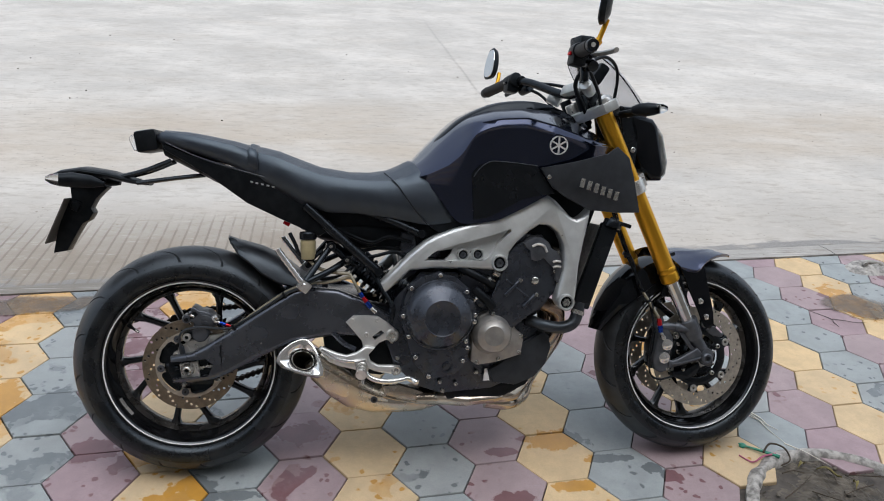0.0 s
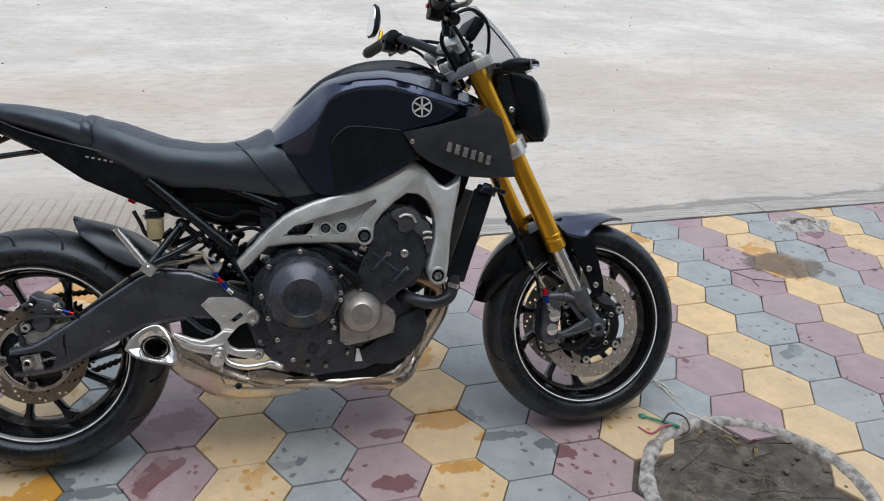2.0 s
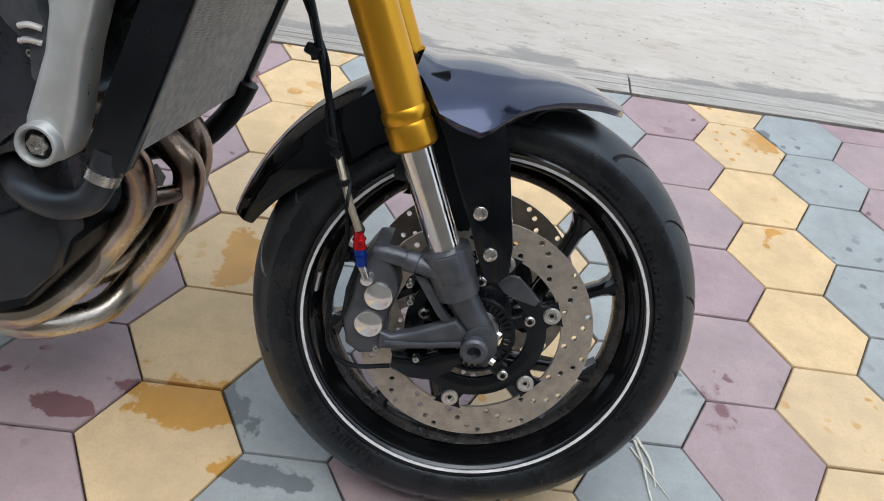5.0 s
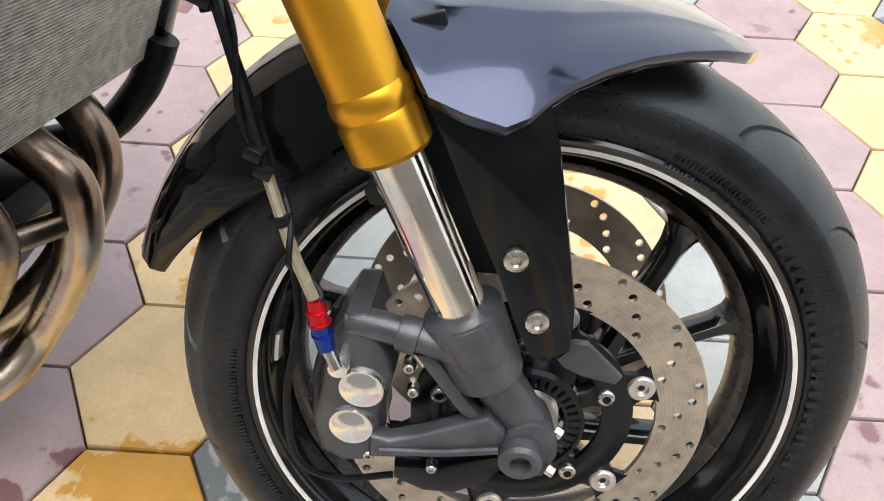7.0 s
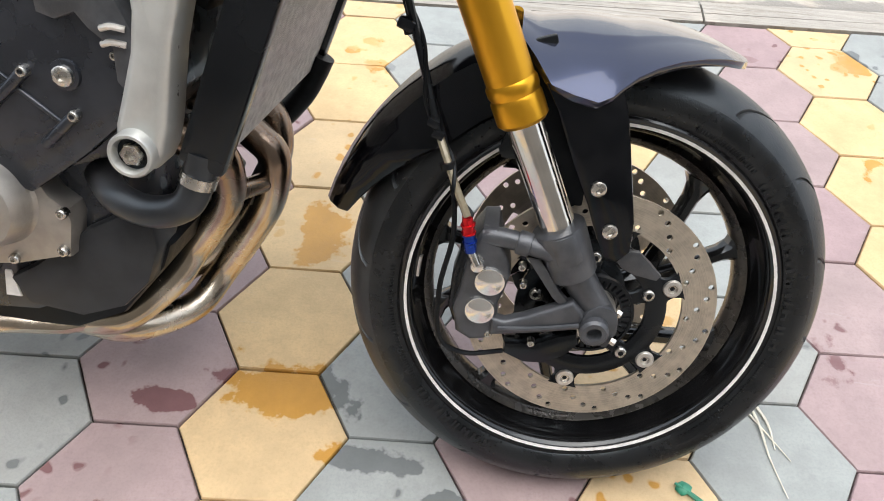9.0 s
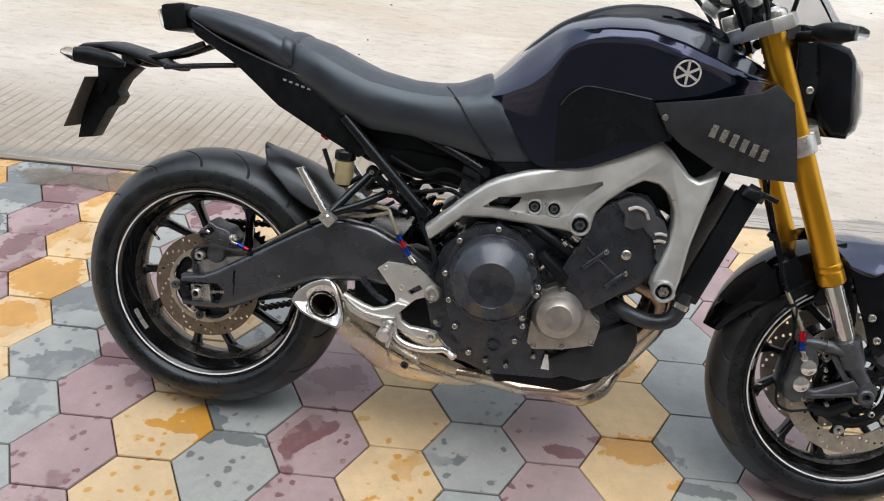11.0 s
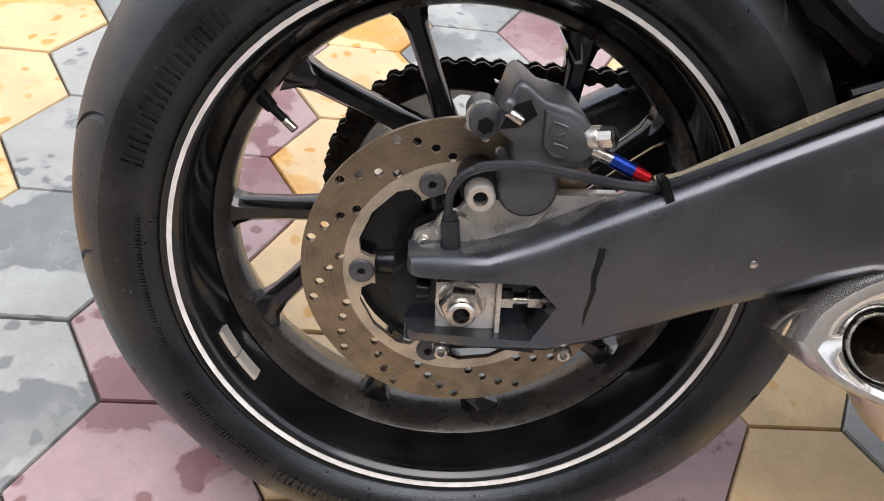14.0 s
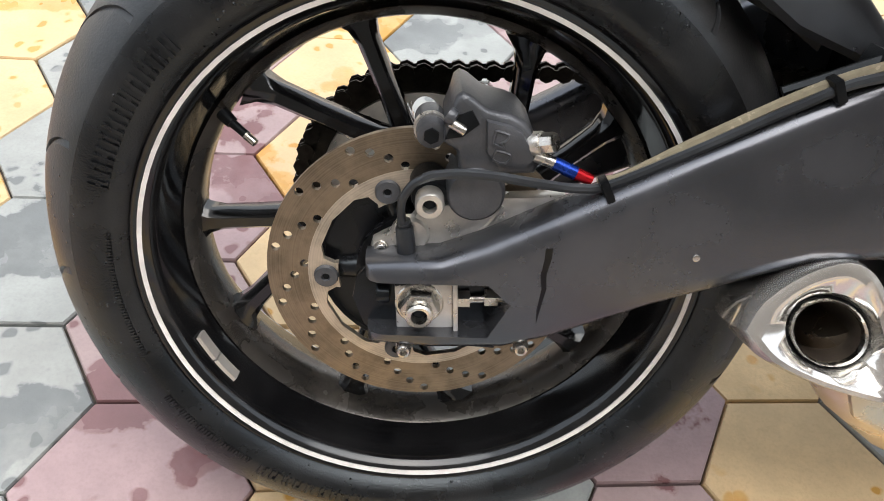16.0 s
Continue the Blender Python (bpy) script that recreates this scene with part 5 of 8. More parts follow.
# drain plugs, lower bolts and a torn paper tag
for x, z, y in ((0.655, 0.262, -0.15), (0.70, 0.255, -0.145), (0.755, 0.285, -0.145), (0.54, 0.33, -0.146), (0.525, 0.375, -0.146), (0.845, 0.30, -0.145), (0.665, 0.235, -0.14), (0.87, 0.33, -0.14)):
    bolt(engine, (x, y, z), 0.0062, 0.006)
bm = lathe(B(), [(0.014, 0.01), (0.014, -0.004), (0.010, -0.004), (0.009, 0.004), (0, 0.004)], seg=20)
part("sight_glass", bm, ENGINE, engine, "", pose(0.668, -0.186, 0.31))
bm = slab(B(), [(0.778, 0.295), (0.785, 0.295), (0.792, 0.262), (0.774, 0.262)], -0.152, -0.150, 0)
part("paper_tag", bm, WHITE, engine, "small torn white tag")
bm = slab(B(), [(0.785, 0.288), (0.802, 0.256), (0.865, 0.248), (0.915, 0.268), (0.948, 0.305), (0.962, 0.350), (0.955, 0.385), (0.935, 0.392), (0.88, 0.36), (0.82, 0.31)], -0.156, -0.10, 0.007)
part("chin_cover", bm, SHROUD, engine, "matt black chin cover")
part("sprocket_cover", slab(B(), [(0.50, 0.37), (0.50, 0.47), (0.56, 0.51), (0.64, 0.49), (0.64, 0.38), (0.56, 0.35)], 0.12, 0.165, 0.01), ENGINE, engine)

# footrest bracket and rear brake pedal
bm = slab(B(), [(0.404, 0.428), (0.423, 0.445), (0.455, 0.4455), (0.486, 0.444), (0.514, 0.426), (0.538, 0.404), (0.544, 0.391), (0.538, 0.378), (0.524, 0.375), (0.510, 0.379), (0.492, 0.372), (0.472, 0.352), (0.451, 0.348), (0.446, 0.378)], -0.150, -0.138, 0.0035)
bm = carve(bm, slab(B(), [(0.472, 0.388), (0.496, 0.406), (0.505, 0.398), (0.481, 0.380)], -0.3, 0, 0))
peg = part("footrest_bracket", bm, SATIN_ALLOY, bike, "bare alloy footrest bracket with slots")
part("pivot_boss", lathe(B(), [(0.0, -0.006), (0.009, -0.006), (0.0105, -0.012), (0.0145, -0.012), (0.0175, -0.008), (0.018, 0.0), (0.018, 0.015), (0, 0.015)], seg=28), ALLOY, peg, "", pose(0.5265, -0.148, 0.3915))
bolt(peg, (0.5265, -0.150, 0.3915), 0.0085, 0.006)
for x, z in ((0.486, 0.433), (0.4585, 0.394), (0.420, 0.432)):
    bolt(peg, (x, -0.150, z), 0.0070, 0.002, material=SATIN_ALLOY)
bm = slab(B(), [(0.480, 0.362), (0.463, 0.343), (0.469, 0.326), (0.487, 0.3155), (0.525, 0.314), (0.546, 0.311), (0.550, 0.300), (0.537, 0.2885), (0.503, 0.293), (0.480, 0.299), (0.462, 0.3065), (0.447, 0.298), (0.429, 0.304), (0.386, 0.315), (0.356, 0.329), (0.334, 0.361), (0.341, 0.368), (0.381, 0.350), (0.406, 0.3435), (0.431, 0.350), (0.455, 0.366)], -0.166, -0.148, 0.0062, 3)
casting = part("footrest_casting", bm, SATIN_ALLOY, peg, "bright cast footrest carrier")
part("arm_eye", lathe(B(), [(0.007, -0.004), (0.0105, -0.005), (0.0128, -0.002), (0.0128, 0.006), (0.007, 0.006)], seg=24, closed=True), ALLOY, casting, "", pose(0.5355, -0.166, 0.3005))
bolt(casting, (0.5355, -0.166, 0.3005), 0.0072, 0.003)
part("casting_rib", tube(B(), [(0.340, -0.167, 0.360), (0.375, -0.168, 0.337), (0.41, -0.168, 0.328), (0.45, -0.168, 0.330)], 0.004, 8), POLISHED, casting)
bm = tube(B(), [(0.452, -0.160, 0.304), (0.464, -0.166, 0.286), (0.488, -0.170, 0.2755), (0.52, -0.172, 0.2725), (0.550, -0.174, 0.277), (0.566, -0.176, 0.281), (0.578, -0.176, 0.275)], 0.0072, 12)
pedal = part("brake_pedal", bm, POLISHED, peg, "polished brake pedal")
part("pedal_tip", rod(B(), (0.572, -0.167, 0.279), (0.590, -0.187, 0.271), 0.0090, 0.0085, 14, 0.003), POLISHED, pedal)
bm = rod(B(), (0.448, -0.160, 0.322), (0.441, -0.212, 0.305), 0.0125, 0.0105, 12, 0.002)
for k in range(4):
    p = Vector((0.4475, -0.168, 0.3195)).lerp(Vector((0.441, -0.210, 0.3055)), k / 3)
    rod(bm, p, p + Vector((-0.0008, -0.0052, -0.0015)), 0.0145, seg=14)
part("footpeg", bm, ALLOY, peg, "ribbed alloy footpeg")
part("peg_stop", slab(B(), [(0.425, 0.330), (0.456, 0.336), (0.463, 0.306), (0.443, 0.292), (0.430, 0.302)], -0.178, -0.162, 0.004), POLISHED, peg)
part("peg_toe", rod(B(), (0.449, -0.17, 0.300), (0.446, -0.175, 0.266), 0.0055, 0.0045, 10, 0.001), POLISHED, peg)
bm = tube(B(), [(0.37, -0.14, 0.40), (0.40, -0.14, 0.37), (0.43, -0.145, 0.355)], 0.007, 8)
part("master_cylinder", bm, ENGINE, peg)

bm = slab(B(), [(0.40, 0.285), (0.352, 0.325), (0.345, 0.385), (0.40, 0.45), (0.47, 0.47), (0.56, 0.45), (0.57, 0.30), (0.50, 0.27)], -0.10, -0.04, 0.008)
part("inner_guard", bm, BLACK_MATT, bike, "black guard behind the footrest")

# subframe, passenger peg, shock, reservoir
for s in (1, -1):
    part("subframe_tube", tube(B(), [(0.30, s * -0.125, 0.732), (0.34, s * -0.13, 0.695), (0.42, s * -0.14, 0.622), (0.492, s * -0.148, 0.558)], 0.0125, 12), BLACK_SATIN, bike, "black steel subframe tube")
    part("subframe_tube", tube(B(), [(0.385, s * -0.11, 0.735), (0.44, s * -0.112, 0.722), (0.54, s * -0.12, 0.686), (0.61, s * -0.128, 0.655)], 0.011, 12), BLACK_SATIN, bike)
    for x, z, y in ((0.488, 0.562, 0.16), (0.603, 0.66, 0.14)):
        part("bolt", rod(B(), (x, s * -y, z), (x, s * -(y - 0.02), z), 0.011, seg=16, bevel=0.002), BLACK_SATIN, bike)
for s in (1, -1):
    bm = tube(B(), [(0.366, s * -0.106, 0.625), (0.332, s * -0.14, 0.582), (0.300, s * -0.175, 0.541)], 0.0085, 10)
    tube(bm, [(0.4085, s * -0.106, 0.588), (0.36, s * -0.142, 0.562), (0.300, s * -0.175, 0.538)], 0.0085, 10)
    tube(bm, [(0.366, s * -0.104, 0.625), (0.4085, s * -0.104, 0.588), (0.44, s * -0.11, 0.570)], 0.0085, 10)
    hanger = part("pillion_peg_hanger", bm, BLACK_SATIN, bike, "black pillion footrest hanger")
    for x, z in ((0.366, 0.625), (0.4085, 0.588)):
        part("hanger_eye", lathe(B(), [(0.005, -0.01), (0.012, -0.009), (0.014, 0.0), (0.012, 0.009), (0.005, 0.01)], seg=18, closed=True), BLACK_SATIN, hanger, "", pose(x, s * -0.108, z))
        bolt(hanger, (x, s * -0.114, z), 0.006, 0.005, (0, -s, 0))
    bm = B()
    rings = []
    for k in range(15):
        f = k / 14
        c = Vector((0.296 - 0.066 * f, s * (-0.188 + 0.010 * f), 0.535 + 0.090 * f))
        r = 0.0075 if k % 2 else 0.0095
        rings.append([(c.x + r * math.cos(a), c.y + r * math.sin(a), c.z + 0.3 * r * math.cos(a)) for a in (2 * math.pi * i / 12 for i in range(12))])
    skin(bm, rings)
    part("pillion_peg", bm, POLISHED, hanger, "ribbed silver pillion footpeg")
    bm = B()
    box(bm, (0.032, 0.022, 0.026), (0.297, s * -0.184, 0.530), (0, 40, 0), 0.004)
    part("peg_joint", bm, ALLOY, hanger)
bm = lathe(B(), [(0.0, -0.026), (0.018, -0.026), (0.02, -0.02), (0.02, 0.022), (0.016, 0.026), (0.0, 0.026)], seg=20)
resv = part("brake_reservoir", bm, FLUID, bike, "yellowed brake fluid reservoir", pose(0.307, -0.115, 0.618, 90, 0, 0))
part("reservoir_cap", lathe(B(), [(0.0, 0.026), (0.0215, 0.026), (0.0225, 0.03), (0.0225, 0.042), (0.02, 0.045), (0.0, 0.045)], seg=20), BLACK_SATIN, resv, "black cap")
part("reservoir_bracket", tube(B(), [(0.26, -0.115, 0.66), (0.275, -0.12, 0.63), (0.285, -0.12, 0.605), (0.31, -0.12, 0.59), (0.345, -0.12, 0.615)], 0.005, 8), BLACK_SATIN, bike)
part("reservoir_hose", tube(B(), [(0.307, -0.115, 0.592), (0.33, -0.12, 0.57), (0.37, -0.125, 0.558), (0.415, -0.135, 0.555)], 0.005, 8), HOSE, bike, "clear brown fluid hose")
part("blue_fitting", rod(B(), (0.440, -0.1515, 0.508), (0.448, -0.152, 0.4955), 0.0058, 0.0064, 10), BLUE, bike, "blue anodised hose fitting")
part("rear_line", tube(B(), [(0.415, -0.14, 0.555), (0.428, -0.148, 0.53), (0.447, -0.152, 0.497)], 0.004, 8), HOSE, bike)
part("red_fitting", rod(B(), (0.447, -0.152, 0.497), (0.457, -0.153, 0.483), 0.0055, 0.0066, 10), RED, bike, "red anodised hose fitting")
part("blue_fitting", rod(B(), (0.457, -0.153, 0.483), (0.469, -0.154, 0.467), 0.0068, 0.006, 10), BLUE, bike, "blue anodised hose fitting")
part("fitting_end", rod(B(), (0.469, -0.154, 0.467), (0.482, -0.155, 0.455), 0.0052, 0.0065, 10), STEEL, bike)
for p, q in (((0.775, -0.172, 0.545), (0.782, -0.172, 0.538)), ((0.795, -0.16, 0.56), (0.81, -0.162, 0.552)), ((0.715, -0.15, 0.582), (0.73, -0.152, 0.58))):
    part("hose_clip", rod(B(), p, q, 0.0095, seg=12), STEEL, engine)
bm = rod(B(), (0.42, -0.02, 0.58), (0.56, -0.02, 0.47), 0.026, 0.026, 20)
shock = part("rear_shock", bm, ENGINE, bike, "dark rear shock absorber")
coil = []
for k in range(57):
    a = k / 56 * 2 * math.pi * 7
    base = Vector((0.43, -0.02, 0.572)).lerp(Vector((0.55, -0.02, 0.478)), k / 56)
    ax = Vector((0.14, 0, -0.11)).normalized()
    s1 = Vector((0, 1, 0))
    s2 = ax.cross(s1)
    coil.append(base + (s1 * math.cos(a) + s2 * math.sin(a)) * 0.038)
part("coil_spring", tube(B(), coil, 0.006, 6, 1), BLACK_SATIN, shock)
part("linkage_rod", tube(B(), [(0.455, -0.125, 0.60), (0.49, -0.145, 0.53), (0.525, -0.16, 0.47), (0.52, -0.162, 0.43)], 0.0065, 8), BLACK_SATIN, bike)
# wiring under the seat
for k, pts in enumerate(([(0.40, -0.10, 0.66), (0.47, -0.11, 0.635), (0.52, -0.115, 0.65), (0.58, -0.11, 0.635)], [(0.43, -0.115, 0.59), (0.48, -0.125, 0.60), (0.53, -0.12, 0.61), (0.56, -0.12, 0.60)], [(0.45, -0.09, 0.61), (0.50, -0.1, 0.62), (0.55, -0.1, 0.615)], [(0.42, -0.12, 0.57), (0.38, -0.12, 0.545), (0.31, -0.12, 0.535), (0.22, -0.11, 0.49)])):
    part("wiring", tube(B(), pts, 0.005 if k < 3 else 0.004, 6), BLACK_MATT, bike)
# throttle bodies and airbox fill the dark middle
bm = B()
box(bm, (0.30, 0.20, 0.10), (0.72, 0, 0.66), (0, -8, 0), 0.02)
part("airbox", bm, BLACK_MATT, bike, "matt black airbox under the tank")
bm = B()
box(bm, (0.14, 0.2, 0.13), (0.62, 0, 0.60), (0, 0, 0), 0.015)
part("throttle_body", bm, ENGINE, bike)

# swingarm fittings, rear axle
bm = slab(B(), [(0.062, 0.262), (-0.02, 0.262), (-0.042, 0.276), (-0.052, 0.30), (-0.050, 0.318), (-0.040, 0.334), (0.0, 0.342), (0.07, 0.345)], -0.105, -0.096, 0.002)
part("end_plate", bm, BLACK_SATIN, swingarm, "black rounded adjuster plate")
bm = B()
box(bm, (0.043, 0.022, 0.039), (0.0025, -0.104, 0.303), (0, -7, 0), 0.0015)
block = part("axle_block", bm, ALLOY, swingarm, "zinc-plated axle adjuster block")
part("washer", lathe(B(), [(0.0, 0.004), (0.0182, 0.004), (0.0182, 0.0), (0.0172, -0.001), (0, -0.001)], seg=32), STEEL, block, "", pose(-0.0015, -0.1155, 0.306))
bm = lathe(B(), [(0.009, 0.002), (0.0158, 0.002), (0.0158, -0.0055), (0.0140, -0.0085), (0.009, -0.009)], seg=6, closed=True)
part("axle_nut", bm, STEEL, block, "steel axle nut", pose(-0.0015, -0.117, 0.306))
bm = lathe(B(), [(0.0058, 0.012), (0.0098, 0.012), (0.0104, 0.0), (0.0100, -0.0035), (0.0085, -0.005), (0.0062, -0.0045)], seg=28, closed=True)
part("axle_end", bm, STEEL, block, "hollow axle end", pose(-0.0015, -0.128, 0.305))
# black stopper stands for the darkness inside the hollow axle
part("axle_bore_shade", lathe(B(), [(0.0, 0.004), (0.006, 0.004), (0.006, 0.008), (0, 0.008)], seg=16), BLACK_MATT, block, "", pose(-0.0015, -0.128, 0.305))
part("adjuster_bolt", rod(B(), (0.02, -0.106, 0.306), (0.063, -0.108, 0.312), 0.0036, seg=12), STEEL, swingarm)
for x, h in ((0.032, 0.0045), (0.0525, 0.005)):
    part("adjuster_nut", rod(B(), (x - h, -0.1065, 0.3075 + 0.14 * (x - 0.032)), (x + h, -0.1068, 0.3085 + 0.14 * (x - 0.032)), 0.0072, seg=6), STEEL, swingarm)
bm = B()
box(bm, (0.0035, 0.027, 0.042), (0.0255, -0.106, 0.3065), (0, -7, 0), 0.0008)
part("block_plate", bm, ALLOY, block)
part("stop_bolt", rod(B(), (-0.034, -0.106, 0.307), (-0.024, -0.106, 0.308), 0.008, seg=12, bevel=0.002), BLACK_SATIN, swingarm)
for x, z in ((-0.01, 0.267), (0.079, 0.277)):
    bolt(swingarm, (x, -0.118, z), 0.0062, 0.008)
bolt(swingarm, (0.187, -0.1425 + arm_y(0.187), 0.374), 0.0028, 0.0006)

# a dried drip on the arm's side
streak = [(0.0815, 0.369), (0.0865, 0.370), (0.087, 0.362), (0.0855, 0.348), (0.0875, 0.337), (0.0865, 0.325), (0.085, 0.306), (0.0835, 0.318), (0.084, 0.336), (0.0815, 0.347), (0.082, 0.360)]
part("drip_mark", slab(B(), streak, -0.1424 + arm_y(0.085), -0.1415 + arm_y(0.085), 0), BLACK_GLOSS, swingarm, "dark dried drip")

# rear disc, caliper, bracket, sensor
RY = -0.072
rear_disc = disc("rear_brake_disc", rear_wheel, 0.1215, 0.087, RY, (0.0925, 0.1005, 0.1085, 0.1155), 14, DISC_R, 0.0048)
bm = lathe(B(), [(0.0895, RY - 0.0027), (0.0895, RY + 0.0025), (0.066, RY + 0.0025), (0.066, RY - 0.0027)], seg=72, closed=True)
cut = B()
for k in range(5):
    mid = radians(187 + 72 * k + 36)
    sector = [(r * math.cos(mid + d), r * math.sin(mid + d)) for r, d in [(0.05, 0.34), (0.05, -0.34), (0.069, -0.47), (0.0775, -0.43), (0.0815, -0.3), (0.0825, 0.0), (0.0815, 0.3), (0.0775, 0.43), (0.069, 0.47)]]
    slab(cut, sector[::-1], RY - 0.02, RY + 0.02, 0)
carrier = part("disc_carrier", carve(bm, cut), DISC_F, rear_disc, "bare steel inner disc ring")
for k in range(5):
    a = radians(187 + 72 * k)
    c = (0.0755 * math.cos(a), RY - 0.0025, 0.0755 * math.sin(a))
    bm = lathe(B(), [(0.0028, 0.002), (0.0098, 0.002), (0.0098, -0.0015), (0.0088, -0.0032), (0.0036, -0.0036), (0.0028, -0.0018)], seg=24, closed=True)
    part("disc_bolt", bm, CAST, carrier, "dark countersunk disc bolt", pose(*c))
    # socket shade as a small black plug
    part("socket_shade", lathe(B(), [(0.0, 0.0005), (0.003, 0.0005), (0.003, -0.0012), (0, -0.0012)], seg=6), BLACK_MATT, carrier, "", pose(*c))
part("hub_face", lathe(B(), [(0.0, -0.060), (0.078, -0.060), (0.085, -0.054), (0.08, -0.045), (0.05, -0.03), (0, -0.03)], seg=40), BLACK_SATIN, rear_wheel)
for k in range(5):
    a = radians(187 + 72 * k)
    part("hub_arm", rod(B(), (0.03 * math.cos(a), -0.06, 0.03 * math.sin(a)), (0.070 * math.cos(a), -0.060, 0.070 * math.sin(a)), 0.011, 0.009, 10, 0.002), BLACK_SATIN, rear_wheel)
part("sensor_ring", lathe(B(), [(0.046, -0.074), (0.052, -0.074), (0.052, -0.066), (0.046, -0.066)], seg=48, closed=True), BLACK_SATIN, rear_wheel)
bm = slab(B(), [(-0.0415, 0.335), (-0.040, 0.343), (-0.033, 0.348), (-0.023, 0.354), (-0.014, 0.362), (-0.008, 0.372), (0.008, 0.378), (0.047, 0.388), (0.097, 0.394), (0.102, 0.384), (0.08, 0.365), (0.05, 0.345), (0.015, 0.332), (-0.034, 0.330)], -0.094, -0.080, 0.003)
bracket = part("caliper_bracket", bm, ALLOY, bike, "bare cast alloy caliper bracket")
part("bracket_rib", tube(B(), [(0.012, -0.0935, 0.335), (0.028, -0.0935, 0.349), (0.045, -0.0935, 0.368), (0.052, -0.0935, 0.382)], 0.0018, 6), ALLOY, bracket)
part("sensor_boss", lathe(B(), [(0.0, -0.003), (0.0125, -0.003), (0.0145, 0.0), (0.0145, 0.006), (0, 0.006)], seg=28), ALLOY, bracket, "", pose(-0.0125, -0.094, 0.352))
# dark plate on the face paints the shade of a hollow
part("bracket_hollow_shade", slab(B(), [(0.056, 0.360), (0.064, 0.369), (0.084, 0.373), (0.088, 0.37), (0.072, 0.358)], -0.0945, -0.093, 0.0005), CAST, bracket)
cal = [(0.008, 0.463), (0.012, 0.467), (0.018, 0.465), (0.03, 0.457), (0.047, 0.4545), (0.056, 0.451), (0.064, 0.443), (0.072, 0.427), (0.069, 0.414), (0.055, 0.412), (0.03, 0.408), (0.016, 0.412), (0.013, 0.425), (0.004, 0.430), (0.003, 0.441), (0.006, 0.452)]
rcal = part("rear_caliper", slab(B(), cal, -0.106, -0.044, 0.006, 3), CAST, bike, "dark grey cast rear brake caliper")
part("caliper_face", slab(B(), [(0.030, 0.451), (0.046, 0.4485), (0.055, 0.445), (0.061, 0.437), (0.067, 0.427), (0.060, 0.418), (0.042, 0.419), (0.033, 0.428)], -0.1105, -0.10, 0.003), CAST, rcal)
for loop_ in ([(0.037, 0.445), (0.046, 0.443), (0.0445, 0.438), (0.041, 0.437), (0.0445, 0.434), (0.036, 0.436)], [(0.039, 0.431), (0.049, 0.429), (0.047, 0.4225), (0.038, 0.424)]):
    part("cast_ridge", tube(B(), [(x, -0.111, z) for x, z in loop_ + loop_[:1]], 0.0009, 5, 2), CAST, rcal)
part("piston_housing", lathe(B(), [(0.0, -0.012), (0.0185, -0.012), (0.0205, -0.010), (0.0215, -0.004), (0.0215, 0.03), (0, 0.03)], seg=36), CAST, rcal, "", pose(0.030, -0.096, 0.395))
part("pad_spring", slab(B(), [(0.004, 0.434), (0.016, 0.437), (0.026, 0.447), (0.02, 0.456), (0.008, 0.45)], -0.1075, -0.10, 0.001), BLACK_MATT, rcal)
part("pad_pin", rod(B(), (0.006, -0.107, 0.4465), (0.017, -0.109, 0.4415), 0.0036, seg=12, bevel=0.0008), STEEL, rcal)
part("pin_head", rod(B(), (0.004, -0.107, 0.452), (0.0095, -0.109, 0.4495), 0.0062, 0.0055, 14, 0.0015), CAST, rcal)
part("slide_boot", rod(B(), (-0.006, -0.06, 0.434), (-0.005, -0.098, 0.4325), 0.011, 0.0105, 20, 0.003), CAST, rcal)
part("pin_collar", rod(B(), (-0.0055, -0.082, 0.4335), (-0.0052, -0.087, 0.433), 0.0122, seg=20), ALLOY, rcal)
# black plug drawn for the shaded socket in the pin
part("pin_socket_shade", rod(B(), (-0.005, -0.0965, 0.4325), (-0.005, -0.100, 0.4323), 0.0058, seg=6), BLACK_MATT, rcal)
part("slide_boot", rod(B(), (-0.002, -0.075, 0.390), (-0.002, -0.106, 0.389), 0.0148, 0.0132, 22, 0.003), BLACK_MATT, rcal, "black rubber pin boot")
part("guide_bolt", lathe(B(), [(0.0048, 0.004), (0.0102, 0.004), (0.0104, -0.008), (0.009, -0.0105), (0.0052, -0.0105)], seg=24, closed=True), ALLOY, rcal, "bright socket-head guide bolt", pose(-0.002, -0.110, 0.389))
# shade in the guide bolt's socket, put in as a black hexagon
part("socket_shade", rod(B(), (-0.002, -0.112, 0.389), (-0.002, -0.114, 0.389), 0.005, seg=6), BLACK_MATT, rcal)
part("banjo_boss", rod(B(), (0.060, -0.098, 0.432), (0.071, -0.106, 0.4375), 0.0092, 0.0088, 18, 0.0015), ALLOY, rcal)
part("banjo_bolt", rod(B(), (0.069, -0.1045, 0.4365), (0.078, -0.111, 0.441), 0.0078, 0.0074, 8, 0.001), STEEL, rcal, "plated hose bolt")
part("hose_stem", rod(B(), (0.066, -0.107, 0.429), (0.081, -0.108, 0.4245), 0.0046, 0.0042, 12), STEEL, rcal)
part("blue_fitting", rod(B(), (0.080, -0.108, 0.4249), (0.096, -0.109, 0.4192), 0.0049, 0.0052, 10), BLUE, rcal, "blue anodised hose fitting")
part("red_fitting", rod(B(), (0.096, -0.109, 0.4192), (0.108, -0.110, 0.4155), 0.005, 0.004, 10), RED, rcal, "red anodised hose fitting")
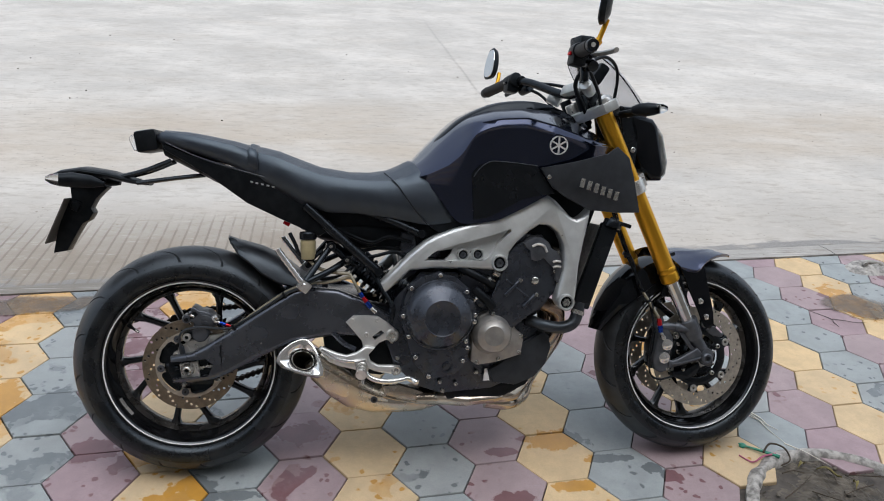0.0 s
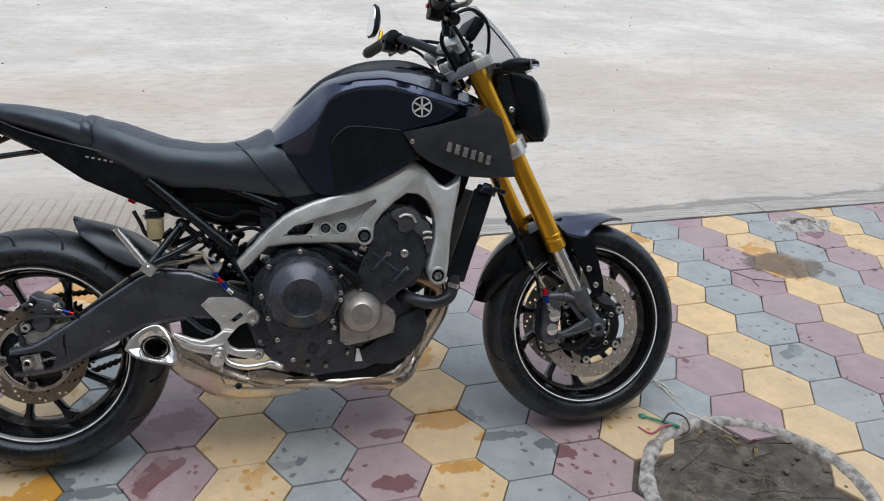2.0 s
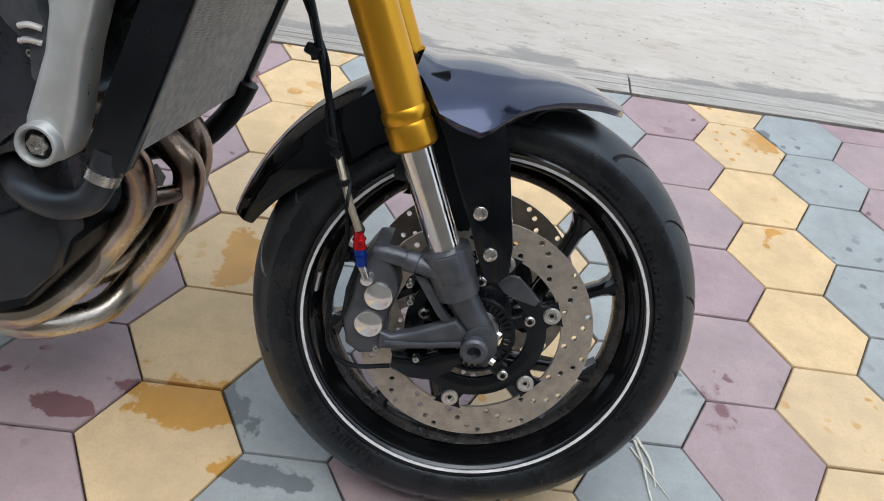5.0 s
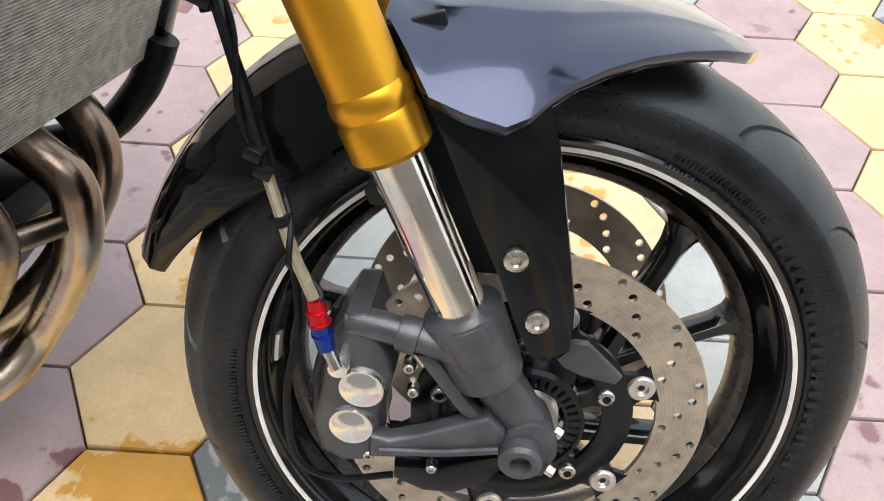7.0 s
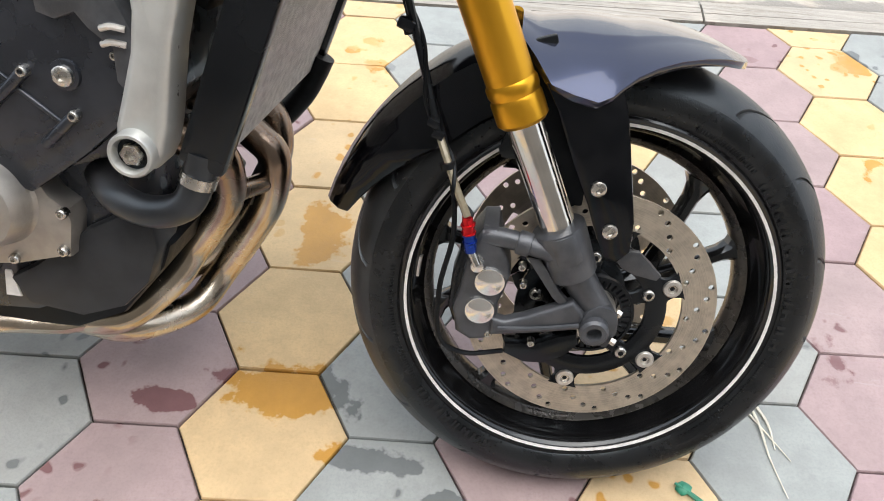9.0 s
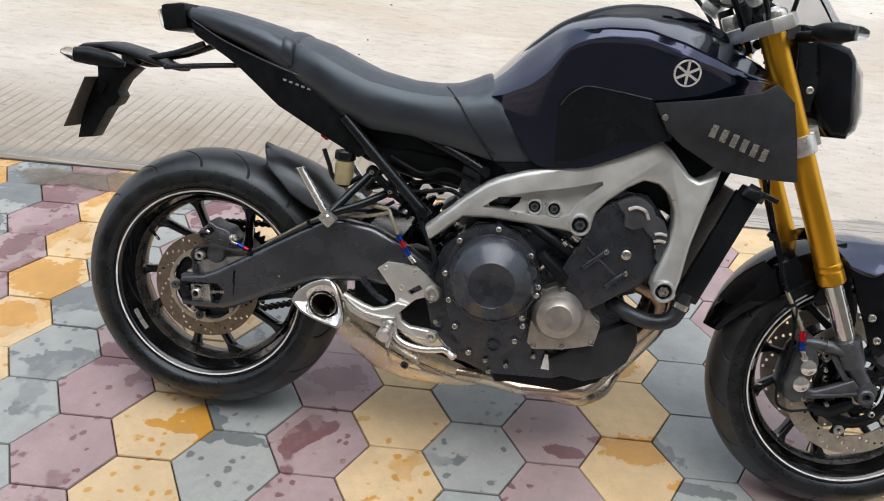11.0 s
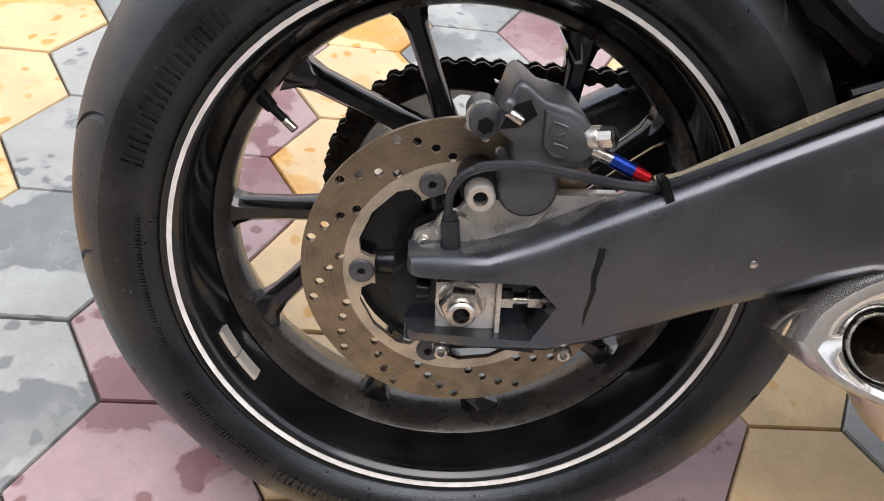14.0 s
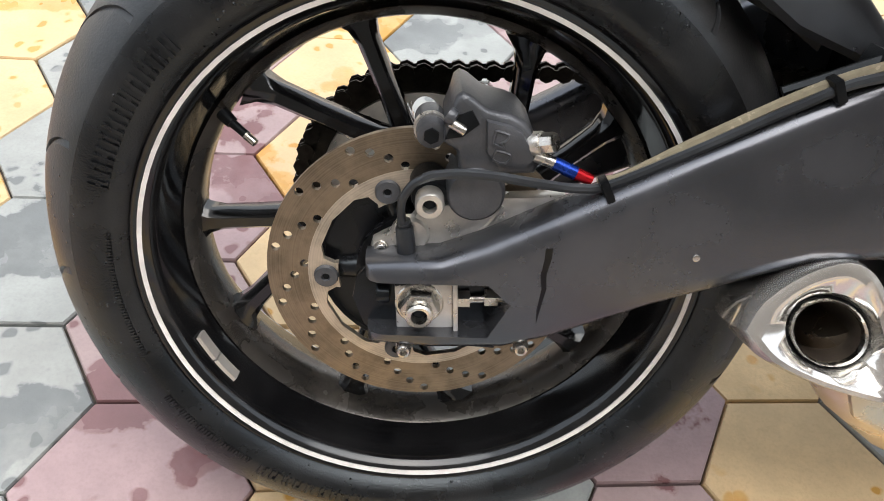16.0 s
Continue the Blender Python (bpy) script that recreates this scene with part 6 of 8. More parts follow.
part("rear_brake_hose", tube(B(), [(0.112, -0.110, 0.4145), (0.13, -0.112, 0.4215), (0.17, -0.116, 0.452), (0.225, -0.120, 0.490), (0.262, -0.125, 0.512), (0.30, -0.13, 0.526), (0.37, -0.135, 0.535), (0.42, -0.14, 0.55)], 0.0042, 8), HOSE, bike, "braided rear brake hose")
part("sensor_lead", tube(B(), [(-0.0185, -0.103, 0.362), (-0.0210, -0.107, 0.376), (-0.0210, -0.112, 0.389), (-0.015, -0.113, 0.4015), (-0.006, -0.1135, 0.408)], 0.0031, 10), PLASTIC, bike, "thin black sensor lead")
part("sensor_cable", tube(B(), [(-0.008, -0.1135, 0.407), (0.0, -0.114, 0.4105), (0.017, -0.116, 0.414), (0.038, -0.117, 0.415), (0.07, -0.117, 0.4125), (0.098, -0.117, 0.4115), (0.12, -0.118, 0.417), (0.17, -0.122, 0.449), (0.225, -0.126, 0.486), (0.262, -0.131, 0.509), (0.33, -0.136, 0.526)], 0.0036, 8), PLASTIC, bike, "black wheel sensor cable")
bm = rod(B(), (-0.0178, -0.1025, 0.363), (-0.0140, -0.104, 0.341), 0.0066, 0.0074, 18, 0.0012)
rod(bm, (-0.0186, -0.1025, 0.369), (-0.0176, -0.1025, 0.362), 0.0048, seg=14, bevel=0.0008)
for dz in (0.3665, 0.3635):
    rod(bm, (-0.0183, -0.1025, dz), (-0.0181, -0.1025, dz - 0.0016), 0.0056, seg=14, bevel=0.0005)
sensor = part("speed_sensor", bm, PLASTIC, bike, "black wheel speed sensor")
bolt(bracket, (-0.033, -0.0935, 0.3395), 0.0056, 0.006)
for x, z in ((0.116, 0.4155), (0.245, 0.500)):
    bm = B()
    box(bm, (0.006, 0.014, 0.016), (x, -0.136 + arm_y(x) * 1.2, z), (0, -30, 0), 0.001)
    part("cable_tie", bm, BLACK_MATT, bike)

# valve and balance weights
bm = rod(B(), (-0.168, -0.02, 0.100), (-0.156, -0.026, 0.092), 0.0062, 0.005, 12)
rod(bm, (-0.158, -0.025, 0.093), (-0.143, -0.031, 0.084), 0.0036, 0.0034, 10)
part("valve_stem", bm, BLACK_MATT, rear_wheel, "rubber valve stem")
part("valve_cap", rod(B(), (-0.145, -0.0305, 0.0850), (-0.137, -0.0338, 0.0802), 0.0036, 0.0035, 10), STEEL, rear_wheel)
for w, a0, y in ((rear_wheel, 207, -0.052), (rear_wheel, 214.6, -0.052), (front_wheel, 172, -0.03)):
    bm = B()
    rings = []
    for k in range(5):
        a = radians(a0 + k * 1.8)
        rings.append([(r * math.cos(a), y + dy, r * math.sin(a)) for r, dy in ((0.2072, -0.0055), (0.2058, 0.0055), (0.2025, 0.005), (0.204, -0.005))])
    skin(bm, rings)
    part("balance_weight", bm, SATIN_ALLOY, w, "stick-on wheel weight")

# sprocket and chain on the far side
SY = 0.088
bm = B()
n = 45
pts = []
for k in range(n * 4):
    a = 2 * math.pi * k / (n * 4)
    r = 0.113 + 0.0045 * (1 if k % 4 in (1, 2) else -1)
    pts.append((r * math.cos(a), r * math.sin(a)))
slab(bm, pts, SY - 0.003, SY + 0.003, 0)
cut = rod(B(), (0, SY - 0.05, 0), (0, SY + 0.05, 0), 0.096, seg=60)
part("sprocket", carve(bm, cut), CHAIN, rear_wheel, "dark worn rear sprocket")
bm = lathe(B(), [(0.0, 0.05), (0.06, 0.05), (0.066, 0.066), (0.088, 0.074), (0.098, 0.078), (0.098, 0.084), (0.07, 0.084), (0, 0.084)], seg=48)
cut = B()
for k in range(5):
    a = 2 * math.pi * (k + 0.3) / 5
    rod(cut, (0.083 * math.cos(a), 0, 0.083 * math.sin(a)), (0.083 * math.cos(a), 0.2, 0.083 * math.sin(a)), 0.012, seg=18)
part("sprocket_carrier", carve(bm, cut), ALLOY, rear_wheel, "bare alloy sprocket carrier")
fs = Vector((0.585, SY, 0.43))
rc = Vector((0, SY, AXLE_Z))
R1, R2 = 0.116, 0.042
d = (fs - rc)
base = math.atan2(d.z, d.x)
spread_a = math.acos((R1 - R2) / d.length)
line = []
for k in range(41):
    a = base + spread_a + (2 * math.pi - 2 * spread_a) * k / 40
    line.append(rc + Vector((R1 * math.cos(a), 0, R1 * math.sin(a))))
for k in range(17):
    a = base - spread_a + 2 * spread_a * k / 16
    line.append(fs + Vector((R2 * math.cos(a), 0, R2 * math.sin(a))))
line.append(line[0])
acc, samples = 0.0, []
pitch = 0.0159
for p, q in zip(line, line[1:]):
    seg_l = (q - p).length
    while acc <= seg_l:
        samples.append((p.lerp(q, acc / seg_l), (q - p).normalized()))
        acc += pitch
    acc -= seg_l
bm = B()
for i, (p, dd) in enumerate(samples):
    wide = 0.0085 if i % 2 else 0.0062
    rod(bm, p - Vector((0, 0.009, 0)), p + Vector((0, 0.009, 0)), 0.0048, seg=6)
    ang = -math.degrees(math.atan2(dd.z, dd.x))
    for s in (-1, 1):
        c = p + dd * pitch / 2 + Vector((0, s * wide, 0))
        box(bm, (pitch, 0.0018, 0.0085), c, (0, ang, 0))
        for e in (-0.5, 0.5):
            q = c + dd * pitch * e
            rod(bm, q - Vector((0, 0.0009, 0)), q + Vector((0, 0.0009, 0)), 0.0078, seg=8)
tagged(part("chain", bm, CHAIN, bike, "dark oily drive chain", crease=0), kind="stuff")

# rear hugger: fold line, then skirt edge, at stations from the tip to the arm
fold = ((0.100, 0.632, 0.010, 0.103, 0.626, 0.016), (0.122, 0.624, 0.044, 0.126, 0.602, 0.072), (0.147, 0.617, 0.06, 0.162, 0.577, 0.09), (0.19, 0.604, 0.065, 0.187, 0.553, 0.093), (0.238, 0.582, 0.07, 0.226, 0.530, 0.094), (0.27, 0.556, 0.072, 0.268, 0.517, 0.095), (0.30, 0.53, 0.072, 0.30, 0.505, 0.095), (0.345, 0.505, 0.072, 0.345, 0.48, 0.095))
rings = []
for xc, zc, wc, xs_, zs_, ws_ in fold:
    half = [(xs_, -ws_, zs_), ((xc + xs_) / 2, -(wc + ws_) / 2 - 0.006, (zc + zs_) / 2), (xc, -wc - 0.004, zc - 0.004), (xc - 0.001, -wc + 0.006, zc + 0.002), (xc - 0.004, -wc * 0.5, zc + 0.009), (xc - 0.005, 0, zc + 0.012)]
    full = half + [(x, -y, z) for x, y, z in half[-2::-1]]
    rings.append(full + [(x - 0.002, y * 0.95, z - 0.0045) for x, y, z in full[::-1]])
bm = B()
skin(bm, rings)
hugger = part("rear_hugger", bm, PLASTIC, bike, "matt black rear tyre hugger", crease=30)
bm = B()
box(bm, (0.03, 0.03, 0.014), (0.285, -0.112, 0.514), (0, 20, 0), 0.003)
part("hugger_tab", bm, BLACK_MATT, hugger)

# front brake, hub, fender (steered with the fork)
for s in (-1, 1):
    fd = disc("front_brake_disc", front_wheel, 0.1460, 0.1065, s * 0.072, (0.1130, 0.1235, 0.1340, 0.1400), 15, DISC_F, 0.0045)
    y0, y1 = s * 0.072 - 0.0035, s * 0.072 + 0.0035
    bm = lathe(B(), [(0.0865, y1), (0.0885, y1 - 0.0012), (0.0885, y0 + 0.0012), (0.0865, y0), (0.066, y0), (0.0645, y0 + 0.001), (0.0645, y1 - 0.001), (0.066, y1)], seg=60, closed=True)
    part("disc_carrier", bm, BLACK_SATIN, fd, "black ring-shaped disc carrier")
    for k in range(5):
        a = radians(23 - 72 * k)
        rings = []
        for r, tw in ((0.048, 0.0085), (0.056, 0.008), (0.066, 0.0115), (0.072, 0.014)):
            rings.append([(r * math.cos(a) - v * tw * math.sin(a), s * 0.071 + u, r * math.sin(a) + v * tw * math.cos(a)) for u, v in ((-0.0035, -0.8), (-0.0035, 0.8), (-0.002, 1), (0.0035, 1), (0.0035, -1), (-0.002, -1))])
        bm = B()
        skin(bm, rings)
        part("carrier_arm", bm, BLACK_SATIN, fd)
        bolt(fd, (0.0685 * math.cos(a), s * 0.075, 0.0685 * math.sin(a)), 0.0074, 0.005, (0, s, 0))
        # black plug for the shade inside each socket
        part("socket_shade", rod(B(), (0.0685 * math.cos(a), s * 0.079, 0.0685 * math.sin(a)), (0.0685 * math.cos(a), s * 0.0803, 0.0685 * math.sin(a)), 0.0035, seg=6), BLACK_MATT, fd)
    for k in range(6):
        a = radians(23 - 61 * k)
        rings = []
        for r, tw in ((0.084, 0.020), (0.089, 0.0145), (0.096, 0.0125), (0.1045, 0.0155), (0.1075, 0.019)):
            rings.append([(r * math.cos(a) - v * tw * math.sin(a), s * 0.072 + u, r * math.sin(a) + v * tw * math.cos(a)) for u, v in ((-0.003, -0.9), (-0.003, 0.9), (-0.002, 1), (0.003, 1), (0.003, -1), (-0.002, -1))])
        bm = B()
        skin(bm, rings)
        part("carrier_lug", bm, DISC_F if s > 0 else BLACK_SATIN, fd)
        c = (0.0965 * math.cos(a), s * 0.0745, 0.0965 * math.sin(a))
        bm = lathe(B(), [(0.0058, -0.0035), (0.0098, -0.0035), (0.0112, -0.0015), (0.0112, 0.004), (0.0058, 0.004)], seg=22, closed=True)
        button = part("disc_button", bm, ALLOY, fd, "silver floating disc button", pose(*c))
        part("button_rivet", lathe(B(), [(0.0028, -0.001), (0.0056, -0.001), (0.0056, 0.004), (0.0028, 0.004)], seg=16, closed=True), STEEL, fd, "", pose(*c))
bm = lathe(B(), [(0.046, -0.086), (0.049, -0.086), (0.049, -0.078), (0.034, -0.078), (0.034, -0.084), (0.046, -0.084)], seg=60, closed=True)
cut = B()
for k in range(36):
    a = 2 * math.pi * k / 36
    box(cut, (0.0085, 0.05, 0.003), (0.0405 * math.cos(a), -0.083, 0.0405 * math.sin(a)), (0, -math.degrees(a), 0))
part("sensor_ring", carve(bm, cut), BLACK_SATIN, front_wheel, "slotted black sensor ring")
part("hub_spacer", lathe(B(), [(0.018, -0.10), (0.026, -0.10), (0.028, -0.092), (0.03, -0.07), (0.018, -0.07)], seg=32, closed=True), ALLOY, front_wheel)
bm = rod(B(), (FRONT_X + 0.013, -0.112, 0.298), (FRONT_X + 0.013, 0.128, 0.298), 0.012, seg=6)
part("front_axle", bm, ENGINE, bike, "", STEER)
bm = lathe(B(), [(0.0075, 0.02), (0.0165, 0.02), (0.0165, -0.002), (0.0135, -0.005), (0.0085, -0.005), (0.0075, 0.0)], seg=24, closed=True)
part("axle_head", bm, CAST, bike, "hollow hexagon axle head", pose(1.4405, -0.127, 0.2985))
# pinch bolts
for p in ((1.462, -0.116, 0.284), (1.463, -0.110, 0.318)):
    part("pinch_bolt", rod(B(), p, (p[0] + 0.006, p[1] - 0.002, p[2] - 0.002), 0.0045, seg=6, bevel=0.0008), STEEL, bike)

def hood_ring(a, R, w, drop, thick=0.0035):
    """A section of the rear mudguard at angle a round the axle."""
    prof = [(-w, -drop), (-w * 0.99, -drop * 0.4), (-w * 0.86, -0.004), (-w * 0.5, 0.004), (0, 0.009), (w * 0.5, 0.004), (w * 0.86, -0.004), (w * 0.99, -drop * 0.4), (w, -drop)]
    prof = prof + [(y * 0.95, h - thick) for y, h in prof[::-1]]
    return [(cx + (R + h) * math.cos(a), y, cz + (R + h) * math.sin(a)) for y, h in prof]


cx, cz = FRONT_X + 0.009, 0.290
bm = B()
rings = []
for k in range(17):
    f = k / 16
    a = radians(97 + 68 * f)
    rings.append(hood_ring(a, 0.306 + 0.018 * min(1, f * 2.5), 0.072 - 0.045 * max(0, (f - 0.55) / 0.45) ** 1.6, 0.06 * (1 - 0.75 * max(0, (f - 0.55) / 0.45))))
skin(bm, rings)
part("rear_mudguard", bm, BLACK_GLOSS, bike, "gloss black rear half of the front mudguard", STEER, crease=40)
# painted front half: spine height, then the flared edge (y, z) at stations along x
HOOD = ((1.318, 0.622, -0.075, 0.600), (1.335, 0.628, -0.098, 0.585), (1.352, 0.633, -0.119, 0.566), (1.375, 0.6365, -0.1235, 0.560), (1.398, 0.637, -0.1255, 0.556), (1.411, 0.6365, -0.122, 0.562), (1.421, 0.636, -0.116, 0.571), (1.433, 0.6345, -0.112, 0.581), (1.452, 0.631, -0.104, 0.590),
        (1.475, 0.6255, -0.092, 0.5955), (1.50, 0.617, -0.076, 0.597), (1.525, 0.607, -0.057, 0.595), (1.545, 0.597, -0.038, 0.590), (1.558, 0.589, -0.014, 0.585))
rings = []
for x, zc, ye, ze in HOOD:
    zc -= 0.025 * min(1, (zc - ze) * 20)
    h = zc - ze
    half = [(ye + 0.001, ze - 0.004), (ye, ze), (ye * 0.94, ze + 0.006 * min(1, h * 25)), (ye * 0.80, ze + h * 0.42), (ye * 0.62, ze + h * 0.66), (ye * 0.5, ze + h * 0.78), (ye * 0.46, ze + h * 0.86), (ye * 0.42, ze + h * 0.88), (ye * 0.2, ze + h * 0.98), (0, zc)]
    outer = [un(x, y, z) for y, z in half]
    outer[-1] = (outer[-1][0], 0.0, outer[-1][2])
    ring = outer + [(p[0], -p[1], p[2]) for p in outer[-2::-1]]
    rings.append(ring + [(p[0], p[1] * 0.97, p[2] - 0.004) for p in ring[::-1]])
bm = B()
skin(bm, rings)
fender = part("front_fender", bm, NAVY, bike, "gloss navy black front mudguard", STEER, crease=48)
stay_line = [(1.347, 0.566), (1.354, 0.5655), (1.375, 0.5605), (1.398, 0.556), (1.411, 0.562), (1.421, 0.571), (1.432, 0.540), (1.446, 0.485), (1.459, 0.432), (1.461, 0.398), (1.449, 0.384), (1.434, 0.390), (1.422, 0.412), (1.408, 0.445), (1.385, 0.49), (1.362, 0.54)]
for s in (-1, 1):
    bm = panel(stay_line, lambda x, z: -0.1185 + 0.035 * max(0, z - 0.54) - 0.05 * max(0, 0.53 - z) ** 2 + 0.25 * max(0, x - 1.436 + 0.27 * (z - 0.48)), 0.011, 0.0035)
    for v in bm.verts:
        v.co = UNSTEER @ v.co
    if s > 0:
        mirror_y(bm)
    leg = part("fender_stay", bm, BLACK_GLOSS, fender, "gloss black mudguard side stay")
    for x, z in ((1.415, 0.466), (1.435, 0.420)):
        p = un(x, -0.119, z)
        bolt(leg, (p[0], -s * p[1], p[2]), 0.0085, 0.004, (0, s, 0))
bm = panel([(1.30, 0.585), (1.345, 0.60), (1.36, 0.55), (1.40, 0.44), (1.40, 0.42), (1.375, 0.42), (1.33, 0.50), (1.30, 0.54)], lambda x, z: -0.082, 0.01, 0.003)
part("fender_inner_panel", bm, BLACK_MATT, fender)

# front caliper, built where it stands
cal = [(1.305, 0.402), (1.321, 0.404), (1.327, 0.385), (1.336, 0.368), (1.341, 0.35), (1.337, 0.33), (1.331, 0.31), (1.334, 0.28), (1.322, 0.262), (1.305, 0.258), (1.287, 0.268), (1.281, 0.30), (1.287, 0.325), (1.290, 0.355), (1.294, 0.383)]
bm = slab(B(), cal, -0.116, -0.05, 0.008, 3)
fcal = part("front_caliper", bm, CAST, bike, "dark grey four-piston front caliper")
bm = slab(B(), [(1.295, 0.385), (1.285, 0.372), (1.276, 0.33), (1.275, 0.29), (1.283, 0.268), (1.30, 0.266), (1.30, 0.385)], -0.098, -0.055, 0.008, 3)
part("caliper_body", bm, BLACK_SATIN, fcal)
for x, z in ((1.319, 0.3415), (1.312, 0.3035)):
    bm = lathe(B(), [(0.0, -0.0075), (0.007, -0.0068), (0.0125, -0.0045), (0.0150, -0.0035), (0.0165, -0.0035), (0.0172, -0.001), (0.0172, 0.01), (0.0, 0.01)], seg=28)
    part("piston_cap", bm, POLISHED, fcal, "bright alloy piston cap", pose(x, -0.118, z))
bm = tube(B(), [(1.306, -0.106, 0.392), (1.335, -0.110, 0.392), (1.385, -0.115, 0.384)], 0.011, 12)
part("caliper_arm", bm, CAST, fcal, "dark cast caliper mount")
part("mount_collar", rod(B(), (1.343, -0.111, 0.391), (1.358, -0.113, 0.389), 0.0135, seg=18, bevel=0.002), CAST, fcal)
bm = slab(B(), [(1.326, 0.296), (1.341, 0.293), (1.364, 0.303), (1.392, 0.318), (1.413, 0.330), (1.427, 0.316), (1.428, 0.295), (1.385, 0.284), (1.344, 0.275), (1.326, 0.272)], -0.121, -0.103, 0.006, 3)
part("caliper_arm", bm, CAST, fcal)
bm = slab(B(), [(1.354, 0.376), (1.370, 0.376), (1.397, 0.338), (1.419, 0.315), (1.412, 0.309), (1.390, 0.328)], -0.116, -0.105, 0.004)
part("caliper_arm", bm, CAST, fcal)
bm = slab(B(), [(1.345, 0.258), (1.38, 0.262), (1.405, 0.276), (1.425, 0.284), (1.430, 0.270), (1.418, 0.252), (1.395, 0.236), (1.37, 0.234), (1.345, 0.244)], -0.112, -0.09, 0.006)
part("pad_holder", bm, BLACK_SATIN, fcal)
for x, z in ((1.352, 0.362), (1.356, 0.340), (1.375, 0.265), (1.325, 0.27)):
    bolt(fcal, (x, -0.112, z), 0.0048, 0.005)
part("banjo_bolt", rod(B(), (1.303, -0.112, 0.363), (1.303, -0.130, 0.364), 0.008, 0.0075, 12, 0.002), POLISHED, fcal)
part("blue_fitting", rod(B(), (1.2945, -0.126, 0.380), (1.290, -0.127, 0.401), 0.0066, 0.0074, 10), BLUE, fcal, "blue anodised hose fitting")
part("red_fitting", rod(B(), (1.290, -0.127, 0.401), (1.2865, -0.128, 0.421), 0.0072, 0.0056, 10), RED, fcal, "red anodised hose fitting")
bh = part("front_brake_hose", tube(B(), [(1.246, -0.095, 0.497), (1.231, -0.084, 0.54), (1.216, -0.075, 0.583), (1.197, -0.067, 0.637), (1.182, -0.065, 0.675), (1.169, -0.065, 0.706), (1.15, -0.065, 0.76)], 0.0045, 8), BLACK_SATIN, bike, "black front brake hose with a clear lower sleeve")
part("clear_sleeve", tube(B(), [(1.2865, -0.128, 0.421), (1.2795, -0.1245, 0.434), (1.272, -0.12, 0.447), (1.259, -0.108, 0.472), (1.246, -0.095, 0.497)], 0.0044, 8), HOSE, bh, "clear sleeve over braided steel")
twist = [(1.2865, -0.128, 0.421), (1.272, -0.12, 0.447), (1.246, -0.095, 0.497), (1.216, -0.075, 0.583), (1.182, -0.065, 0.675), (1.15, -0.065, 0.76)]
turns = []
for k in range(60):
    f = k / 59 * 4.999
    p = Vector(twist[int(f)]).lerp(Vector(twist[int(f) + 1]), f - int(f))
    turns.append(p + Vector((math.cos(f * 4.2), math.sin(f * 4.2), 0)) * (0.0062 if k else 0.004))
part("twisted_cable", tube(B(), turns, 0.0022, 6, 2), BLACK_MATT, bh, "thin black cable wound round the hose")
bm = B()
for dz in (0.0, 0.012):
    box(bm, (0.012, 0.014, 0.008), (1.2465 - dz * 0.5, -0.097, 0.496 + dz), (0, 20, 0), 0.001)
part("hose_clip", bm, BLACK_SATIN, bh, "black plastic hose clips")
part("hose_stem", rod(B(), (1.303, -0.130, 0.366), (1.2945, -0.126, 0.381), 0.0046, 0.005, 10), STEEL, fcal)
for k in range(3):
    c0, c1 = Vector((1.2945, -0.126, 0.380)), Vector((1.2865, -0.128, 0.421))
    p = c0.lerp(c1, 0.28 + 0.24 * k)
    part("fitting_rib", rod(B(), p, p + (c1 - c0) * 0.045, 0.0082, seg=12, bevel=0.0006), BLUE if k < 1 else RED, fcal)
bm = slab(B(), [(1.318, 0.512), (1.326, 0.524), (1.335, 0.524), (1.342, 0.512), (1.350, 0.484), (1.345, 0.474), (1.314, 0.474), (1.310, 0.482)], -0.086, -0.078, 0.002)
bm = carve(bm, rod(B(), (1.330, -0.2, 0.500), (1.330, 0.0, 0.500), 0.0045, seg=14))
inner = part("guard_bracket", bm, BLACK_SATIN, bike, "black mudguard bracket with a bolt hole")
bolt(inner, (1.331, -0.084, 0.520), 0.006, 0.006, material=BLACK_SATIN)
part("sensor_cable", tube(B(), [(1.345, -0.108, 0.245), (1.30, -0.115, 0.24), (1.270, -0.12, 0.262), (1.265, -0.125, 0.33), (1.274, -0.122, 0.40), (1.262, -0.106, 0.467), (1.240, -0.083, 0.52), (1.206, -0.066, 0.60), (1.18, -0.056, 0.67), (1.16, -0.05, 0.74)], 0.003, 7), BLACK_MATT, bike, "thin black sensor cable")
for p in ((1.261, -0.109, 0.468), (1.209, -0.070, 0.592)):
    part("cable_tie", rod(B(), (p[0], p[1], p[2] - 0.003), (p[0] - 0.002, p[1], p[2] + 0.003), 0.0085, seg=10), BLACK_MATT, bh)
bm = B()
box(bm, (0.018, 0.014, 0.012), (1.203, -0.074, 0.598), (0, 20, 0), 0.003)
part("hose_clip", bm, BLACK_SATIN, bh, "black hose guide clip")
bm = slab(B(), [(1.452, 0.375), (1.467, 0.387), (1.477, 0.387), (1.506, 0.361), (1.502, 0.354), (1.476, 0.358), (1.462, 0.364)], -0.094, -0.086, 0.003)
part("sensor_bracket", bm, CAST, bike)
part("arm_rib", tube(B(), [(1.335, -0.122, 0.284), (1.38, -0.1225, 0.291), (1.424, -0.1225, 0.302)], 0.003, 8), CAST, fcal)

# triple clamps, handlebar, cockpit
bm = slab(B(), [(1.02, -0.04), (1.05, -0.10), (1.085, -0.138), (1.125, -0.138), (1.145, -0.11), (1.11, -0.06), (1.10, 0.0), (1.11, 0.06), (1.145, 0.11), (1.125, 0.138), (1.085, 0.138), (1.05, 0.10), (1.02, 0.04)], -0.014, 0.014, 0.004)
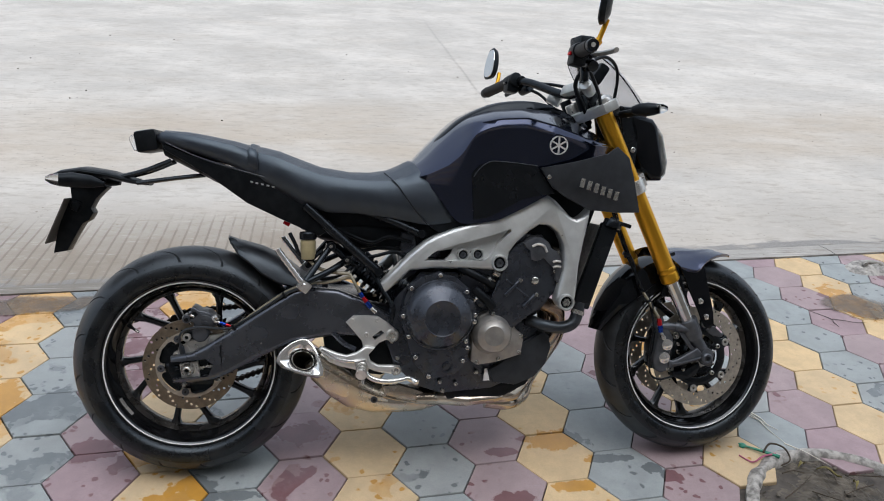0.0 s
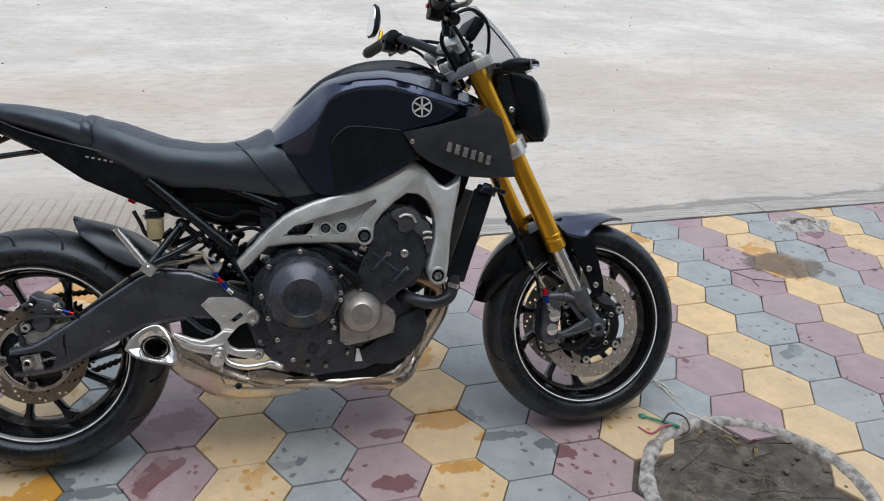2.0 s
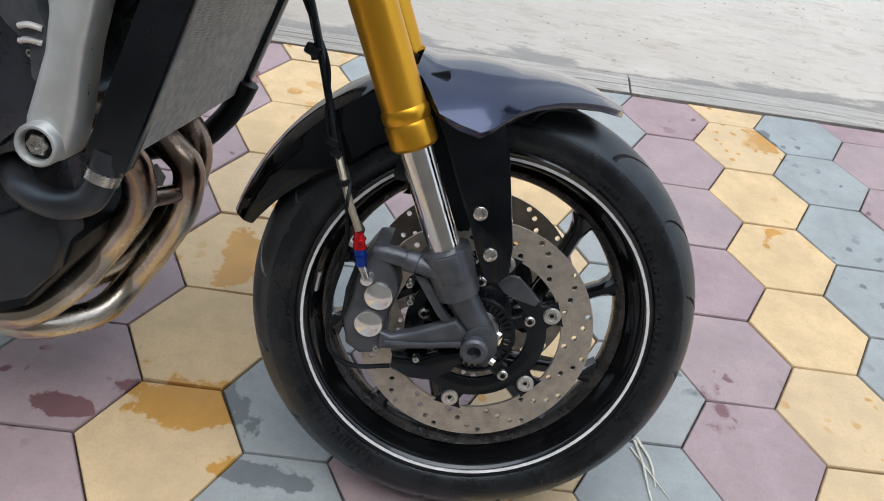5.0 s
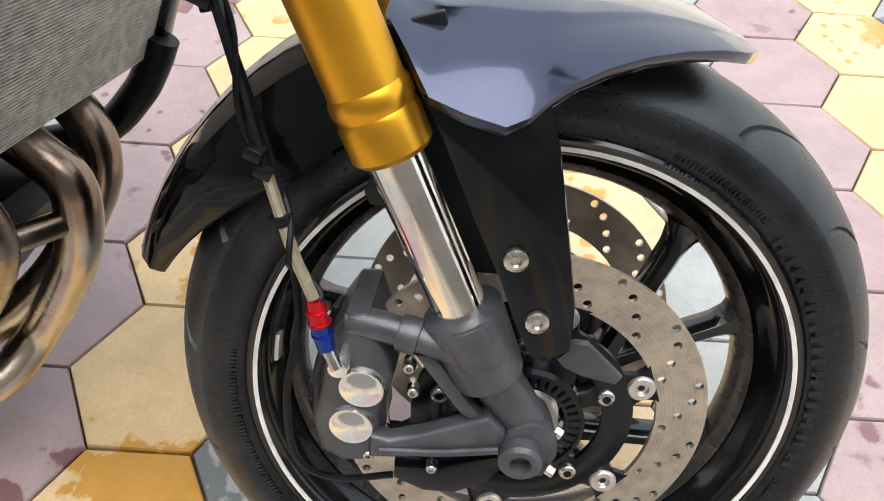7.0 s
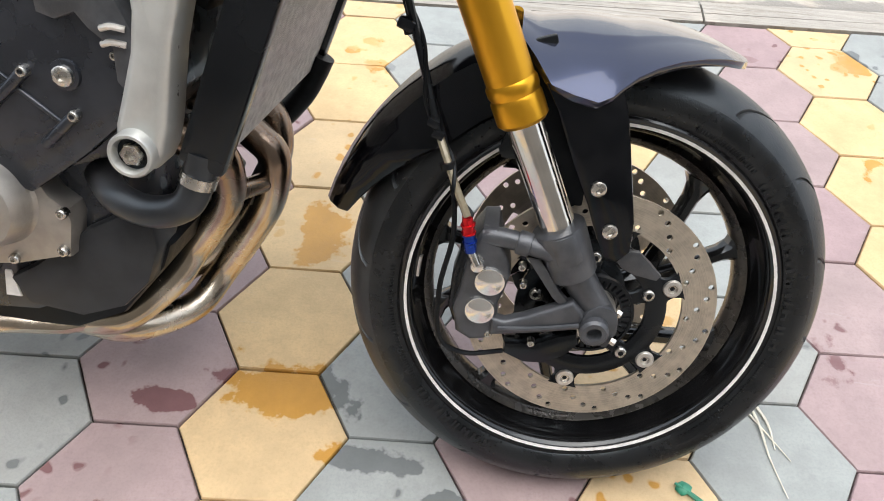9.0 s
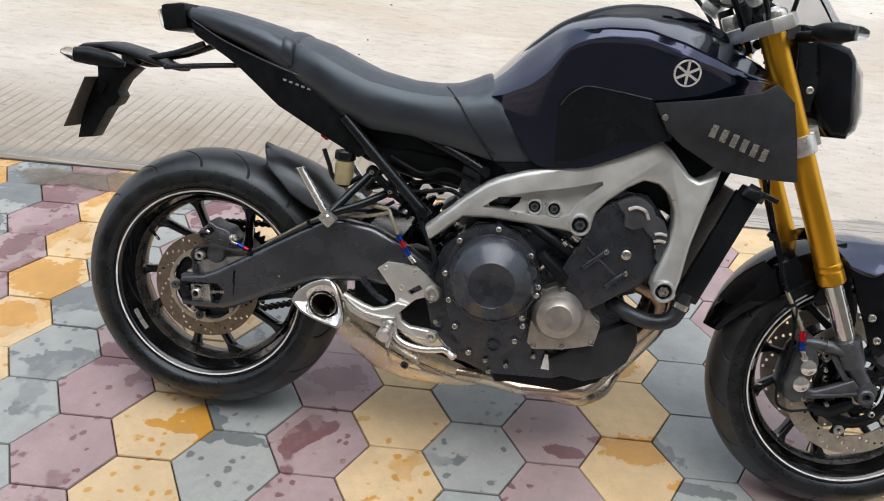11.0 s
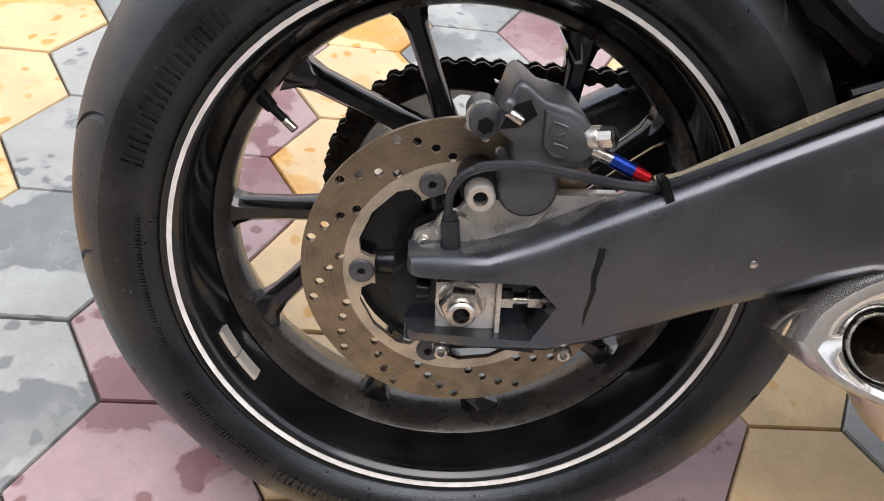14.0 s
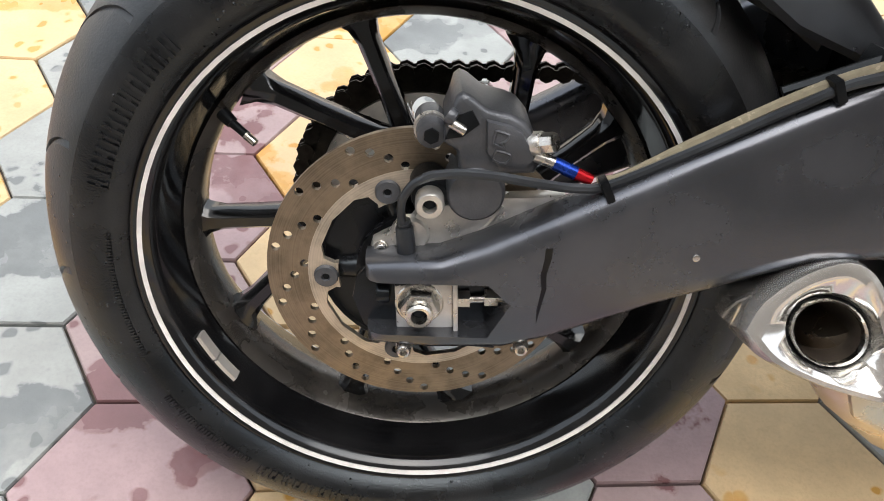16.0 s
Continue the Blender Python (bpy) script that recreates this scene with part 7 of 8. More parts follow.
bmesh.ops.transform(bm, matrix=Matrix(((1, 0, 0, 0), (0, 0, 1, 0), (0, 1, 0, 0), (0, 0, 0, 1))), verts=bm.verts)
top_m = STEER @ Matrix.Translation((1.09, 0, 0.995)) @ Matrix.Rotation(radians(-25), 4, "Y") @ Matrix.Translation((-1.09, 0, 0))
top_clamp = part("upper_fork_clamp", bm, SILVER, bike, "silver-grey upper fork clamp", top_m)
for s in (-1, 1):
    bm = lathe(B(), [(0.0, 0.014), (0.008, 0.014), (0.012, 0.010), (0.02, 0.006), (0.022, 0.0), (0.022, -0.016), (0, -0.016)], seg=24)
    part("fork_cap", bm, ALLOY, top_clamp, "silver fork cap", pose(1.108, s * 0.105, 0.02, 90, 0, 0))
    part("riser", rod(B(), (1.075, s * 0.05, 0.01), (1.075, s * 0.05, 0.055), 0.018, 0.016, 18, 0.002), BLACK_SATIN, top_clamp)
part("stem_nut", lathe(B(), [(0.0, 0.03), (0.018, 0.03), (0.02, 0.026), (0.02, 0.0), (0, 0.0)], seg=24), ALLOY, top_clamp, "", pose(1.065, 0, 0.012, 90, 0, 0))
bm = slab(B(), [(1.19, 0.80), (1.25, 0.825), (1.265, 0.79), (1.20, 0.765)], -0.115, 0.115, 0.006)
part("lower_fork_clamp", bm, ALLOY, bike, "silver lower fork clamp", STEER @ Matrix.Translation((-0.03, 0, 0)))
bar = part("handlebar", tube(B(), [(0.924, -0.373, 1.104), (0.955, -0.26, 1.118), (0.99, -0.18, 1.11), (1.045, -0.09, 1.068), (1.068, -0.04, 1.055), (1.068, 0.04, 1.055), (1.045, 0.09, 1.068), (0.99, 0.18, 1.11), (0.955, 0.26, 1.118), (0.924, 0.373, 1.104)], 0.0125, 12), BLACK_SATIN, bike, "black tapered handlebar", STEER)
for s in (-1, 1):
    g0, g1 = Vector((0.952, s * 0.262, 1.117)), Vector((0.925, s * 0.37, 1.105))
    bm = B()
    rings = []
    dd = (g1 - g0).normalized()
    sd = dd.cross(Vector((0, 0, 1))).normalized()
    up = sd.cross(dd)
    for k in range(19):
        c = g0.lerp(g1, k / 18)
        r = 0.0175 if k in (0, 18) else (0.0168 if k % 2 else 0.0158)
        rings.append([c + (sd * math.cos(a) + up * math.sin(a)) * r for a in (2 * math.pi * i / 16 for i in range(16))])
    skin(bm, rings)
    part("grip", bm, GRIP, bar, "black rubber grip")
    part("bar_end", rod(B(), g1, g1 + dd * 0.022, 0.0165, 0.0145, 18, 0.003), BLACK_SATIN, bar)
    part("end_bolt", rod(B(), g1 + dd * 0.02, g1 + dd * 0.0235, 0.0055, seg=12), ALLOY, bar)
    bm = B()
    c = g0 - dd * 0.03
    rod(bm, g0 - dd * 0.004, g0 - dd * 0.055, 0.021, 0.023, 16, 0.003)
    box(bm, (0.036, 0.04, 0.05), c + Vector((-0.004, 0, -0.012)), (0, 10, 0), 0.006)
    pod = part("switch_pod", bm, BLACK_MATT, bar, "black handlebar switch pod")
    bm = B()
    box(bm, (0.008, 0.016, 0.008), c + Vector((-0.024, 0, -0.006)), (0, 0, 0), 0.002)
    part("switch", bm, RED if s < 0 else BLACK_SATIN, pod)
    bm = tube(B(), [g0 + Vector((0.02, -s * 0.05, 0.0)), g0 + Vector((0.045, -s * 0.02, -0.002)), g0 + Vector((0.055, s * 0.03, -0.008)), g0 + Vector((0.038, s * 0.11, -0.018))], 0.0065, 8)
    lever = part("lever", bm, BLACK_SATIN if s > 0 else ALLOY, bar, "black hand lever" if s > 0 else "silver front brake lever")
    bm = rod(B(), g0 + Vector((0.024, -s * 0.07, 0.002)), g0 + Vector((0.03, -s * 0.02, 0.002)), 0.013, 0.014, 14, 0.002)
    mc = part("master_cylinder", bm, BLACK_SATIN, bar)
    if s < 0:
        bm = B()
        box(bm, (0.045, 0.05, 0.032), g0 + Vector((0.03, 0.055, 0.03)), (0, 0, 10), 0.006)
        r_ = part("front_reservoir", bm, BLACK_SATIN, bar, "black front brake reservoir")
        part("reservoir_hose", tube(B(), [g0 + Vector((0.04, 0.05, 0.02)), g0 + Vector((0.055, 0.03, 0.0)), g0 + Vector((0.035, 0.02, -0.01))], 0.006, 8), BLACK_MATT, bar)
    # mirror with gold stem
    b0 = g1 + Vector((0.022, -s * 0.01, 0.012))
    part("mirror_stem", tube(B(), [b0, b0 + Vector((0.012, s * 0.004, 0.03)), b0 + Vector((0.018, s * 0.012, 0.052))], 0.0062, 10), GOLD, bar, "gold anodised mirror stem")
    part("stem_clamp", rod(B(), g1 + Vector((0.012, -s * 0.02, 0.0)), g1 + Vector((0.03, -s * 0.02, 0.018)), 0.01, seg=12), GOLD, bar)
    hd = pose(*(b0 + Vector((0.004, s * 0.035, 0.085))), 0, 10, 8 if s > 0 else -31)
    bm = B()
    rings = []
    for xx, k in ((-0.011, 0.93), (-0.008, 1.0), (0.004, 0.9), (0.012, 0.55)):
        ring = []
        for i in range(20):
            a = 2 * math.pi * i / 20
            cc, ss = math.cos(a), math.sin(a)
            ring.append((xx, s * 0.036 * k * math.copysign(abs(cc) ** 0.8, cc) * (1 - 0.25 * ss), 0.053 * k * math.copysign(abs(ss) ** 0.75, ss)))
        rings.append(ring)
    skin(bm, rings)
    mir = part("mirror", bm, BLACK_MATT, bar, "black mirror housing", hd)
    bm = B()
    rings = []
    for xx, k in ((-0.0125, 0.86), (-0.0105, 0.88)):
        rings.append([(xx, s * 0.036 * k * math.copysign(abs(math.cos(a)) ** 0.8, math.cos(a)) * (1 - 0.25 * math.sin(a)), 0.053 * k * math.copysign(abs(math.sin(a)) ** 0.75, math.sin(a))) for a in (2 * math.pi * i / 20 for i in range(20))])
    skin(bm, rings)
    part("mirror_glass", bm, MIRROR, mir, "mirror glass")
# cables
for pts, r in (([(0.98, 0.21, 1.10), (1.03, 0.17, 1.07), (1.07, 0.12, 1.0), (1.10, 0.08, 0.93)], 0.0045), ([(1.0, -0.2, 1.10), (1.06, -0.19, 1.12), (1.12, -0.14, 1.09), (1.13, -0.09, 1.0), (1.11, -0.07, 0.93)], 0.0045), ([(0.98, -0.22, 1.105), (1.04, -0.17, 1.05), (1.08, -0.12, 1.01), (1.10, -0.08, 0.95)], 0.005), ([(0.97, 0.2, 1.11), (1.05, 0.14, 1.10), (1.10, 0.06, 1.07), (1.13, 0.0, 1.02)], 0.005), ([(1.0, -0.17, 1.09), (1.0, -0.13, 1.05), (1.04, -0.10, 1.0), (1.08, -0.06, 0.95)], 0.006)):
    part("control_cable", tube(B(), pts, r, 8), BLACK_MATT, bike, "", STEER)
bm = B()
box(bm, (0.035, 0.115, 0.065), (1.12, 0.01, 1.105), (0, 35, 0), 0.012)
dash = part("instrument_panel", bm, BLACK_MATT, bike, "black instrument panel", STEER)
bm = B()
box(bm, (0.03, 0.06, 0.05), (1.10, 0, 1.05), (0, 25, 0), 0.008)
part("dash_bracket", bm, BLACK_MATT, dash)

for p, q, r in (((1.0, -0.2, 1.10), (1.0, -0.235, 1.085), 0.017), ((0.985, -0.215, 1.085), (0.985, -0.215, 1.05), 0.012), ((1.035, -0.12, 1.06), (1.06, -0.10, 1.04), 0.018), ((1.035, 0.12, 1.06), (1.06, 0.10, 1.04), 0.018), ((1.0, 0.19, 1.10), (0.985, 0.225, 1.09), 0.018)):
    part("bar_clamp", rod(B(), p, q, r, r * 0.9, 14, 0.003), SILVER if abs(p[1]) < 0.15 else BLACK_SATIN, bar)
bm = B()
box(bm, (0.05, 0.13, 0.03), (1.07, 0, 1.062), (0, 20, 0), 0.006)
part("bar_mount", bm, SILVER, bar, "grey cast handlebar mount")
for s in (-1, 1):
    for dx in (-0.012, 0.012):
        bolt(bar, (1.075 + dx, s * 0.045, 1.076), 0.0055, 0.005, (0.3, 0, 0.9))
bm = B()
box(bm, (0.05, 0.04, 0.05), (1.10, -0.055, 1.02), (0, 25, 0), 0.008)
part("ignition_lock", bm, BLACK_SATIN, bar)

# headlight, screen, indicators
bm = slab(B(), [(1.165, 1.0), (1.19, 1.008), (1.258, 0.99), (1.275, 0.97), (1.297, 0.85), (1.288, 0.815), (1.25, 0.815), (1.215, 0.852), (1.18, 0.93)], -0.082, 0.082, 0.018, 3)
lamp = part("headlight", bm, BLACK_GLOSS, bike, "gloss black headlight shell", STEER @ Matrix.Translation((0.012, 0, -0.010)))
bm = slab(B(), [(1.255, 0.985), (1.272, 0.978), (1.296, 0.945), (1.312, 0.87), (1.306, 0.832), (1.29, 0.818), (1.28, 0.83)], -0.074, 0.074, 0.012, 3)
part("headlight_lens", bm, LENS, lamp, "clear headlight lens")
bm = slab(B(), [(1.262, 0.968), (1.272, 0.96), (1.292, 0.86), (1.285, 0.84), (1.28, 0.85)], -0.066, 0.066, 0.004)
part("reflector", bm, CHROME, lamp)
for s in (-1, 1):
    bm = slab(B(), [(1.15, 1.02), (1.19, 1.01), (1.21, 0.94), (1.20, 0.86), (1.18, 0.86), (1.16, 0.94)], s * 0.072, s * 0.082, 0.003)
    br = part("headlight_bracket", bm, BLACK_SATIN, lamp)
    bolt(br, (1.19, s * 0.083, 0.90), 0.008, 0.004, (0, s, 0))
    bolt(br, (1.172, s * 0.083, 0.995), 0.007, 0.004, (0, s, 0))
    stem = part("indicator_stem", tube(B(), [(1.155, s * 0.10, 0.985), (1.165, s * 0.15, 0.985), (1.17, s * 0.19, 0.985)], 0.011, 10), BLACK_MATT, bike, "", STEER)
    bm = along(B(), [((1.135, s * 0.195, 0.985), 0.010, 0.010), ((1.148, s * 0.207, 0.985), 0.020, 0.016), ((1.168, s * 0.220, 0.985), 0.023, 0.018), ((1.184, s * 0.230, 0.985), 0.02, 0.015), ((1.192, s * 0.235, 0.985), 0.014, 0.011)], 2.2, 18)
    ind = part("front_indicator", bm, BLACK_MATT, bike, "black front indicator with clear tip", STEER)
    bm = along(B(), [((1.182, s * 0.234, 0.985), 0.019, 0.014), ((1.198, s * 0.244, 0.985), 0.015, 0.012), ((1.208, s * 0.250, 0.985), 0.006, 0.005)], 2.2, 16)
    part("indicator_lens", bm, LENS, ind, "clear lens")
bm = B()
rings = []
for k in range(9):
    f = k / 8
    x = 1.292 - 0.155 * f - 0.012 * math.sin(f * math.pi)
    z = 1.0 + 0.165 * f + 0.012 * math.sin(f * math.pi)
    w = 0.10 + 0.035 * math.sin(f * math.pi * 0.8) - 0.03 * f * f
    ring = []
    for j in range(11):
        u = -1 + 2 * j / 10
        ring.append((x - 0.055 * u * u, w * u, z - 0.015 * u * u))
    rings.append(ring + [(a - 0.0025, b * 0.99, c - 0.002) for a, b, c in ring[::-1]])
skin(bm, rings)
part("windscreen", bm, SMOKE, bike, "smoked clear fly screen", STEER)
bm = B()
skin(bm, [oval(1.18, 1.0, 0.075, 0.018, 3), oval(1.23, 1.0, 0.08, 0.016, 3), oval(1.262, 0.996, 0.06, 0.012, 3)])
part("screen_mount", bm, BLACK_MATT, bike, "", STEER)

# tail bracket, plate, rear indicators
tail = part("tail_bracket", along(B(), [((-0.345, 0, 0.797), 0.035, 0.005), ((-0.31, 0, 0.807), 0.065, 0.009), ((-0.26, 0, 0.812), 0.075, 0.012), ((-0.20, 0, 0.803), 0.062, 0.011), ((-0.145, 0, 0.788), 0.045, 0.008), ((-0.103, 0, 0.780), 0.028, 0.004)], 2.8), BLACK_MATT, bike, "matt black tail bracket with mudguard")
for s in (-1, 1):
    part("bracket_bar", tube(B(), [(-0.175, s * 0.035, 0.797), (-0.11, s * 0.035, 0.815), (-0.045, s * 0.035, 0.842)], 0.007, 8), BLACK_SATIN, tail, "black steel bracket bar")
    part("bracket_bar", tube(B(), [(-0.13, s * 0.045, 0.783), (-0.05, s * 0.045, 0.795), (0.03, s * 0.045, 0.805)], 0.0055, 8), BLACK_SATIN, tail)
    bm = along(B(), [((-0.20, s * 0.082, 0.780), 0.006, 0.006), ((-0.23, s * 0.090, 0.786), 0.016, 0.016), ((-0.27, s * 0.098, 0.790), 0.02, 0.019), ((-0.30, s * 0.104, 0.790), 0.017, 0.016)], 2.2, 16)
    ri = part("rear_indicator", bm, BLACK_MATT, bike, "black rear indicator with clear lens")
    bm = along(B(), [((-0.296, s * 0.103, 0.790), 0.0175, 0.0165), ((-0.318, s * 0.106, 0.792), 0.013, 0.013), ((-0.33, s * 0.108, 0.793), 0.005, 0.005)], 2.2, 14)
    part("indicator_lens", bm, LENS, ri, "clear lens")
    part("indicator_arm", rod(B(), (-0.24, s * 0.05, 0.785), (-0.245, s * 0.09, 0.788), 0.009, seg=10), BLACK_MATT, ri)
bm = slab(B(), [(-0.300, 0.785), (-0.25, 0.785), (-0.206, 0.771), (-0.225, 0.752), (-0.237, 0.739), (-0.249, 0.716), (-0.243, 0.704), (-0.254, 0.685), (-0.270, 0.676), (-0.290, 0.642), (-0.310, 0.605), (-0.345, 0.599), (-0.335, 0.648), (-0.317, 0.710), (-0.313, 0.738), (-0.297, 0.741)], -0.024, 0.024, 0.005)
holder = part("plate_holder", bm, BLACK_MATT, tail, "matt black number plate holder")
bm = B()
box(bm, (0.022, 0.07, 0.026), (-0.285, 0, 0.722), (0, 25, 0), 0.005)
part("plate_lamp", bm, BLACK_MATT, tail)
bm = B()
box(bm, (0.003, 0.14, 0.125), (-0.324, 0, 0.685), (0, 23.5, 0), 0.001)
plate = part("number_plate", bm, PLATE, tail, "grey metal number plate seen edge on")
bm = B()
box(bm, (0.018, 0.03, 0.014), (0.252, -0.07, 0.684), (0, 30, 0), 0.003)
part("red_reflector", bm, RED, bike, "small red reflector")
# side stand, on the far side
bm = tube(B(), [(0.66, 0.14, 0.25), (0.64, 0.20, 0.14), (0.62, 0.26, 0.10)], 0.011, 10)
part("side_stand", bm, BLACK_SATIN, bike, "black side stand")

# tank marks and trims
# the badge is a plain six-armed star in its ring
for k in range(3):
    bm = B()
    box(bm, (0.042, 0.002, 0.0045), (0, -0.001, 0), (0, 30 + 60 * k, 0))
    part("badge_bar", bm, BADGE, tank, "", badge_m)
# raised silver bars where the shroud carries a name
for k in range(6):
    bm = B()
    x = 1.012 + 0.0205 * k
    y = -0.228 + 0.30 * max(0, x - 1.0) ** 1.2 + 0.06 * (0.86 - (0.803 - 0.32 * (x - 1.01)))
    box(bm, (0.0115, 0.004, 0.024), (x, y - 0.001, 0.801 - 0.33 * (x - 1.012)), (0, 13, -16), 0.001)
    part("raised_mark", bm, STEEL, shroud, "raised silver mark")
bolt(shroud, (0.921, -0.226, 0.815), 0.006, 0.002)
bm = lathe(B(), [(0.0, 0.012), (0.03, 0.012), (0.042, 0.008), (0.046, 0.0), (0.046, -0.02), (0, -0.02)], seg=36)
cap = part("filler_cap", bm, BLACK_SATIN, tank, "black fuel filler cap", pose(0.93, 0, 1.008, 90, 0, 0))
bm = B()
ridge = curve_points([(0.635, 0.055, 0.893), (0.67, 0.080, 0.929), (0.72, 0.096, 0.971), (0.80, 0.105, 1.006), (0.88, 0.10, 1.0175), (0.95, 0.088, 1.0135), (1.02, 0.072, 0.990), (1.09, 0.05, 0.956)], 6)
skin(bm, [[(x, -w * 1.06, z - 0.03), (x, -w * 0.97, z - 0.007), (x, -w * 0.9, z), (x, -w * 0.6, z + 0.004), (x, 0, z + 0.006), (x, w * 0.6, z + 0.004), (x, w * 0.9, z), (x, w * 0.97, z - 0.007), (x, w * 1.06, z - 0.03)] for x, w, z in ridge])
part("tank_ridge", bm, BLACK_GLOSS, tank, "gloss black raised tank centre")
knee = [(0.727, 0.822), (0.745, 0.842), (0.779, 0.853), (0.83, 0.850), (0.895, 0.843), (0.925, 0.80), (0.945, 0.772), (0.90, 0.765), (0.863, 0.757), (0.81, 0.728), (0.77, 0.707), (0.735, 0.70)]
bm = panel(knee, lambda x, z: -tank_w(x, z) - 0.008, 0.02, 0.0025, 4)
kp = part("knee_panel", bm, BLACK_SATIN, tank, "satin black knee panel let into the tank")
edge_line = [(0.731, 0.812), (0.742, 0.830), (0.758, 0.845), (0.779, 0.8535), (0.83, 0.8505), (0.895, 0.8435)]
part("panel_edge", tube(B(), [(x, -tank_w(x, z) - 0.0085, z) for x, z in edge_line], 0.0011, 6, 5), CAST, kp, "thin lighter line along the knee panel's edge")
for k, (x, z) in enumerate(((0.165, 0.803), (0.178, 0.800), (0.192, 0.797), (0.206, 0.794), (0.219, 0.791))):
    bm = B()
    box(bm, (0.007, 0.002, 0.004), (x + 0.0, -0.1185 if x > 0.2 else -0.112, z - 0.012), (0, 12, 0))
    part("small_mark", bm, SILVER, bike, "small grey mark")

# ---- soil pit, scraps and road details ----
def thing(name, bm, material, label, category, group="", kind="", crease=38):
    return tagged(part(name, bm, material, crease=crease), label, category, group, kind)


PIT_AT, PIT_R = Vector((1.814, -0.349, 0)), 0.318
rng_p = random.Random(11)
# uneven cement collar
bm = B()
rings = []
for k in range(160):
    a = 2 * math.pi * k / 160
    w = noise.noise(Vector((math.cos(a) * 2.1, math.sin(a) * 2.1, 0)))
    w2 = noise.noise(Vector((math.cos(a) * 6, math.sin(a) * 6, 3)))
    w3 = noise.noise(Vector((math.cos(a) * 17, math.sin(a) * 17, 5)))
    ro, ri = PIT_R + 0.010 * w + 0.006 * w2 + 0.002 * w3, PIT_R - 0.042 - 0.006 * w2 - 0.003 * w3
    ring = []
    for r, z in ((ro, -0.03), (ro, 0.004 + 0.002 * w2), (ro - 0.012, 0.012 + 0.003 * w), ((ro + ri) / 2, 0.016 + 0.004 * w2), (ri + 0.008, 0.012), (ri, 0.002), (ri - 0.006, -0.05)):
        ring.append(PIT_AT + Vector((r * math.cos(a), r * math.sin(a), z)))
    rings.append(ring)
rings.append(rings[0])
skin(bm, rings, closed=True, caps=False)
bmesh.ops.remove_doubles(bm, verts=bm.verts, dist=1e-5)
thing("pit_collar", bm, PIT, "rough round cement collar round a soil pit in the paving", "collar", kind="structure")
# lumpy mud inside
bm = B()
rows = []
for i in range(41):
    r = (PIT_R - 0.034) * i / 40
    row = []
    for k in range(150):
        a = 2 * math.pi * k / 150
        p = Vector((r * math.cos(a), r * math.sin(a), 0))
        warp = p + 0.03 * Vector((noise.noise(p * 14), noise.noise(p * 14 + Vector((7, 2, 0))), 0))
        h = 0.014 * noise.noise(p * 8) + 0.017 * (0.5 - abs(noise.noise(Vector((warp.x * 17, warp.y * 30, 0))))) + 0.007 * (0.5 - abs(noise.noise(Vector((warp.x * 44, warp.y * 62, 4))))) + 0.0035 * noise.noise(p * 130)
        row.append(PIT_AT + p + Vector((0, 0, h - 0.017 + 0.004 * (i == 40))))
    rows.append(row)
skin(bm, rows[1:], closed=True, caps=False)
bmesh.ops.contextual_create(bm, geom=[v for v in bm.verts if (v.co.xy - PIT_AT.xy).length < 0.008])
thing("mud", bm, MUD, "lumpy dark dried mud filling the soil pit", "mud", kind="structure", crease=0)


def clod(at, r, seed):
    bm = B()
    bmesh.ops.create_icosphere(bm, subdivisions=2, radius=r)
    for v in bm.verts:
        v.co *= 1 + 0.35 * noise.noise(v.co / r * 1.3 + Vector((seed, 0, 0)))
        v.co.z *= 0.55
    bmesh.ops.translate(bm, vec=at, verts=bm.verts)
    return bm


for k in range(34):
    a, r = rng_p.uniform(0, 6.28), (PIT_R - 0.07) * math.sqrt(rng_p.random())
    s = rng_p.uniform(0.004, 0.010)
    at = PIT_AT + Vector((r * math.cos(a), r * math.sin(a), -0.006 + s * 0.2))
    thing("clod", clod(at, s, k), MUD, "dark lump of dried mud in the soil pit", "clod", "mud clods in the pit")
for k in range(16):
    a, r = rng_p.uniform(0, 6.28), (PIT_R - 0.09) * math.sqrt(rng_p.random())
    c = PIT_AT + Vector((r * math.cos(a), r * math.sin(a), 0.006))
    d = Vector((math.cos(a * 3.1), math.sin(a * 3.1), 0)) * rng_p.uniform(0.03, 0.085)
    bm = tube(B(), [c - d, c + Vector((rng_p.uniform(-0.01, 0.01), rng_p.uniform(-0.01, 0.01), 0.006)), c + d], 0.0022, 5, 4, 0.001)
    thing("twig", bm, TWIG, "thin dark twig lying on the mud", "twig", "twigs in the pit")
for at, rot, sx in (((1.765, -0.11), 35, 0.030), ((1.83, -0.15), -20, 0.038), ((1.88, -0.20), 60, 0.028)):
    bm = B()
    rings = []
    for k in range(7):
        f = k / 6
        w = 0.006 * math.sin(math.pi * min(1, f * 0.95 + 0.04))
        x = (f - 0.5) * 2 * sx
        zz = 0.010 + 0.012 * math.sin(f * 5)
        rings.append([(x, -w, zz + 0.004), (x, 0, zz), (x, w, zz + 0.004), (x, w, zz + 0.003), (x, 0, zz - 0.0012), (x, -w, zz + 0.003)])
    skin(bm, rings)
    bmesh.ops.transform(bm, matrix=pose(at[0], at[1], 0, 0, 0, rot), verts=bm.verts)
    thing("dry_leaf", bm, LEAF, "withered yellow-green leaf on the mud", "leaf", "leaves in the pit")
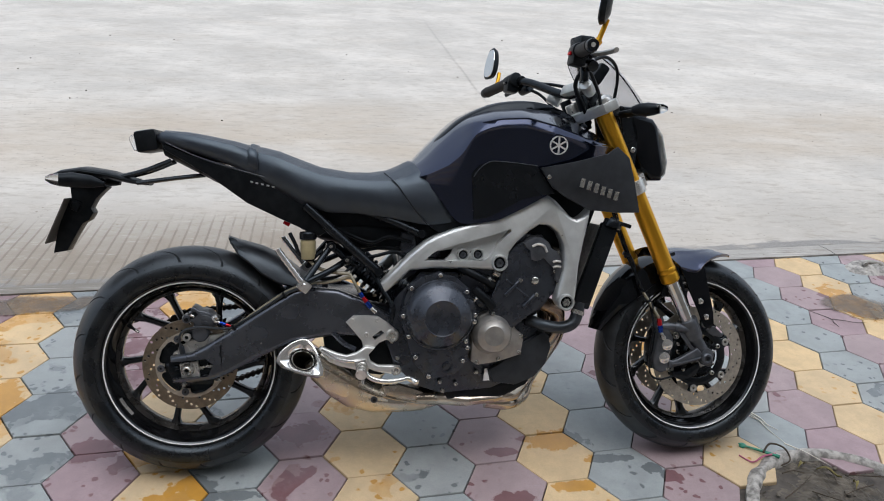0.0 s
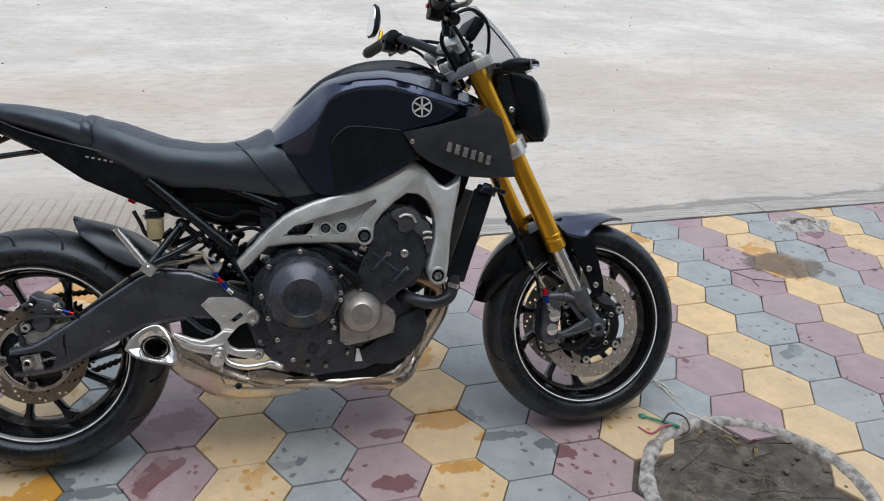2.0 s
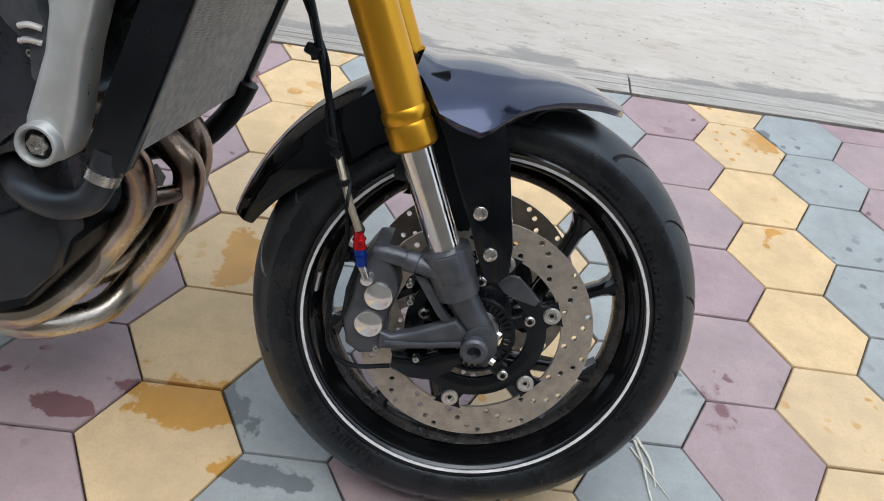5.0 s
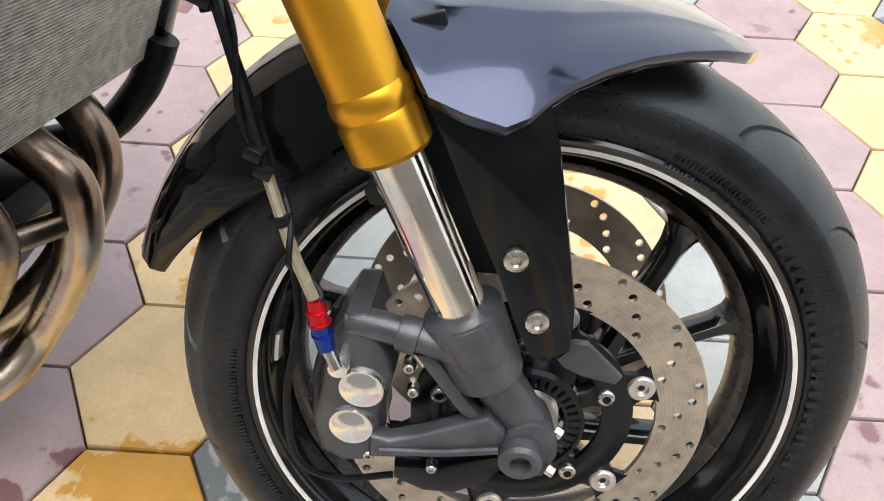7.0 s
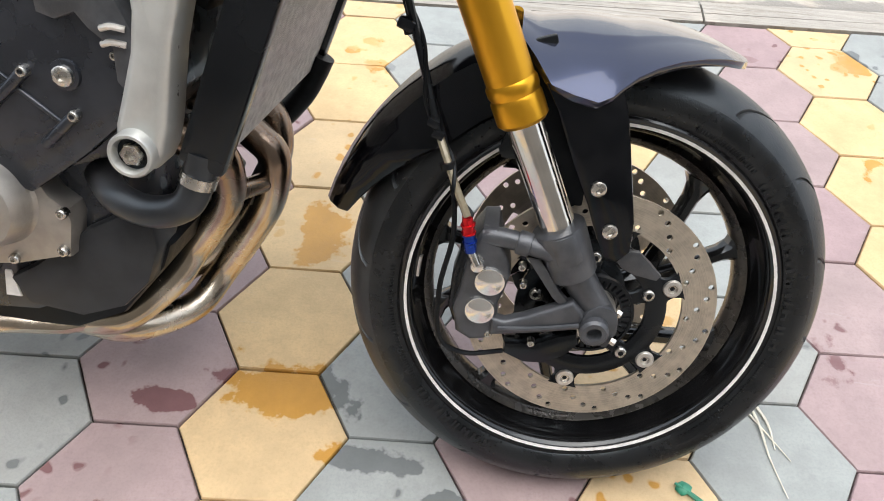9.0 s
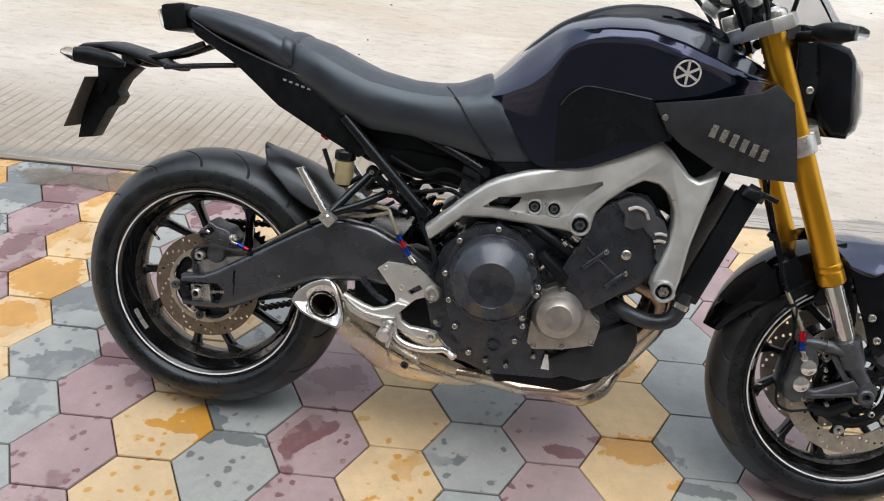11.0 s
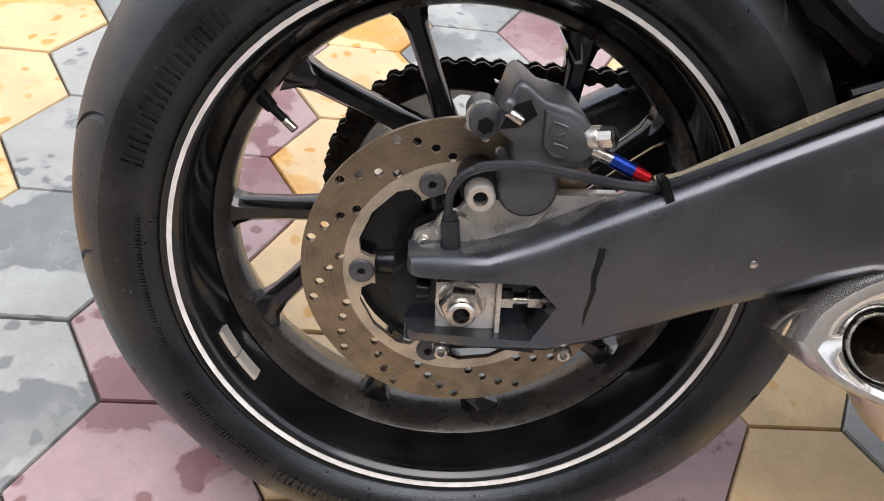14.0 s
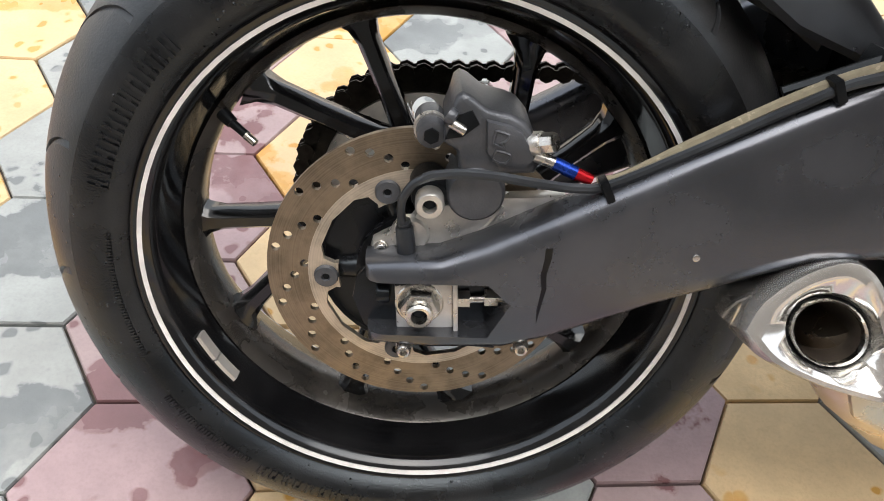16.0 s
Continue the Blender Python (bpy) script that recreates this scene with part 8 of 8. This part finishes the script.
for pts, m, lab in (([(1.705, -0.085, 0.02), (1.67, -0.045, 0.012), (1.635, -0.015, 0.008), (1.615, -0.005, 0.012)], GREEN, "torn strip of green plastic by the pit"), ([(1.70, -0.07, 0.02), (1.66, -0.07, 0.012), (1.62, -0.085, 0.006), (1.595, -0.05, 0.004)], PINK, "loop of pink wire by the pit"), ([(1.665, -0.06, 0.02), (1.70, -0.035, 0.03), (1.735, -0.055, 0.028), (1.73, -0.10, 0.02), (1.69, -0.12, 0.018)], TWIG, "loop of dark wire on the pit rim")):
    thing("scrap", tube(B(), pts, 0.0035 if m is not GREEN else 0.006, 6, 6, 0.002), m, lab, "scrap", "scraps by the pit")
bm = clod(Vector((1.628, -0.008, 0.006)), 0.011, 4)
thing("scrap", bm, GREEN, "crumpled green plastic scrap by the pit", "scrap", "scraps by the pit")
for pts, r in (([(1.742, 0.155, 0.002), (1.752, 0.11, 0.006), (1.76, 0.06, 0.003), (1.775, 0.0, 0.004)], 0.0026), ([(1.735, 0.14, 0.002), (1.758, 0.105, 0.004), (1.79, 0.06, 0.003)], 0.0022), ([(1.745, 0.16, 0.003), (1.765, 0.12, 0.004), (1.77, 0.075, 0.003)], 0.0034), ([(1.76, -0.02, 0.016), (1.80, -0.08, 0.024), (1.84, -0.14, 0.022)], 0.0028)):
    thing("straw", tube(B(), pts, r, 5, 5, 0.0008), STRAW, "pale straw stalk lying on the tiles", "straw", "straws by the pit")

# cement dab with an old ring stub beside the kerb
bm = B()
rows = []
for i in range(7):
    r = 0.13 * (1 - i / 6.5)
    rows.append([(3.0 + r * 1.2 * math.cos(a) + 0.02 * math.sin(3 * a), 1.235 + r * 0.7 * math.sin(a), -0.002 + 0.024 * (i / 6) ** 0.6 + 0.004 * math.sin(5 * a + i)) for a in (2 * math.pi * k / 28 for k in range(28))])
skin(bm, rows)
thing("cement_dab", bm, PIT, "smeared grey cement dab by the kerb", "cement")
bm = tube(B(), [(2.99 + 0.055 * math.cos(a), 1.215 + 0.04 * math.sin(a), 0.018 + 0.012 * math.sin(a / 2)) for a in (math.pi * k / 8 for k in range(9))], 0.010, 8)
thing("pipe_stub", bm, KERB, "pale broken pipe ring set in the cement dab", "pipe")
# crumbs of stone and mud on the road
for k in range(38):
    x, y = rng_p.uniform(-2.5, 5.5), rng_p.uniform(1.7, 7.5)
    thing("pebble", clod(Vector((x, y + 0.1 * x, -0.010)), rng_p.uniform(0.003, 0.008) * (1 + y * 0.06), k), MUD if k % 3 else TWIG, "small dark crumb of mud on the road", "pebble", "crumbs on the road")
# expansion joint across the road slab
bm = B()
prev = None
for k in range(25):
    f = k / 24
    x, y = 1.74 + 0.13 * f + 0.004 * math.sin(k * 1.7), 4.3 + 7.6 * f
    v = [bm.verts.new((x - 0.0035, y, -0.0085)), bm.verts.new((x + 0.0035, y, -0.0085))]
    if prev:
        bm.faces.new((prev[0], prev[1], v[1], v[0]))
    prev = v
tagged(part("road_joint", bm, KERB, crease=0), "thin dark expansion joint in the road concrete", "joint", kind="structure")

# muddy water left on the tiles: a thin film that thins out to a ragged rim
def puddle(cx_, cy_, rx, ry, turn, label):
    bm = B()
    bmesh.ops.create_circle(bm, cap_ends=True, segments=48, radius=1.3)
    ob = thing("puddle", bm, PUDDLE, label, "puddle", "puddles on the tiles", crease=0)
    ob.matrix_basis = Matrix.LocRotScale((cx_, cy_, 0.0045), Euler((0, 0, turn)), (rx, ry, 1))


puddle(2.66, 0.86, 0.19, 0.125, -0.35, "thin muddy puddle spread over several tiles")
puddle(-0.80, 0.955, 0.42, 0.085, 0.09, "shallow brown water along the kerb tiles")
puddle(-1.50, 0.90, 0.36, 0.09, 0.09, "shallow brown water along the kerb tiles")


# ---- paving tiles, last ----
rng = random.Random(5)
LAT_O, LAT_U, LAT_V = Vector((0.5914, 0.0602, 0)), Vector((0.12291, 0.01004, 0)), Vector((0.05548, 0.10947, 0))
corner = [LAT_U, LAT_V, LAT_V - LAT_U, -LAT_U, -LAT_V, LAT_U - LAT_V]


def tile_mesh(name, material):
    bm = B()
    k1, k2 = 0.987, 0.972
    lo = [bm.verts.new((c.x * k1, c.y * k1, -0.035)) for c in corner]
    mid = [bm.verts.new((c.x * k1, c.y * k1, -0.003)) for c in corner]
    hi = [bm.verts.new((c.x * k2, c.y * k2, 0)) for c in corner]
    bm.faces.new(hi)
    for i in range(6):
        j = (i + 1) % 6
        bm.faces.new((mid[i], mid[j], hi[j], hi[i]))
        bm.faces.new((lo[i], lo[j], mid[j], mid[i]))
    me = bpy.data.meshes.new(name)
    bm.to_mesh(me)
    bm.free()
    me.materials.append(material)
    return me


tile_kinds = [tile_mesh("tile", m) for m in (TILE_GREY, TILE_PURPLE, TILE_YELLOW)]


def cut_tile(c, kind):
    """The shared tile, or one sawn off along the kerb where it would run over it."""
    over = [TILE_END[0] + TILE_END[1] * (c.x + p.x) - 0.006 - (c.y + p.y) for p in corner]
    if min(over) > 0:
        return tile_kinds[kind]
    ring = []
    for p, q, a, b in zip(corner, corner[1:] + corner[:1], over, over[1:] + over[:1]):
        if a > 0:
            ring.append(p * 0.987)
        if a * b < 0:
            ring.append((p + (q - p) * (a / (a - b))) * 0.99)
    mid = sum(ring, Vector()) / len(ring)
    verts = [(p.x, p.y, -0.035) for p in ring] + [(p.x, p.y, -0.003) for p in ring] + [(mid.x + (p.x - mid.x) * 0.982, mid.y + (p.y - mid.y) * 0.982, 0) for p in ring]
    n = len(ring)
    sides = [[k, (k + 1) % n, n + (k + 1) % n, n + k] for k in range(n)]
    me = bpy.data.meshes.new("tile")
    me.from_pydata(verts, [], [list(range(2 * n, 3 * n))] + sides + [[a + n for a in f] for f in sides])
    me.materials.append((TILE_GREY, TILE_PURPLE, TILE_YELLOW)[kind])
    return me


bm = B()
strip(bm, (-4.4, 0), TILE_END, -0.012, [-9, -3, 0, 3, 9])
pavement = tagged(part("pavement", bm, JOINT, crease=0), "footpath of hexagonal grey, purple and yellow cement tiles", "pavement", kind="structure")

near, rest = [], []
for i in range(-75, 76):
    for j in range(-60, 61):
        if (i - j) % 3 != 2:
            continue
        c = LAT_O + i * LAT_U + j * LAT_V
        if not (-7 < c.x < 9 and -4.4 < c.y < TILE_END[0] + TILE_END[1] * c.x + 0.085) or (c - PIT_AT).length < PIT_R - 0.06:
            continue
        (near if -1.9 < c.x < 3.3 and c.y > -0.75 else rest).append((c, (2 * i + j - 1) // 3 % 3))
near.sort(key=lambda q: (q[0] - Vector((0.75, 0.15, 0))).length)
rest += near[300:]
for c, kind in near[:300]:
    ob = put_mesh("tile", cut_tile(c, kind), None, pavement)
    ob.matrix_basis = pose(c.x, c.y, rng.uniform(-0.002, 0.0015), rng.uniform(-0.5, 0.5), rng.uniform(-0.5, 0.5), rng.uniform(-0.4, 0.4))
for kind, name in enumerate(("grey_tiles", "purple_tiles", "yellow_tiles")):
    verts, faces = [], []
    for c, k in rest:
        if k != kind:
            continue
        n = len(verts)
        src = cut_tile(c, kind)
        dz = rng.uniform(-0.002, 0.0015)
        verts += [(v.co.x + c.x, v.co.y + c.y, v.co.z + dz) for v in src.vertices]
        faces += [[n + a for a in p.vertices] for p in src.polygons]
    me = bpy.data.meshes.new(name)
    me.from_pydata(verts, [], faces)
    me.materials.append((TILE_GREY, TILE_PURPLE, TILE_YELLOW)[kind])
    tagged(put_mesh(name, me, None, pavement), kind="stuff")
for way in ([(2.401, 0.829, 0.0), (2.43, 0.79, 0.001), (2.452, 0.756, 0.001), (2.444, 0.73, 0.001), (2.446, 0.70, 0.0)], [(2.452, 0.757, 0.001), (2.50, 0.745, 0.001), (2.54, 0.728, 0.001), (2.585, 0.723, 0.0)]):
    part("crack", tube(B(), way, 0.0013, 5, 4), JOINT, pavement)
